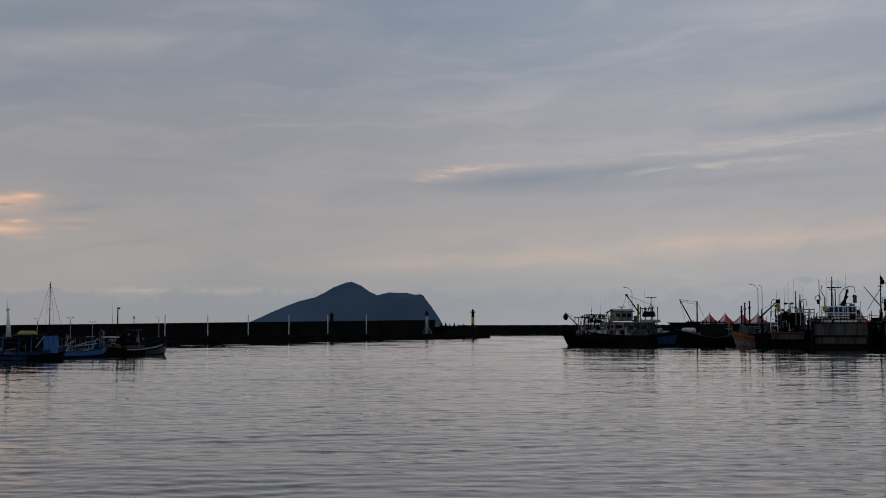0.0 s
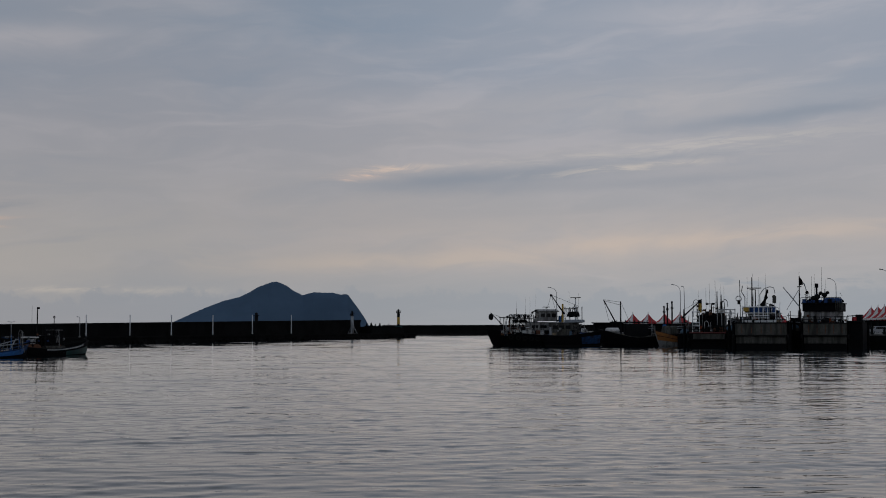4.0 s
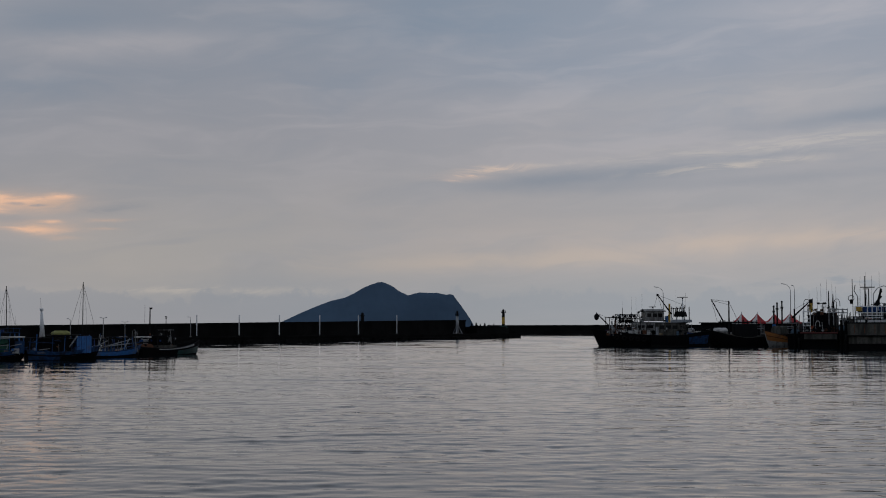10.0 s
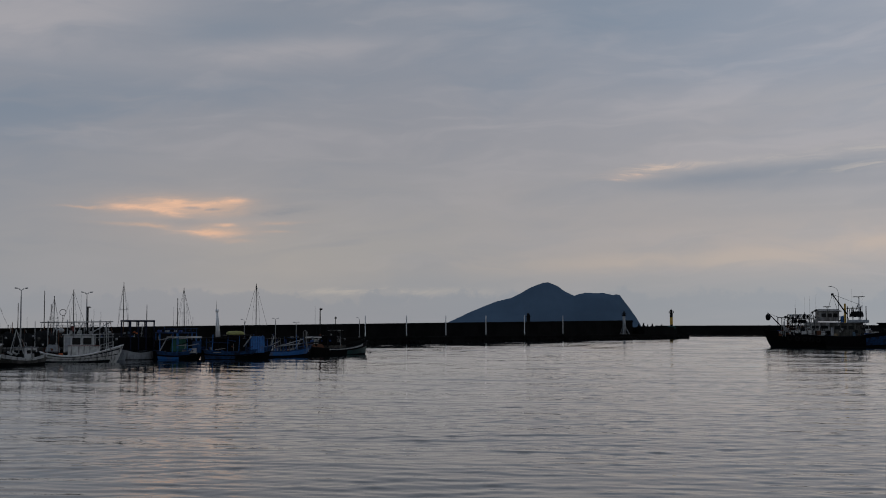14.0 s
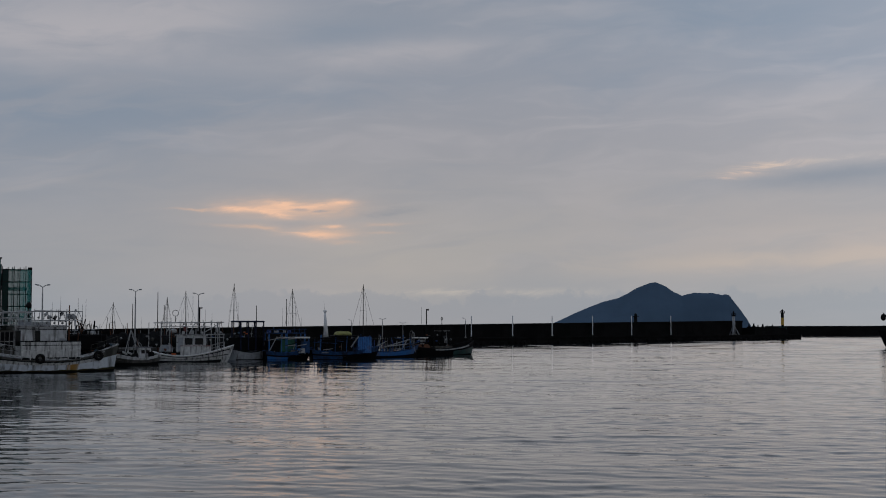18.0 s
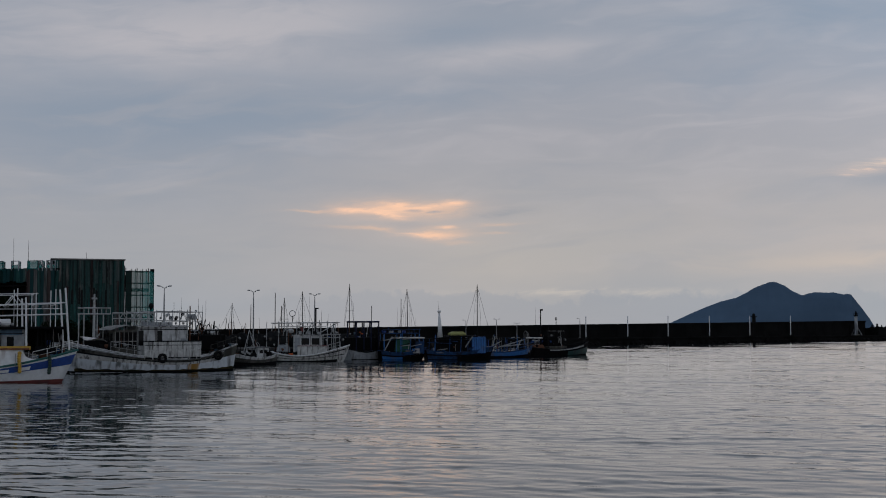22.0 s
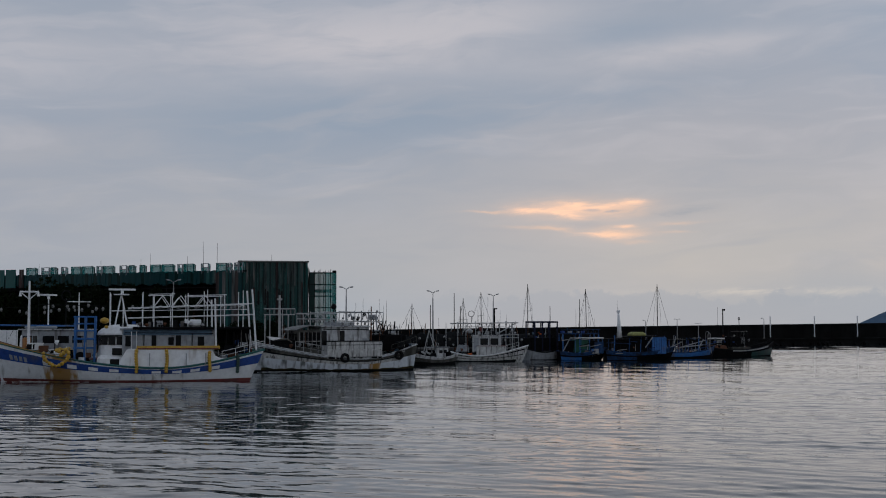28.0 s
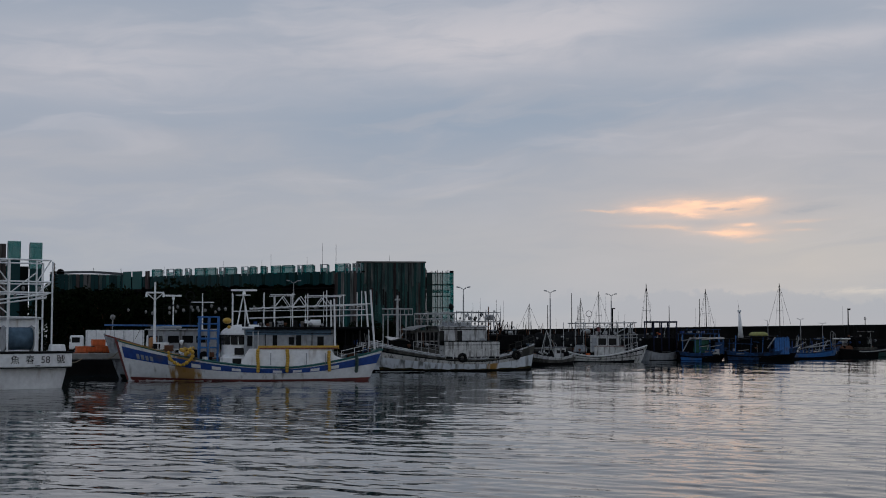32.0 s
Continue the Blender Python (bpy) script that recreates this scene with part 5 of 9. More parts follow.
def grey_bowed_boat():
    m, L = berth((-40.6, 116.0), (-45.95, 110.5))
    t = boat(m, "grey fishing boat with a red stem lying behind the blue-banded one", LEFT)
    h = Hull(L, 4.2, 1.5, 3.6, 2.2, rake=1.4)
    basic_hull(t, h, PALE_GREY, RED, DARK_STEEL, GREY)
    part("stem", rod(B(), h.p(1, 0.0, 1), h.p(1, 1.03, 1), 0.07, 0.09, 6), PALE_GREY, t)
    c = cabin(t, 2.6, 7.6, 3.0, 1.6, 4.0, PALE_GREY, WHITE_RUSTY, 3, True, 0.25, (0.55, 0.8), front=3)
    part("dodger", box(B(), 5.8, 7.5, -1.3, 1.3, 4.1, 4.35, 0.1), TARP_GREY, t)
    mast(t, 3.2, 0, 4.1, 7.2, 0.08, PIPE_WHITE, ((6.4, 1.1),))
    ring_m = part("loop_antenna", ring(B(), (4.4, 0, 6.9), 0.42, 0.05), DARK_STEEL, t)
    part("pole", rod(B(), (4.4, 0, 4.1), (4.4, 0, 6.45), 0.05), DARK_STEEL, ring_m)
    radar(t, 6.0, 0, 6.6, 1.5)
    part("pole", rod(B(), (6.0, 0, 4.1), (6.0, 0, 6.6), 0.06), PIPE_WHITE, t)
    clutter(t, 7.8, 10.5, 2.0, 2.0, 9, 12, (RUST, BLUE_BRIGHT, PALE_GREY, DARK_STEEL), 0.4)
    part("boom", rod(B(), (4.0, 0.6, 4.35), (12.5, 0.6, 4.4), 0.07), BLUE_BRIGHT, t)
    for i in range(8):
        squid_lamp(t, Vector((2.2 + 1.1 * i, 0.5 * (-1) ** i, 5.75 + 0.15 * math.sin(i))), 1.2)
    stay(t, (1.8, 0, 5.8), (11.0, 0, 5.85))
    whip(t, 2.4, 0.6, 4.0, 8.6)
    whip(t, 7.2, 0.6, 4.0, 9.4)


grey_bowed_boat()


def rusty_white_boat():
    m, L = berth((-27.85, 131.0), (-35.3, 123.5))
    t = boat(m, "weathered white fishing boat with rust streaks and a grimy stern", LEFT)
    h = Hull(L, 4.8, 1.25, 3.25, 2.55, rake=1.3, full=0.58)
    basic_hull(t, h, rust_patch_hull("dirty_white_hull", (0.70, 0.75, 0.79), 4.2, 5.2, 0.50, (0.03, 0.028, 0.02)), WHITE_RUSTY, None, GREY)
    part("boot_stripe", h.band(B(), -0.3, 0.07, 0.0, 0.97, 0.015), BLACK, t, "black grimy waterline band")
    weed = material("ochre_weed_stains", (0.05, 0.040, 0.015), 0.8, vary=0.5, stain=(0.02, 0.02, 0.012), stain_low=0.45, spec=0.12)
    part("weed_band", h.band(B(), 0.07, lambda u: 0.15 + 0.02 * math.sin(u * 43) + 0.015 * math.sin(u * 101), 0.0, 0.92, 0.013, 60), weed, t, "ochre weed along the waterline")
    part("upper_strake", h.band(B(), 0.76, 0.88, 0.10, 0.97, 0.02, ns=1), DULL_GREY, t)
    part("stained_strake", h.band(B(), 0.52, 0.70, 0.10, 0.97, 0.016, ns=1), STREAKED_WHITE, t)
    part("stern_quarter", h.band(B(), 0.62, 1.0, 0.0, 0.11, 0.02), DULL_GREY, t, "grimy dark stern quarter")
    part("rub_rail", h.band(B(), 0.70, 0.76, 0.08, 0.97, 0.05, ns=1), DARK_STEEL, t)
    part("rub_rail", h.band(B(), 0.88, 0.93, 0.08, 0.97, 0.05, ns=1), PALE_GREY, t)
    before = set(t.children_recursive)
    for side in (1, -1):
        y = side * (h.half(0.35) - 0.05)
        part("bulwark", box(B(), 2.8, 8.7, y - 0.07, y + 0.07, 1.2, 2.85, 0.05), STREAKED_WHITE, t, "white bulwark with black runs and rust")
        part("bulwark_cap", box(B(), 2.7, 8.8, y - 0.11, y + 0.11, 2.85, 2.95, 0.02), DARK_STEEL, t)
        part("bulwark_band", box(B(), 2.85, 8.65, y + side * 0.075 - 0.008, y + side * 0.075 + 0.008, 2.50, 2.56), DARK_STEEL, t)
        part("bulwark_band", box(B(), 2.85, 8.65, y + side * 0.075 - 0.03, y + side * 0.075 + 0.03, 2.02, 2.12), STREAKED_WHITE, t)
        part("scupper", box(B(), 2.9, 8.6, y + side * 0.075 - 0.02, y + side * 0.075 + 0.02, 1.22, 1.40), DARK_STEEL, t)
        for i in range(7):
            part("bulwark_rib", box(B(), 3.3 + 0.75 * i, 3.38 + 0.75 * i, y + side * 0.07 - 0.03, y + side * 0.07 + 0.05, 1.2, 2.05), STREAKED_WHITE, t)
    c = cabin(t, 3.9, 9.0, 3.5, 1.4, 4.25, WHITE_RUSTY, WHITE_RUSTY, 0, True, 0.2, (0.60, 0.76), front=3)
    for y in (-1.78, 1.78):
        for x in (6.6, 8.5):
            part("doorway", box(B(), x, x + 0.5, y - 0.02, y + 0.02, 2.5, 3.9, 0.01), WINDOW, c)
        part("pipe_run", rod(B(), (4.0, y, 4.0), (8.9, y, 4.05), 0.04), DARK_STEEL, c)
    part("upper_house", box(B(), 5.2, 6.4, -1.0, 1.0, 4.35, 4.75, 0.08), WHITE_RUSTY, t)
    part("hatch_box", box(B(), 7.0, 7.6, -0.8, 0.8, 4.35, 4.8, 0.05), PALE_GREY, t)
    part("upper_roof", box(B(), 3.9, 8.0, -1.7, 1.7, 4.36, 4.42, 0.02), PALE_GREY, t)
    wh = part("wheelhouse", box(B(), 9.0, 11.4, -1.7, 1.7, 1.6, 3.95, 0.15), DULL_GREY, t)
    for side in (1, -1):
        # flat black panel painted for the unlit inside; no opening is cut
        part("dark_opening_panel", box(B(), 9.1, 11.3, side * 1.71 - 0.01, side * 1.71 + 0.01, 2.35, 3.75), BLACK, wh)
        for k in range(6):
            part("mullion", box(B(), 9.1 + 0.43 * k, 9.16 + 0.43 * k, side * 1.73 - 0.02, side * 1.73 + 0.02, 2.3, 3.8), DULL_WHITE, wh)
        part("sill_rail", box(B(), 9.05, 11.4, side * 1.75 - 0.03, side * 1.75 + 0.03, 2.85, 2.95), DULL_WHITE, wh)
    bm = B()
    grid_sheet(bm, lambda a, b: Vector((8.9 + 2.95 * a, (2 * b - 1) * 1.95, 4.45 - 0.5 * a ** 2.2)), 10, 4)
    bmesh.ops.solidify(bm, geom=bm.faces[:], thickness=0.1)
    part("roof", bm, WHITE_RUSTY, wh, "curved white wheelhouse roof")
    for i in range(4):
        part("window", box(B(), 11.38, 11.42, -1.5 + 0.78 * i, -0.9 + 0.78 * i, 2.95, 3.65, 0.01), WINDOW, wh)
    for ob in set(t.children_recursive) - before:  # the whole house stands well forward
        ob.data.transform(Matrix.Translation((1.25, 0, 0)))
    light_rack(t, 8.6, 11.4, 3.2, 4.4, 5.6, 5, mat=DULL_PIPE, rails=(0.5, 0.95), bulbs=5, rng=random.Random(8))
    light_rack(t, 3.6, 8.4, 3.4, 4.4, 5.75, 7, mat=DULL_PIPE, rails=(0.3, 0.95), r=0.04, bulbs=6, rng=random.Random(9))
    dm = part("radar_dome", ball(B(), (8.2, 0, 6.25), 0.27, 1.15), DARK_STEEL, t, "dark round radar dome on a pole", smooth=True)
    part("pole", rod(B(), (8.2, 0, 4.4), (8.2, 0, 6.1), 0.06), DARK_STEEL, dm)
    fm = mast(t, 13.9, 0, 2.2, 7.3, 0.16, DULL_PIPE, ((6.9, 0.25),))
    for z in (5.45, 6.0):
        for y in (-0.7, 0.7):
            part("rail", rod(B(), (12.6, y, z), (15.2, y, z), 0.05), DULL_PIPE, fm)
    for i in range(7):
        part("upright", rod(B(), (12.6 + 0.43 * i, 0.7, 5.45), (12.6 + 0.43 * i, 0.7, 6.0), 0.035), DULL_PIPE, fm)
    for x in (12.7, 13.3, 14.6, 15.1):
        part("support", rod(B(), (x, -0.7, 2.6), (x, -0.7, 5.5), 0.06), DULL_PIPE, fm)
    tp = B()
    grid_sheet(tp, lambda a, b: Vector((12.2 + 2.8 * a, (b - 0.5) * (3.0 - 1.8 * a), 2.75 + 0.45 * a + 0.2 * math.sin(a * 7 + b * 4))), 10, 6)
    part("tarpaulin", tp, TARP_WHITE, t, "crumpled white tarpaulin over the foredeck")
    for i in range(5):
        part("life_ring", ring(B(), (11.5 + 0.3 * (i % 3), -1.55 + 0.03 * i, 2.15 + 0.3 * (i // 3)), 0.3, 0.075), ORANGE_HULL, t)
    for x, z in ((8.15, 1.3), (2.2, 1.5)):
        for side in (1, -1):
            tyre(t, (x, side * (h.p(h.u_of(x), 0.9, 1).y + 0.15), z), 0.5)
    stanchions(t, h, 0.0, 0.16, 5, 0.8, DULL_GREY)
    stanchions(t, h, 0.58, 0.74, 5, 0.9, DULL_PIPE)
    for x, z, zt in ((2.6, 2.9, 6.9), (2.95, 2.9, 6.4), (3.4, 4.9, 7.0), (6.0, 4.9, 6.6), (5.2, 5.0, 7.1)):
        whip(t, x, 0.4, z, zt)
    mast(t, 4.1, 0, 2.2, 6.3, 0.10, RUST, ((5.2, 0.3),))
    part("gallows", pipe(B(), [Vector((1.6, -1.6, 2.0)), Vector((1.6, -1.6, 3.9)), Vector((1.6, 1.6, 3.9)), Vector((1.6, 1.6, 2.0))], 0.06), DARK_STEEL, t)
    clutter(t, 0.5, 2.7, 3.2, 1.9, 20, 22, (DARK_STEEL, BLACK, RUST, NET, PALE_GREY), size=0.5)
    rr = random.Random(12)
    for i in range(12):
        x = rr.uniform(0.4, 4.8)
        part("deck_pole", rod(B(), (x, rr.uniform(-1.6, 1.6), 1.8), (x + rr.uniform(-0.3, 0.3), rr.uniform(-1.6, 1.6), rr.uniform(3.6, 5.6)), 0.05), rr.choice((DARK_STEEL, RUST, DULL_PIPE)), t)
    for i in range(9):
        x = rr.uniform(8.5, 14.5)
        part("deck_pole", rod(B(), (x, rr.uniform(-1.5, 1.0), 2.0), (x + rr.uniform(-0.6, 0.6), rr.uniform(-1.5, 1.0), rr.uniform(3.2, 4.8)), 0.05), rr.choice((DARK_STEEL, RUST, DULL_PIPE)), t)
    for side in (1, -1):
        for k in range(3):
            bm = B()
            grid_sheet(bm, lambda a, b: h.p(0.86 + 0.022 * k + 0.013 * a, 0.77 + 0.09 * b, side, 0.06), 1, 1)
            part("letter_bar", bm, DARK_STEEL, t)
    gear_tangle(t, (0.6, 4.6), (-1.0, 2.0), (2.2, 4.6), 26, 311)
    gear_tangle(t, (8.6, 14.0), (-0.5, 2.0), (2.4, 3.6), 30, 312, size=0.8)
    gear_tangle(t, (3.8, 8.5), (-0.5, 1.7), (5.0, 5.9), 20, 313, (DULL_WHITE, DULL_PIPE, STEEL, DARK_STEEL), 0.7)
    gear_tangle(t, (12.2, 15.5), (-1.6, 1.2), (2.3, 3.6), 30, 314, (BLACK, DARK_STEEL, RUST, DULL_PIPE), 0.8)
    gear_tangle(t, (0.4, 3.6), (-2.0, 0.5), (2.0, 4.4), 36, 315, (BLACK, BLACK, DARK_STEEL, RUST, DULL_PIPE), 1.0)
    # added black boxes stand for the shade behind the deck gear
    part("stern_shade_box", box(B(), 0.9, 3.6, -1.5, 1.5, 2.0, 3.5, 0.1), BLACK, t)
    part("foredeck_shade_box", box(B(), 12.5, 14.6, -1.0, 1.0, 2.1, 3.0, 0.1), BLACK, t, "black box standing for the shade on the foredeck")
    part("net_bundle", ball(B(), (11.9, 0.3, 2.2), 0.9, 0.7, 10, 6), RUST, t, "rust-red heap of netting")
    part("hatch_cover", box(B(), 12.4, 13.4, -1.2, 0.8, 2.2, 2.6, 0.06), DULL_GREY, t)
    clutter(t, 9.5, 12.5, 2.8, 1.5, 10, 23, size=0.4)
    part("hose", pipe(B(), [Vector((5.0, -2.42, 2.3)), Vector((4.8, -2.55, 1.2)), Vector((4.9, -2.5, 0.3))], 0.09), RUST, t)
    buoys(t, [(12.3 + 0.25 * i, -1.0, 3.0 + 0.1 * (i % 2)) for i in range(5)], 0.17, DULL_PIPE)


rusty_white_boat()


def small_dirty_boat():
    m, L = berth((-25.95, 151.5), (-28.25, 144.5))
    t = boat(m, "small grimy green and white boat with a white A-frame", LEFT)
    h = Hull(L, 2.6, 0.75, 1.7, 1.2, rake=0.7)
    basic_hull(t, h, DULL_GREY, WHITE_RUSTY, None, GREY, WHITE_RUSTY, (0.72, 0.95))
    part("weed_band", h.band(B(), -0.1, 0.3, 0.0, 0.97, 0.015), BLACK, t, "black weedy waterline")
    cabin(t, 1.4, 3.4, 1.7, 0.6, 1.9, WHITE_RUSTY, GREY, 2, False, 0.15)
    a = part("a_frame", pipe(B(), [Vector((3.5, -0.9, 0.8)), Vector((3.9, 0, 3.9)), Vector((3.5, 0.9, 0.8))], 0.06), DULL_PIPE, t)
    part("strut", pipe(B(), [Vector((5.0, 0, 1.0)), Vector((3.9, 0, 3.9)), Vector((2.3, 0.3, 1.5))], 0.05), DULL_PIPE, a)
    part("strut", rod(B(), (3.62, -0.6, 1.9), (3.62, 0.6, 1.9), 0.04), DULL_PIPE, a)
    mast(t, 1.2, 0.3, 1.0, 4.8, 0.06, DULL_PIPE)
    clutter(t, 0.4, 6.2, 1.6, lambda x: 0.55 + max(0, x - 4) * 0.2, 22, 31, size=0.33, mats=(RUST, ORANGE_HULL, PALE_GREY, TARP_BLUE, NET, RED))
    buoys(t, [(4.9 + 0.2 * i, 0.9 - 0.05 * i, 1.25 + 0.1 * (i % 3)) for i in range(6)], 0.13, DULL_PIPE)
    whip(t, 2.0, 0, 1.9, 5.3, 0.2)
    gear_tangle(t, (0.3, 6.0), (-1.2, 1.0), (0.9, 3.0), 44, 365, (BLACK, BLACK, DARK_STEEL, RUST, DULL_PIPE, DULL_GREY), 0.8)
    part("hold_cover", box(B(), 3.4, 5.6, -0.9, 0.9, 0.6, 1.3, 0.1, 0.1), BLACK, t)


small_dirty_boat()


def small_white_boat():
    m, L = berth((-25.95, 159.5), (-22.62, 159.5))
    t = boat(m, "small white fishing boat with cabin and pipe roof rack", LEFT)
    h = Hull(L, 2.9, 0.75, 2.05, 1.25, rake=0.8, full=0.55)
    basic_hull(t, h, STREAKED_WHITE, WHITE, None, GREY)
    part("rub_rail", h.band(B(), 0.78, 0.86, 0.02, 0.97, 0.05, ns=1), DARK_STEEL, t)
    part("rub_rail", h.band(B(), 0.46, 0.52, 0.02, 0.97, 0.04, ns=1), DULL_GREY, t)
    part("boot_stripe", h.band(B(), -0.3, 0.2, 0, 0.9, 0.012), DARK_STEEL, t)
    part("coaming", box(B(), 3.2, 6.8, -1.15, 1.15, 0.7, 1.95, 0.06), STREAKED_WHITE, t)
    part("coaming_cap", box(B(), 3.15, 6.85, -1.19, 1.19, 1.93, 2.0, 0.02), RED, t)
    cabin(t, 2.7, 6.2, 2.0, 1.2, 3.2, WHITE_RUSTY, WHITE_RUSTY, 2, True, 0.2, (0.45, 0.85), front=2)
    part("aft_tarp", box(B(), 0.6, 2.4, -0.9, 0.9, 1.2, 2.1, 0.15, 0.25), TARP_GREY, t)
    rk = part("roof_rack", rod(B(), (0.0, -0.95, 4.72), (8.3, -0.95, 4.80), 0.06), DULL_PIPE, t)
    part("rail", rod(B(), (0.0, 0.95, 4.72), (8.3, 0.95, 4.80), 0.06), DULL_PIPE, rk)
    part("rail", rod(B(), (1.0, -0.95, 4.3), (6.6, -0.95, 4.3), 0.04), DULL_PIPE, rk)
    for x in (0.9, 1.9, 3.1, 3.9, 5.0, 6.0, 6.8, 7.6):
        for y in (-0.95, 0.95):
            part("upright", rod(B(), (x, y, 3.25 if 2.5 < x < 6.4 else 1.3), (x, y, 4.8 + 0.35 * ((x * 7) % 1)), 0.045), DULL_PIPE, rk)
    part("brace", rod(B(), (1.6, -0.95, 3.7), (2.2, -0.95, 4.7), 0.05), DULL_PIPE, rk)
    part("brace", rod(B(), (4.2, -0.95, 3.4), (4.9, -0.95, 4.7), 0.06), DULL_PIPE, rk)
    part("brace", rod(B(), (6.0, -0.95, 3.6), (7.9, -0.95, 4.7), 0.05), DULL_PIPE, rk)
    for i in range(6):
        squid_lamp(rk, Vector((3.6 + 0.8 * i, -0.95, 4.72)), 0.9)
    part("dome", ball(B(), (2.35, 0, 3.75), 0.42, 0.7), DULL_PIPE, t, smooth=True)
    lp = part("loop_antenna", ring(B(), (2.55, 0, 5.9), 0.36, 0.035), DARK_STEEL, t)
    part("pole", rod(B(), (2.55, 0, 4.7), (2.55, 0, 5.55), 0.04), DARK_STEEL, lp)
    part("red_box", box(B(), 3.5, 4.0, -0.3, 0.3, 3.65, 4.3, 0.04), RED, t)
    fn = part("funnel", rod(B(), (5.4, 0, 3.3), (5.4, 0, 6.5), 0.09, 0.09, 10), DARK_STEEL, t, "black exhaust funnel")
    part("cap", box(B(), 5.3, 5.75, -0.12, 0.12, 6.45, 6.6, 0.02), DARK_STEEL, fn)
    stanchions(t, h, 0.62, 0.9, 5, 0.75, DULL_PIPE)
    rl = part("side_rail", rod(B(), (6.2, -1.1, 3.3), (8.4, -0.6, 3.35), 0.045), DULL_PIPE, t)
    part("rail", rod(B(), (6.2, -1.1, 2.95), (8.4, -0.6, 3.0), 0.04), DULL_PIPE, rl)
    for i in range(5):
        part("post", rod(B(), (6.3 + 0.5 * i, -1.08 + 0.11 * i, 1.5), (6.3 + 0.5 * i, -1.08 + 0.11 * i, 3.35), 0.035), DULL_PIPE, rl)
    clutter(t, 0.5, 2.4, 2.0, 0.8, 8, 41, size=0.3)
    clutter(t, 6.9, 8.2, 1.2, 1.2, 6, 42, size=0.28)
    for x, z in ((4.6, 8.0), (1.4, 7.0), (6.1, 6.3), (6.9, 5.9), (3.3, 6.3)):
        whip(t, x, 0.3, 3.2, z)
    gear_tangle(t, (0.4, 2.6), (-1.1, 1.0), (1.2, 3.6), 26, 361, (BLACK, DARK_STEEL, DULL_PIPE, RUST), 0.8)
    gear_tangle(t, (2.6, 8.0), (-0.9, 0.9), (3.4, 4.8), 26, 362, (BLACK, DARK_STEEL, DULL_PIPE, STEEL), 0.6)
    gear_tangle(t, (6.2, 8.4), (-0.8, 0.8), (1.3, 3.0), 16, 363, (BLACK, DARK_STEEL, DULL_PIPE, NET), 0.7)
    part("aft_shade", box(B(), 0.5, 2.5, -1.0, 1.0, 3.1, 3.2, 0.03), DARK_STEEL, t)


small_white_boat()


NAVY = material("dark_navy_paint", (0.010, 0.014, 0.035), 0.6, spec=0.15)
WORN_BLUE = material("worn_dark_blue_paint", (0.012, 0.05, 0.14), 0.6, vary=0.5, stain=(0.012, 0.012, 0.014), stain_scale=1.4, stain_low=0.48, spec=0.2)


def arch_boat():
    m, L = berth((-22.7, 168.0), (-21.05, 171.0))
    t = boat(m, "dark grey work boat with a navy arch frame", LEFT)
    h = Hull(L, 2.8, 1.0, 1.9, 1.4, rake=0.4)
    basic_hull(t, h, PALE_GREY, DARK_STEEL, RUBBER, GREY)
    part("deckhouse", box(B(), 0.4, 4.3, -1.1, 1.1, 1.2, 2.9, 0.08), BLACK, t)
    gear_tangle(t, (0.3, 4.6), (-1.2, 1.0), (1.3, 3.6), 22, 364, (BLACK, DARK_STEEL, NAVY, DULL_PIPE, STEEL), 0.8)
    fr = part("arch_frame", box(B(), 0.8, 4.5, -1.2, 1.2, 4.82, 5.04, 0.08), NAVY, t, "navy steel canopy frame")
    for x in (0.95, 2.1, 3.2, 4.35):
        for y in (-1.1, 1.1):
            part("leg", rod(B(), (x, y, 1.2), (x, y, 4.9), 0.09, None, 8), NAVY, fr)
    clutter(t, 0.3, 4.5, 1.8, 3.3, 7, 51, size=0.25)
    whip(t, 1.2, 0, 3.2, 7.4)


arch_boat()


def blue_boat(stern, bow, seed, label, low, bowz, sternz, beam=3.2):
    m, L = berth(stern, bow)
    t = boat(m, label, LEFT)
    h = Hull(L, beam, low, bowz, sternz, rake=0.7)
    basic_hull(t, h, BLACK, WORN_BLUE, None, GREY, WORN_BLUE, (0.62, 0.97))
    rr = random.Random(seed)
    for i in range(16):
        x, y = L * rr.uniform(0.05, 0.92), rr.uniform(-beam * 0.42, beam * 0.42)
        tall = rr.uniform(1.6, 3.4)
        part("pole", rod(B(), (x, y, 0.7), (x + rr.uniform(-0.5, 0.5), y, tall), 0.05, 0.04), rr.choice((WORN_BLUE, DARK_STEEL, BLUE_BRIGHT, STEEL)), t)
    for i in range(7):
        x = L * rr.uniform(0.05, 0.8)
        z = rr.uniform(1.2, 2.9)
        part("spar", rod(B(), (x, -beam * 0.45, z), (x + rr.uniform(0.8, 2.4), -beam * 0.4, z + rr.uniform(-0.4, 0.5)), 0.05), rr.choice((WORN_BLUE, DARK_STEEL, STEEL)), t)
    return t, h, L


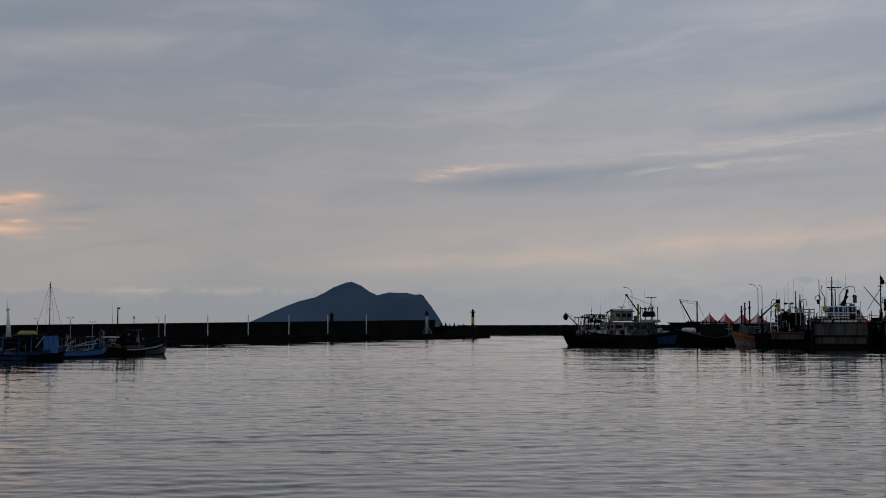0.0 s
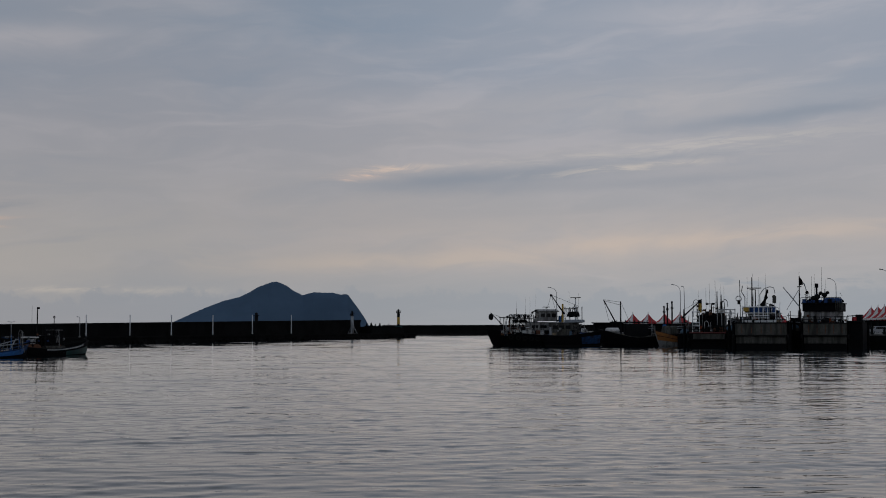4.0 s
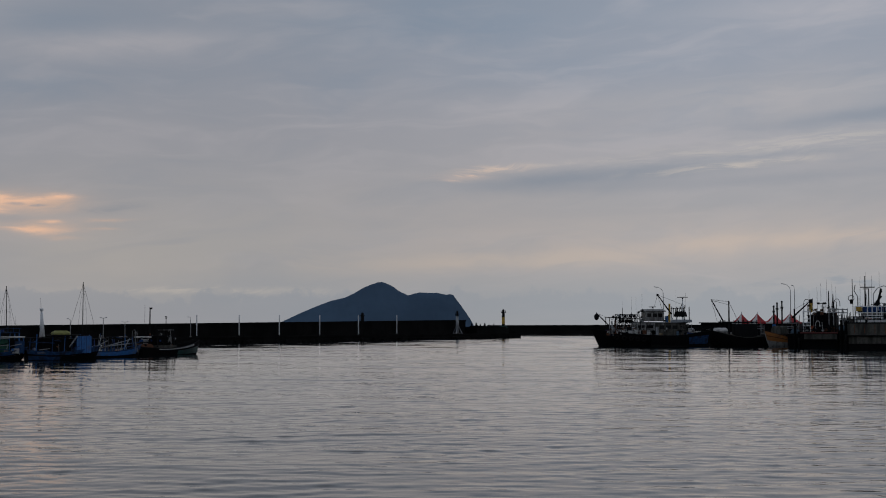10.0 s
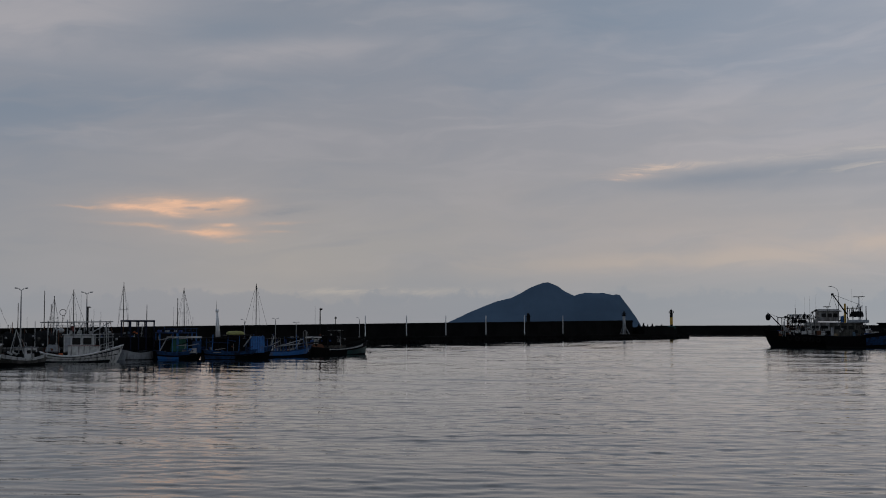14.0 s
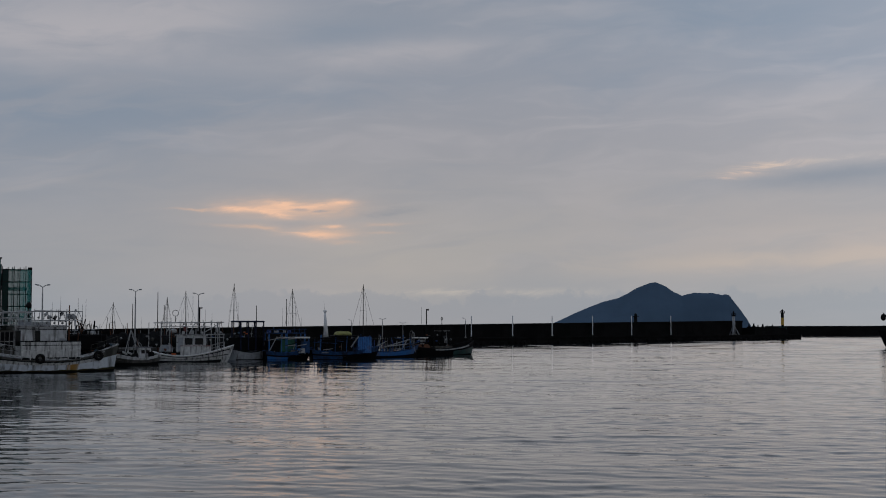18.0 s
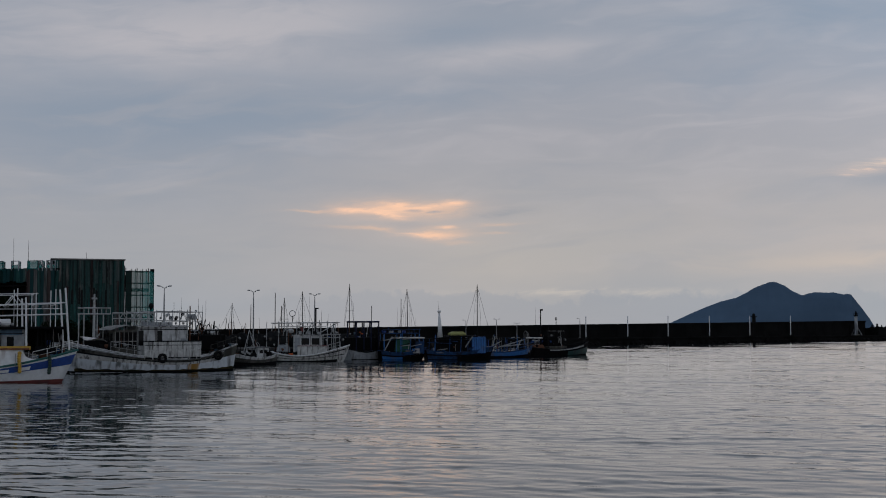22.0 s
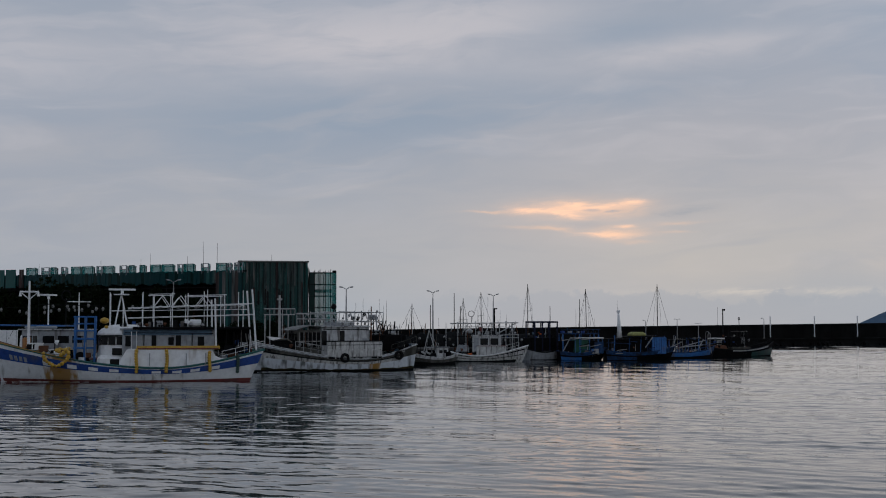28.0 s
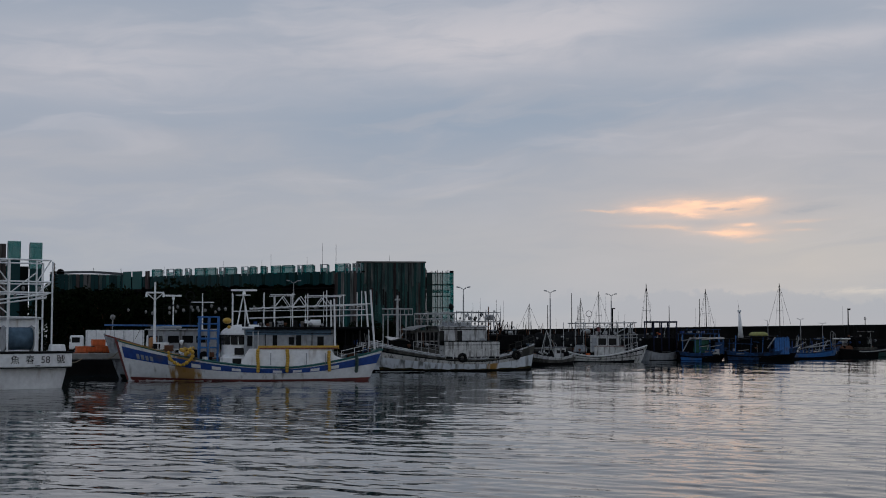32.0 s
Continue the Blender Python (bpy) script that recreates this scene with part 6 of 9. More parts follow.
def green_tarp_boat():
    t, h, L = blue_boat((-21.25, 168.5), (-19.2, 170.0), 1, "blue boat with a green tarpaulin and white canopy", 0.9, 1.6, 1.2)
    part("tarpaulin", box(B(), 1.9, 4.1, -1.2, 1.2, 1.0, 2.7, 0.15, 0.2), TARP_GREEN, t, "green tarpaulin over the gear")
    cn = part("canopy", box(B(), 2.0, 5.9, -1.3, 1.3, 2.75, 2.95, 0.08), TARP_WHITE, t)
    for x in (2.1, 4.0, 5.7):
        for y in (-1.2, 1.2):
            part("pole", rod(B(), (x, y, 0.8), (x, y, 2.8), 0.05), BLUE_BRIGHT, cn)
    rk = part("upper_rack", box(B(), 0.3, 5.3, -1.2, 1.2, 3.35, 3.5, 0.03), WORN_BLUE, t)
    for i in range(8):
        part("upright", rod(B(), (0.4 + 0.68 * i, -1.15, 3.4), (0.4 + 0.68 * i, -1.15, 3.7 + 0.5 * ((i * 7) % 4) / 3), 0.04), WORN_BLUE, rk)
    part("rail", rod(B(), (0.3, -1.15, 3.9), (5.4, -1.15, 3.95), 0.035), WORN_BLUE, rk)
    for x in (0.5, 2.7, 5.2):
        for y in (-1.1, 1.1):
            part("post", rod(B(), (x, y, 0.8), (x, y, 3.4), 0.08), BLUE_BRIGHT, rk)
    part("boom", rod(B(), (0.3, -1.2, 0.8), (1.5, -1.2, 3.0), 0.07), PALE_GREY, t)
    # added black box puts the shade under the canopy into a solid
    part("black_shelter_box", box(B(), 0.4, 5.5, -0.9, 1.2, 0.8, 2.5, 0.06), BLACK, t)
    part("hull_blue", h.band(B(), 0.06, 0.42, 0.0, 0.46, 0.02), BLUE_BRIGHT, t, "bright blue painted side")
    part("panel", box(B(), 4.6, 5.8, -1.35, -1.28, 0.9, 2.4, 0.02), WORN_BLUE, t)
    clutter(t, 0.4, 5.5, 2.0, 0.8, 14, 61, size=0.35, mats=(BLUE_BRIGHT, BLUE, TARP_GREEN, PALE_GREY, DARK_STEEL))
    clutter(t, 0.6, 5.0, 1.6, 3.5, 8, 62, size=0.3, mats=(BLUE, DARK_STEEL, PALE_GREY))
    for x, z in ((2.5, 6.7), (3.6, 6.2), (4.2, 7.0), (5.0, 5.5)):
        whip(t, x, 0, 3.4, z)
    gear_tangle(t, (0.4, L - 0.8), (-1.5, 0.9), (0.9, 3.4), 34, 351, (BLUE_BRIGHT, WORN_BLUE, BLACK, DARK_STEEL, DULL_WHITE, STEEL, RUST), 0.85)


green_tarp_boat()


def dark_blue_boat():
    t, h, L = blue_boat((-19.25, 170.0), (-16.25, 172.0), 2, "blue and black boat with white cone mast and tarpaulin roof", 0.95, 1.7, 1.3, 3.6)
    part("side_house", box(B(), 6.1, 8.0, -1.5, 1.5, 0.8, 3.0, 0.06), WORN_BLUE, t, "worn blue boarded side house")
    for i in range(6):
        part("board", box(B(), 6.15 + 0.31 * i, 6.40 + 0.31 * i, -1.54, -1.5, 0.85, 2.95), BLUE_BRIGHT, t)
    part("deckhouse", box(B(), 1.3, 6.0, -1.3, 1.4, 0.9, 2.6, 0.06), BLACK, t)
    part("roof", box(B(), 3.0, 7.0, -1.6, 1.6, 2.95, 3.15, 0.08), DARK_STEEL, t)
    part("tarpaulin", box(B(), 3.3, 5.6, -1.2, 1.2, 3.12, 3.65, 0.2, 0.3), material("faded_yellow_tarpaulin", (0.30, 0.30, 0.10), 0.8), t, "faded yellow-green tarpaulin")
    cm = part("cone_mast", rod(B(), (2.2, 0, 2.9), (2.05, 0, 6.2), 0.36, 0.11, 10), PIPE_WHITE, t, "white tapered mast", smooth=True)
    part("cap", box(B(), 1.85, 2.25, -0.2, 0.2, 6.15, 6.45, 0.04), PIPE_WHITE, cm)
    whip(t, 2.0, 0, 6.3, 7.7, -0.1)
    for x, z, r, mat in ((0.35, 2.7, 0.05, WORN_BLUE), (1.15, 3.2, 0.07, BLUE_BRIGHT), (1.9, 2.3, 0.04, DARK_STEEL), (3.1, 2.9, 0.06, WORN_BLUE), (4.6, 3.0, 0.05, BLUE_BRIGHT), (5.5, 2.4, 0.07, WORN_BLUE)):
        part("upright", rod(B(), (x, -1.5, 0.9), (x + 0.1, -1.5, z), r), mat, t)
    part("rail", rod(B(), (0.2, -1.5, 2.25), (3.4, -1.5, 2.1), 0.05), WORN_BLUE, t)
    part("hull_blue", h.band(B(), 0.05, 0.45, 0.0, 0.45, 0.02), WORN_BLUE, t)
    part("awning", box(B(), 0.4, 5.8, -1.6, 1.5, 2.72, 2.80, 0.02), BLACK, t)
    part("boom", rod(B(), (5.2, -1.6, 1.6), (6.2, -1.6, 3.0), 0.08), PALE_GREY, t)
    part("plank", box(B(), 1.3, 5.2, -1.75, -1.5, 0.86, 0.93, 0.01), PALE_GREY, t)
    clutter(t, 0.3, 5.5, 2.4, 0.8, 14, 71, size=0.4, mats=(BLUE_BRIGHT, BLUE, DARK_STEEL, PALE_GREY, NET))
    gear_tangle(t, (0.4, L - 0.8), (-1.5, 0.9), (0.9, 3.4), 34, 352, (BLUE_BRIGHT, WORN_BLUE, BLACK, DARK_STEEL, DULL_WHITE, STEEL, RUST), 0.85)


dark_blue_boat()


def blue_skiff():
    t, h, L = blue_boat((-16.9, 176.0), (-14.5, 183.0), 3, "low bright blue skiff with poles laid across it", 0.85, 1.7, 1.0, 2.6)
    part("side_board", h.band(B(), 0.35, 0.9, 0.0, 0.9, 0.03), BLUE_BRIGHT, t)
    for a, b in (((0.3, -0.9, 1.1), (3.6, -0.9, 2.3)), ((1.5, -1.2, 0.9), (2.4, -1.0, 3.0)), ((2.5, 0, 1.2), (8.6, -0.3, 2.5)), ((3.5, -1.2, 1.6), (7.9, -1.0, 1.9)), ((6.5, -0.9, 1.2), (7.6, -0.8, 2.6))):
        part("pole", rod(B(), a, b, 0.08, 0.06), PALE_GREY, t)
    part("awning", box(B(), 1.2, 4.8, -1.0, 1.0, 2.5, 2.6, 0.03), DARK_STEEL, t)
    for x in (1.3, 4.7):
        for y in (-0.9, 0.9):
            part("post", rod(B(), (x, y, 0.6), (x, y, 2.5), 0.05), BLUE, t)
    clutter(t, 1.0, 6.5, 1.6, 0.7, 18, 81, size=0.38, mats=(BLUE_BRIGHT, TARP_WHITE, ORANGE_HULL, PALE_GREY, NET, ROPE))
    gear_tangle(t, (0.4, L - 0.8), (-1.5, 0.9), (0.9, 3.4), 34, 353, (BLUE_BRIGHT, WORN_BLUE, BLACK, DARK_STEEL, DULL_WHITE, STEEL, RUST), 0.85)


blue_skiff()


def teal_boat():
    m, L = berth((-14.75, 189.0), (-12.06, 198.0))
    t = boat(m, "teal-hulled boat with a white bulwark, canopy frame and tall mast", LEFT)
    h = Hull(L, 3.4, 1.0, 2.15, 1.3, rake=0.6)
    basic_hull(t, h, BLACK, DARK_STEEL, None, GREY)
    part("teal_side", h.band(B(), 0.12, 0.62, 0.55, 0.99, 0.02), DEEP_TEAL, t, "dark teal painted bow")
    part("bulwark_band", h.band(B(), 0.80, 0.96, 0.25, 0.85, 0.02), WHITE_RUSTY, t)
    part("waist", box(B(), 3.5, 7.2, -1.35, 1.35, 0.9, 1.45, 0.1), DULL_GREY, t)
    part("stowage", box(B(), 0.4, 3.0, -1.2, 1.2, 0.9, 1.7, 0.2, 0.2), RUST, t)
    cn = part("canopy", box(B(), 3.2, 6.9, -1.3, 1.3, 4.45, 4.52, 0.02), DARK_STEEL, t)
    for x in (3.4, 5.2, 6.7):
        for y in (-1.2, 1.2):
            part("post", rod(B(), (x, y, 1.2), (x, y, 4.5), 0.045), DARK_STEEL, cn)
    gear_tangle(t, (0.5, 8.0), (-1.3, 1.2), (1.3, 3.4), 40, 341, (DARK_STEEL, BLACK, DULL_WHITE, RUST, STEEL, WHITE_RUSTY), 0.9)
    mm = mast(t, 3.0, 0, 1.0, 6.9, 0.13, DARK_STEEL)
    part("lamp", box(B(), 2.95, 3.4, -0.1, 0.1, 6.65, 6.9, 0.03), DARK_STEEL, mm)
    part("dark_house", box(B(), 3.6, 5.6, -1.0, 1.0, 1.4, 2.9, 0.08), BLACK, t)
    part("white_canvas", box(B(), 0.9, 2.5, -1.0, 1.0, 2.55, 2.75, 0.08), TARP_WHITE, t)
    part("white_canvas", box(B(), 5.4, 7.0, -1.0, 1.0, 3.6, 3.72, 0.04), DULL_WHITE, t)
    part("upper_post", rod(B(), (6.2, 0, 4.6), (6.2, 0, 5.6), 0.05), DARK_STEEL, t)
    part("upper_ring", ring(B(), (6.2, 0, 5.5), 0.18, 0.04), DARK_STEEL, t)
    whip(t, 2.0, 0, 4.6, 7.2)
    clutter(t, 0.3, 5.0, 2.2, 2.0, 12, 91, size=0.35, mats=(PALE_GREY, RUST, TARP_WHITE, TARP_BLUE))
    stanchions(t, h, 0.65, 0.95, 4, 0.6, DARK_STEEL)
    part("bow_post", rod(B(), h.p(0.97, 1, 1), h.p(0.97, 1, 1) + Vector((0.2, 0, 0.5)), 0.08), DARK_STEEL, t)


teal_boat()


def yacht(az, d, el_top, lean=0.0, stays=True, seed=0):
    """A moored sailing boat: low hull, coachroof, mast, boom and stays."""
    top = height_at(el_top, d)
    m = Matrix.Translation(at(az, d)) @ pose(0, 0, 0, 0, 0, 60 + seed * 17 % 50) @ Matrix.Translation((-3.6, 0, 0))
    t = thing("sailing_boat", m, "white sailing boat with bare mast moored behind the fishing boats", "sailing boat", "sailing boats in the marina")
    h = Hull(7.6, 2.4, 0.8, 1.2, 0.9, rake=0.8)
    basic_hull(t, h, WHITE, PIPE_WHITE, BLUE, PALE_GREY)
    part("coachroof", box(B(), 2.4, 5.0, -0.8, 0.8, 0.5, 1.35, 0.15, 0.1), WHITE, t)
    part("mast", rod(B(), (3.9, 0, 0.6), (3.9 + lean, 0, top), 0.085, 0.05, 7), DARK_STEEL, t)
    part("boom", rod(B(), (3.85, 0, 1.9), (0.7, 0, 1.9), 0.06), STEEL, t)
    part("furled_sail", rod(B(), (3.7, 0, 2.05), (0.9, 0, 2.0), 0.14, 0.09, 8), TARP_BLUE, t)
    if stays:
        stay(t, (3.9 + lean, 0, top - 0.2), (7.4, 0, 1.3), r=0.02)
        stay(t, (3.9 + lean, 0, top - 0.2), (0.2, 0, 1.0), r=0.02)
        part("spreader", rod(B(), (3.9 + lean * 0.6, -0.7, top * 0.62), (3.9 + lean * 0.6, 0.7, top * 0.62), 0.025), STEEL, t)
        for y in (-1.1, 1.1):
            stay(t, (3.9 + lean, 0, top - 0.3), (3.9 + lean * 0.6, y * 0.63, top * 0.62), (3.8, y, 0.9), r=0.014)


for i, (az, d, el, lean, st) in enumerate(((-16.95, 205, 1.89, 0.0, True), (-20.0, 204, 1.69, -0.3, True), (-22.57, 206, 1.92, 0.1, True), (-24.65, 205, 1.58, -0.1, True), (-25.84, 203, 1.53, 0.0, False),
                                          (-25.42, 206, 1.30, 0.0, True), (-27.77, 202, 1.06, 0.2, True), (-20.3, 208, 1.25, 0.0, False), (-26.87, 208, 1.0, 0, False), (-25.58, 205, 0.95, 0, False), (-21.6, 207, 0.95, 0, False))):
    yacht(az, d, el, lean, st, i)


def white_stern_boat():
    """Seen from astern: white transom with its name, a pipe lamp rack and a net drum."""
    m, L = berth((-48.95, 93.2), (-51.2, 109.0))
    t = boat(m, "white fishing boat with black stern lettering and tall pipe rack", LEFT)
    h = Hull(L, 5.0, 1.6, 3.2, 2.0, rake=1.0, square=0.92)
    basic_hull(t, h, WHITE, DARK_STEEL, None, GREY)
    ov = part("stern_overhang", box(B(), -0.55, 0.9, -2.45, 2.45, 1.50, 2.45, 0.05), PIPE_WHITE, t, "white overhanging stern panel")
    part("stern_rim", box(B(), -0.62, 1.0, -2.52, 2.52, 2.43, 2.58, 0.04), DARK_STEEL, t)
    part("stern_sill", box(B(), -0.58, 0.8, -2.42, 2.42, 1.44, 1.50, 0.01), DARK_STEEL, t)
    # black characters on the stern
    for ch, y, size in (("\u9b5a", 1.42, 0.62), ("\u6625", 0.42, 0.62), ("58", -0.62, 0.66), ("\u865f", -1.66, 0.62)):
        cu = bpy.data.curves.new("letter", "FONT")
        cu.body, cu.size, cu.align_x, cu.align_y, cu.extrude = ch, size, "CENTER", "CENTER", 0.008
        ob = new("letter", cu)
        ob.parent = ov
        ob.matrix_local = Matrix.Translation((-0.565, y, 1.99)) @ Matrix(((0, 0, -1, 0), (-1, 0, 0, 0), (0, 1, 0, 0), (0, 0, 0, 1)))
        cu.materials.append(RUBBER)
    part("letter_bar", box(B(), -0.57, -0.55, -0.25, 0.1, 1.58, 1.63), RUBBER, ov)
    rk = part("lamp_rack", rod(B(), (0.3, 1.75, 2.4), (0.3, 1.75, 8.95), 0.075, None, 6), PIPE_WHITE, t, "white lattice rack of welded pipes")
    for x, y in ((0.3, -0.15), (0.3, 3.6), (2.6, 1.1), (5.0, 1.75), (5.0, -1.9), (2.6, -1.9)):
        part("upright", rod(B(), (x, y, 2.4), (x, y, 8.9), 0.065, None, 6), PIPE_WHITE, rk)
    for z, ya in ((8.85, -1.15), (7.35, -1.15), (6.6, -1.15), (4.9, -0.2)):
        part("rail", rod(B(), (0.3, ya, z), (0.3, 4.2, z + 0.05), 0.058, None, 6), PIPE_WHITE, rk)
        part("rail", rod(B(), (5.0, -1.9, z), (5.0, 1.9, z), 0.052, None, 6), PIPE_WHITE, rk)
        for y in (-1.9, 1.75):
            part("rail", rod(B(), (0.3, y if y > 0 else -0.15, z), (5.0, y, z), 0.045, None, 6), PIPE_WHITE, rk)
    for a, b in (((0.3, 1.75, 7.3), (0.3, 2.9, 8.8)), ((0.3, 1.75, 6.6), (0.3, 2.7, 7.3)), ((0.3, -0.15, 7.3), (0.3, -1.1, 8.8)), ((0.3, -0.15, 6.5), (0.3, -1.1, 7.3)), ((0.3, 1.75, 6.5), (0.3, -0.15, 8.0)), ((0.3, 3.6, 6.6), (0.3, 1.8, 5.2)),
                 ((0.3, -0.15, 6.2), (0.3, -1.1, 6.6)), ((0.3, 1.7, 6.0), (2.6, 1.1, 7.4))):
        part("brace", rod(B(), a, b, 0.045, None, 5), PIPE_WHITE, rk)
    for z in (5.9, 6.15):
        part("catwalk_rail", rod(B(), (-0.2, -0.7, z + 0.35), (0.6, 4.2, z - 0.3), 0.058, None, 6), PIPE_WHITE, rk)
    for i in range(9):
        squid_lamp(rk, Vector((2.0, 3.6 - 0.55 * i, 7.15 - 0.55 * (i % 2))), 1.35)
    nd = part("net_drum", rod(B(), (1.4, -0.1, 3.45), (1.4, 1.7, 3.45), 0.78, 0.78, 16), NET, t, "blue-grey fishing net wound on a drum", smooth=True)
    for y in (-0.15, 1.75):
        part("flange", rod(B(), (1.4, y - 0.03, 3.45), (1.4, y + 0.03, 3.45), 0.92, None, 16), PALE_GREY, nd)
    part("hatch_board", box(B(), 0.0, 0.7, -2.2, -1.1, 2.58, 3.05, 0.03, 0.08), PIPE_WHITE, t)
    ld = part("stair", rod(B(), (1.0, 3.4, 2.4), (1.0, 1.9, 4.6), 0.05), PIPE_WHITE, t)
    part("rail", rod(B(), (1.6, 3.4, 2.4), (1.6, 1.9, 4.6), 0.05), PIPE_WHITE, ld)
    for i in range(8):
        part("tread", box(B(), 1.0, 1.6, 3.3 - 0.19 * i, 3.42 - 0.19 * i, 2.6 + 0.27 * i, 2.64 + 0.27 * i), PIPE_WHITE, ld)
    cabin(t, 5.5, 11, 3.6, 2.0, 4.8, WHITE, WHITE, 3, True, 0.25)
    stanchions(t, h, 0.05, 0.35, 5, 0.9)
    clutter(t, 0.8, 4.5, 3.6, 1.5, 10, 101, size=0.45)


white_stern_boat()

# ---- boats along the east quay ----
def black_trawler():
    m, L = berth((9.6, 282.0), (5.25, 276.0))
    t = boat(m, "black-hulled trawler with a pale wheelhouse and tyre fenders", RIGHT)
    h = Hull(L, 6.2, 2.2, 3.7, 2.7, rake=1.6, full=0.66)
    basic_hull(t, h, BLACK, DARK_STEEL, None, GREY)
    for i in range(9):
        u = 0.30 + 0.065 * i
        for side in (1, -1):
            tyre(t, tuple(h.p(u, 0.62, side, 0.15)), 0.55, RUBBER)
    for side in (1, -1):
        y = side * 2.7
        part("bulwark_panel", box(B(), 9.0, 12.6, y - 0.06, y + 0.06, 2.3, 3.3, 0.03), WHITE_RUSTY, t)
        part("bulwark_panel", box(B(), 13.0, 17.2, y - 0.06, y + 0.06, 2.5, 3.5, 0.03), STREAKED_WHITE, t, "scuffed pale bulwark panel")
        for i in range(9):
            part("bulwark_rib", box(B(), 9.3 + 0.9 * i, 9.4 + 0.9 * i, y + side * 0.06, y + side * 0.12, 2.2, 3.4), BLACK, t)
    c = cabin(t, 6.6, 13.2, 4.2, 2.4, 5.0, DULL_WHITE, GREY, 3, True, 0.3, (0.55, 0.78), front=3)
    wh = cabin(t, 7.0, 11.0, 3.4, 5.3, 7.3, DULL_WHITE, DULL_WHITE, 3, False, 0.35, (0.42, 0.82), "wheelhouse", front=3)
    bm = B()
    prism(bm, [(6.6, -2.0), (11.4, -2.0), (11.4, 2.0), (6.6, 2.0)], 7.38, 7.46)
    grid_sheet(bm, lambda a, b: Vector((6.7 + 4.6 * a, (2 * b - 1) * 1.9, 7.46 + 0.4 * (1 - abs(2 * b - 1)))), 2, 2)
    part("hipped_roof", bm, DULL_WHITE, t)
    radar(t, 9.0, 0, 8.0, 1.6, DARK_STEEL)
    part("drum", rod(B(), (6.0, 0.8, 5.0), (6.0, 0.8, 6.4), 0.5, None, 12), BLUE_BRIGHT, t, "blue plastic drum")
    light_rack(t, 12.4, 16.6, 4.0, 5.0, 6.7, 6, DARK_STEEL, (0.5, 0.95), 0.07, True, 6, random.Random(14))
    for i in range(8):
        part("float_ball", ball(B(), (12.7 + 0.5 * i, -1.4 + 0.3 * (i % 3), 6.3 + 0.25 * (i % 2)), 0.3), PIPE_WHITE if i % 2 else DARK_STEEL, t)
    part("awning", box(B(), 16.4, 19.0, -1.8, 1.8, 6.0, 6.15, 0.04), DARK_STEEL, t)
    for x in (16.6, 18.8):
        for y in (-1.6, 1.6):
            part("post", rod(B(), (x, y, 2.8), (x, y, 6.0), 0.08), DARK_STEEL, t)
    g = part("gallows", pipe(B(), [Vector((17.4, -2.0, 2.6)), Vector((15.8, 0, 6.0)), Vector((14.9, 2.0, 2.6))], 0.10), PIPE_WHITE, t)
    part("strut", rod(B(), (14.6, -2.0, 2.8), (15.8, 0, 6.0), 0.09), PIPE_WHITE, g)
    part("strut", rod(B(), (14.4, -1.6, 4.0), (17.2, -1.6, 4.0), 0.07), PIPE_WHITE, g)
    part("crate_stack", box(B(), 13.6, 14.9, -1.9, -0.6, 2.6, 4.2, 0.05), ORANGE_HULL, t)
    bm = rod(B(), (18.6, 0, 4.4), (21.3, 0, 7.1), 0.12, 0.08)
    bo = part("bow_boom", bm, DARK_STEEL, t)
    part("lantern", ball(B(), (21.2, 0, 6.2), 0.55, 1.3), DARK_STEEL, bo)
    stay(t, (21.3, 0, 7.0), (16.0, 0, 5.0), r=0.03)
    stanchions(t, h, 0.7, 0.96, 7, 1.0, DARK_STEEL)
    clutter(t, 12, 20, 4.4, 2.3, 22, 111, size=0.6)
    gear_tangle(t, (11.5, 18.5), (0.6, 2.7), (3.2, 6.4), 54, 321, size=1.3)
    gear_tangle(t, (1.0, 6.4), (0, 2.5), (2.8, 5.6), 30, 322, size=1.2)
    gear_tangle(t, (9.0, 19.5), (1.6, 2.9), (2.6, 5.0), 50, 330, (BLACK, DARK_STEEL, DULL_PIPE, WHITE_RUSTY, RUST, BLACK), 1.2)
    gear_tangle(t, (11.0, 16.5), (-1.5, 1.5), (5.0, 7.4), 36, 331, (BLACK, DARK_STEEL, DULL_PIPE, BLACK), 1.1)
    rr = random.Random(7)
    for i in range(16):
        x, z = rr.uniform(8.5, 19), rr.uniform(2.5, 4.2)
        part("pipe_rail", rod(B(), (x, 2.75, z), (x + rr.uniform(0.4, 2.2), 2.7, z + rr.uniform(-0.4, 0.4)), 0.06), rr.choice((DULL_WHITE, PIPE_WHITE, STEEL, RUST)), t)
    for i in range(14):
        x = rr.uniform(8.0, 19.5)
        part("upright", rod(B(), (x, 2.7, 2.2), (x + rr.uniform(-0.4, 0.4), 2.6, rr.uniform(3.4, 5.4)), 0.06), rr.choice((DULL_WHITE, DARK_STEEL, STEEL)), t)
    clutter(t, 0.8, 6.0, 4.4, 2.2, 12, 112, size=0.6)
    for x, z in ((12.6, 10.4), (13.6, 10.4), (11.3, 11.1), (15.6, 9.6)):
        whip(t, x, 0, 5.0, z)


black_trawler()


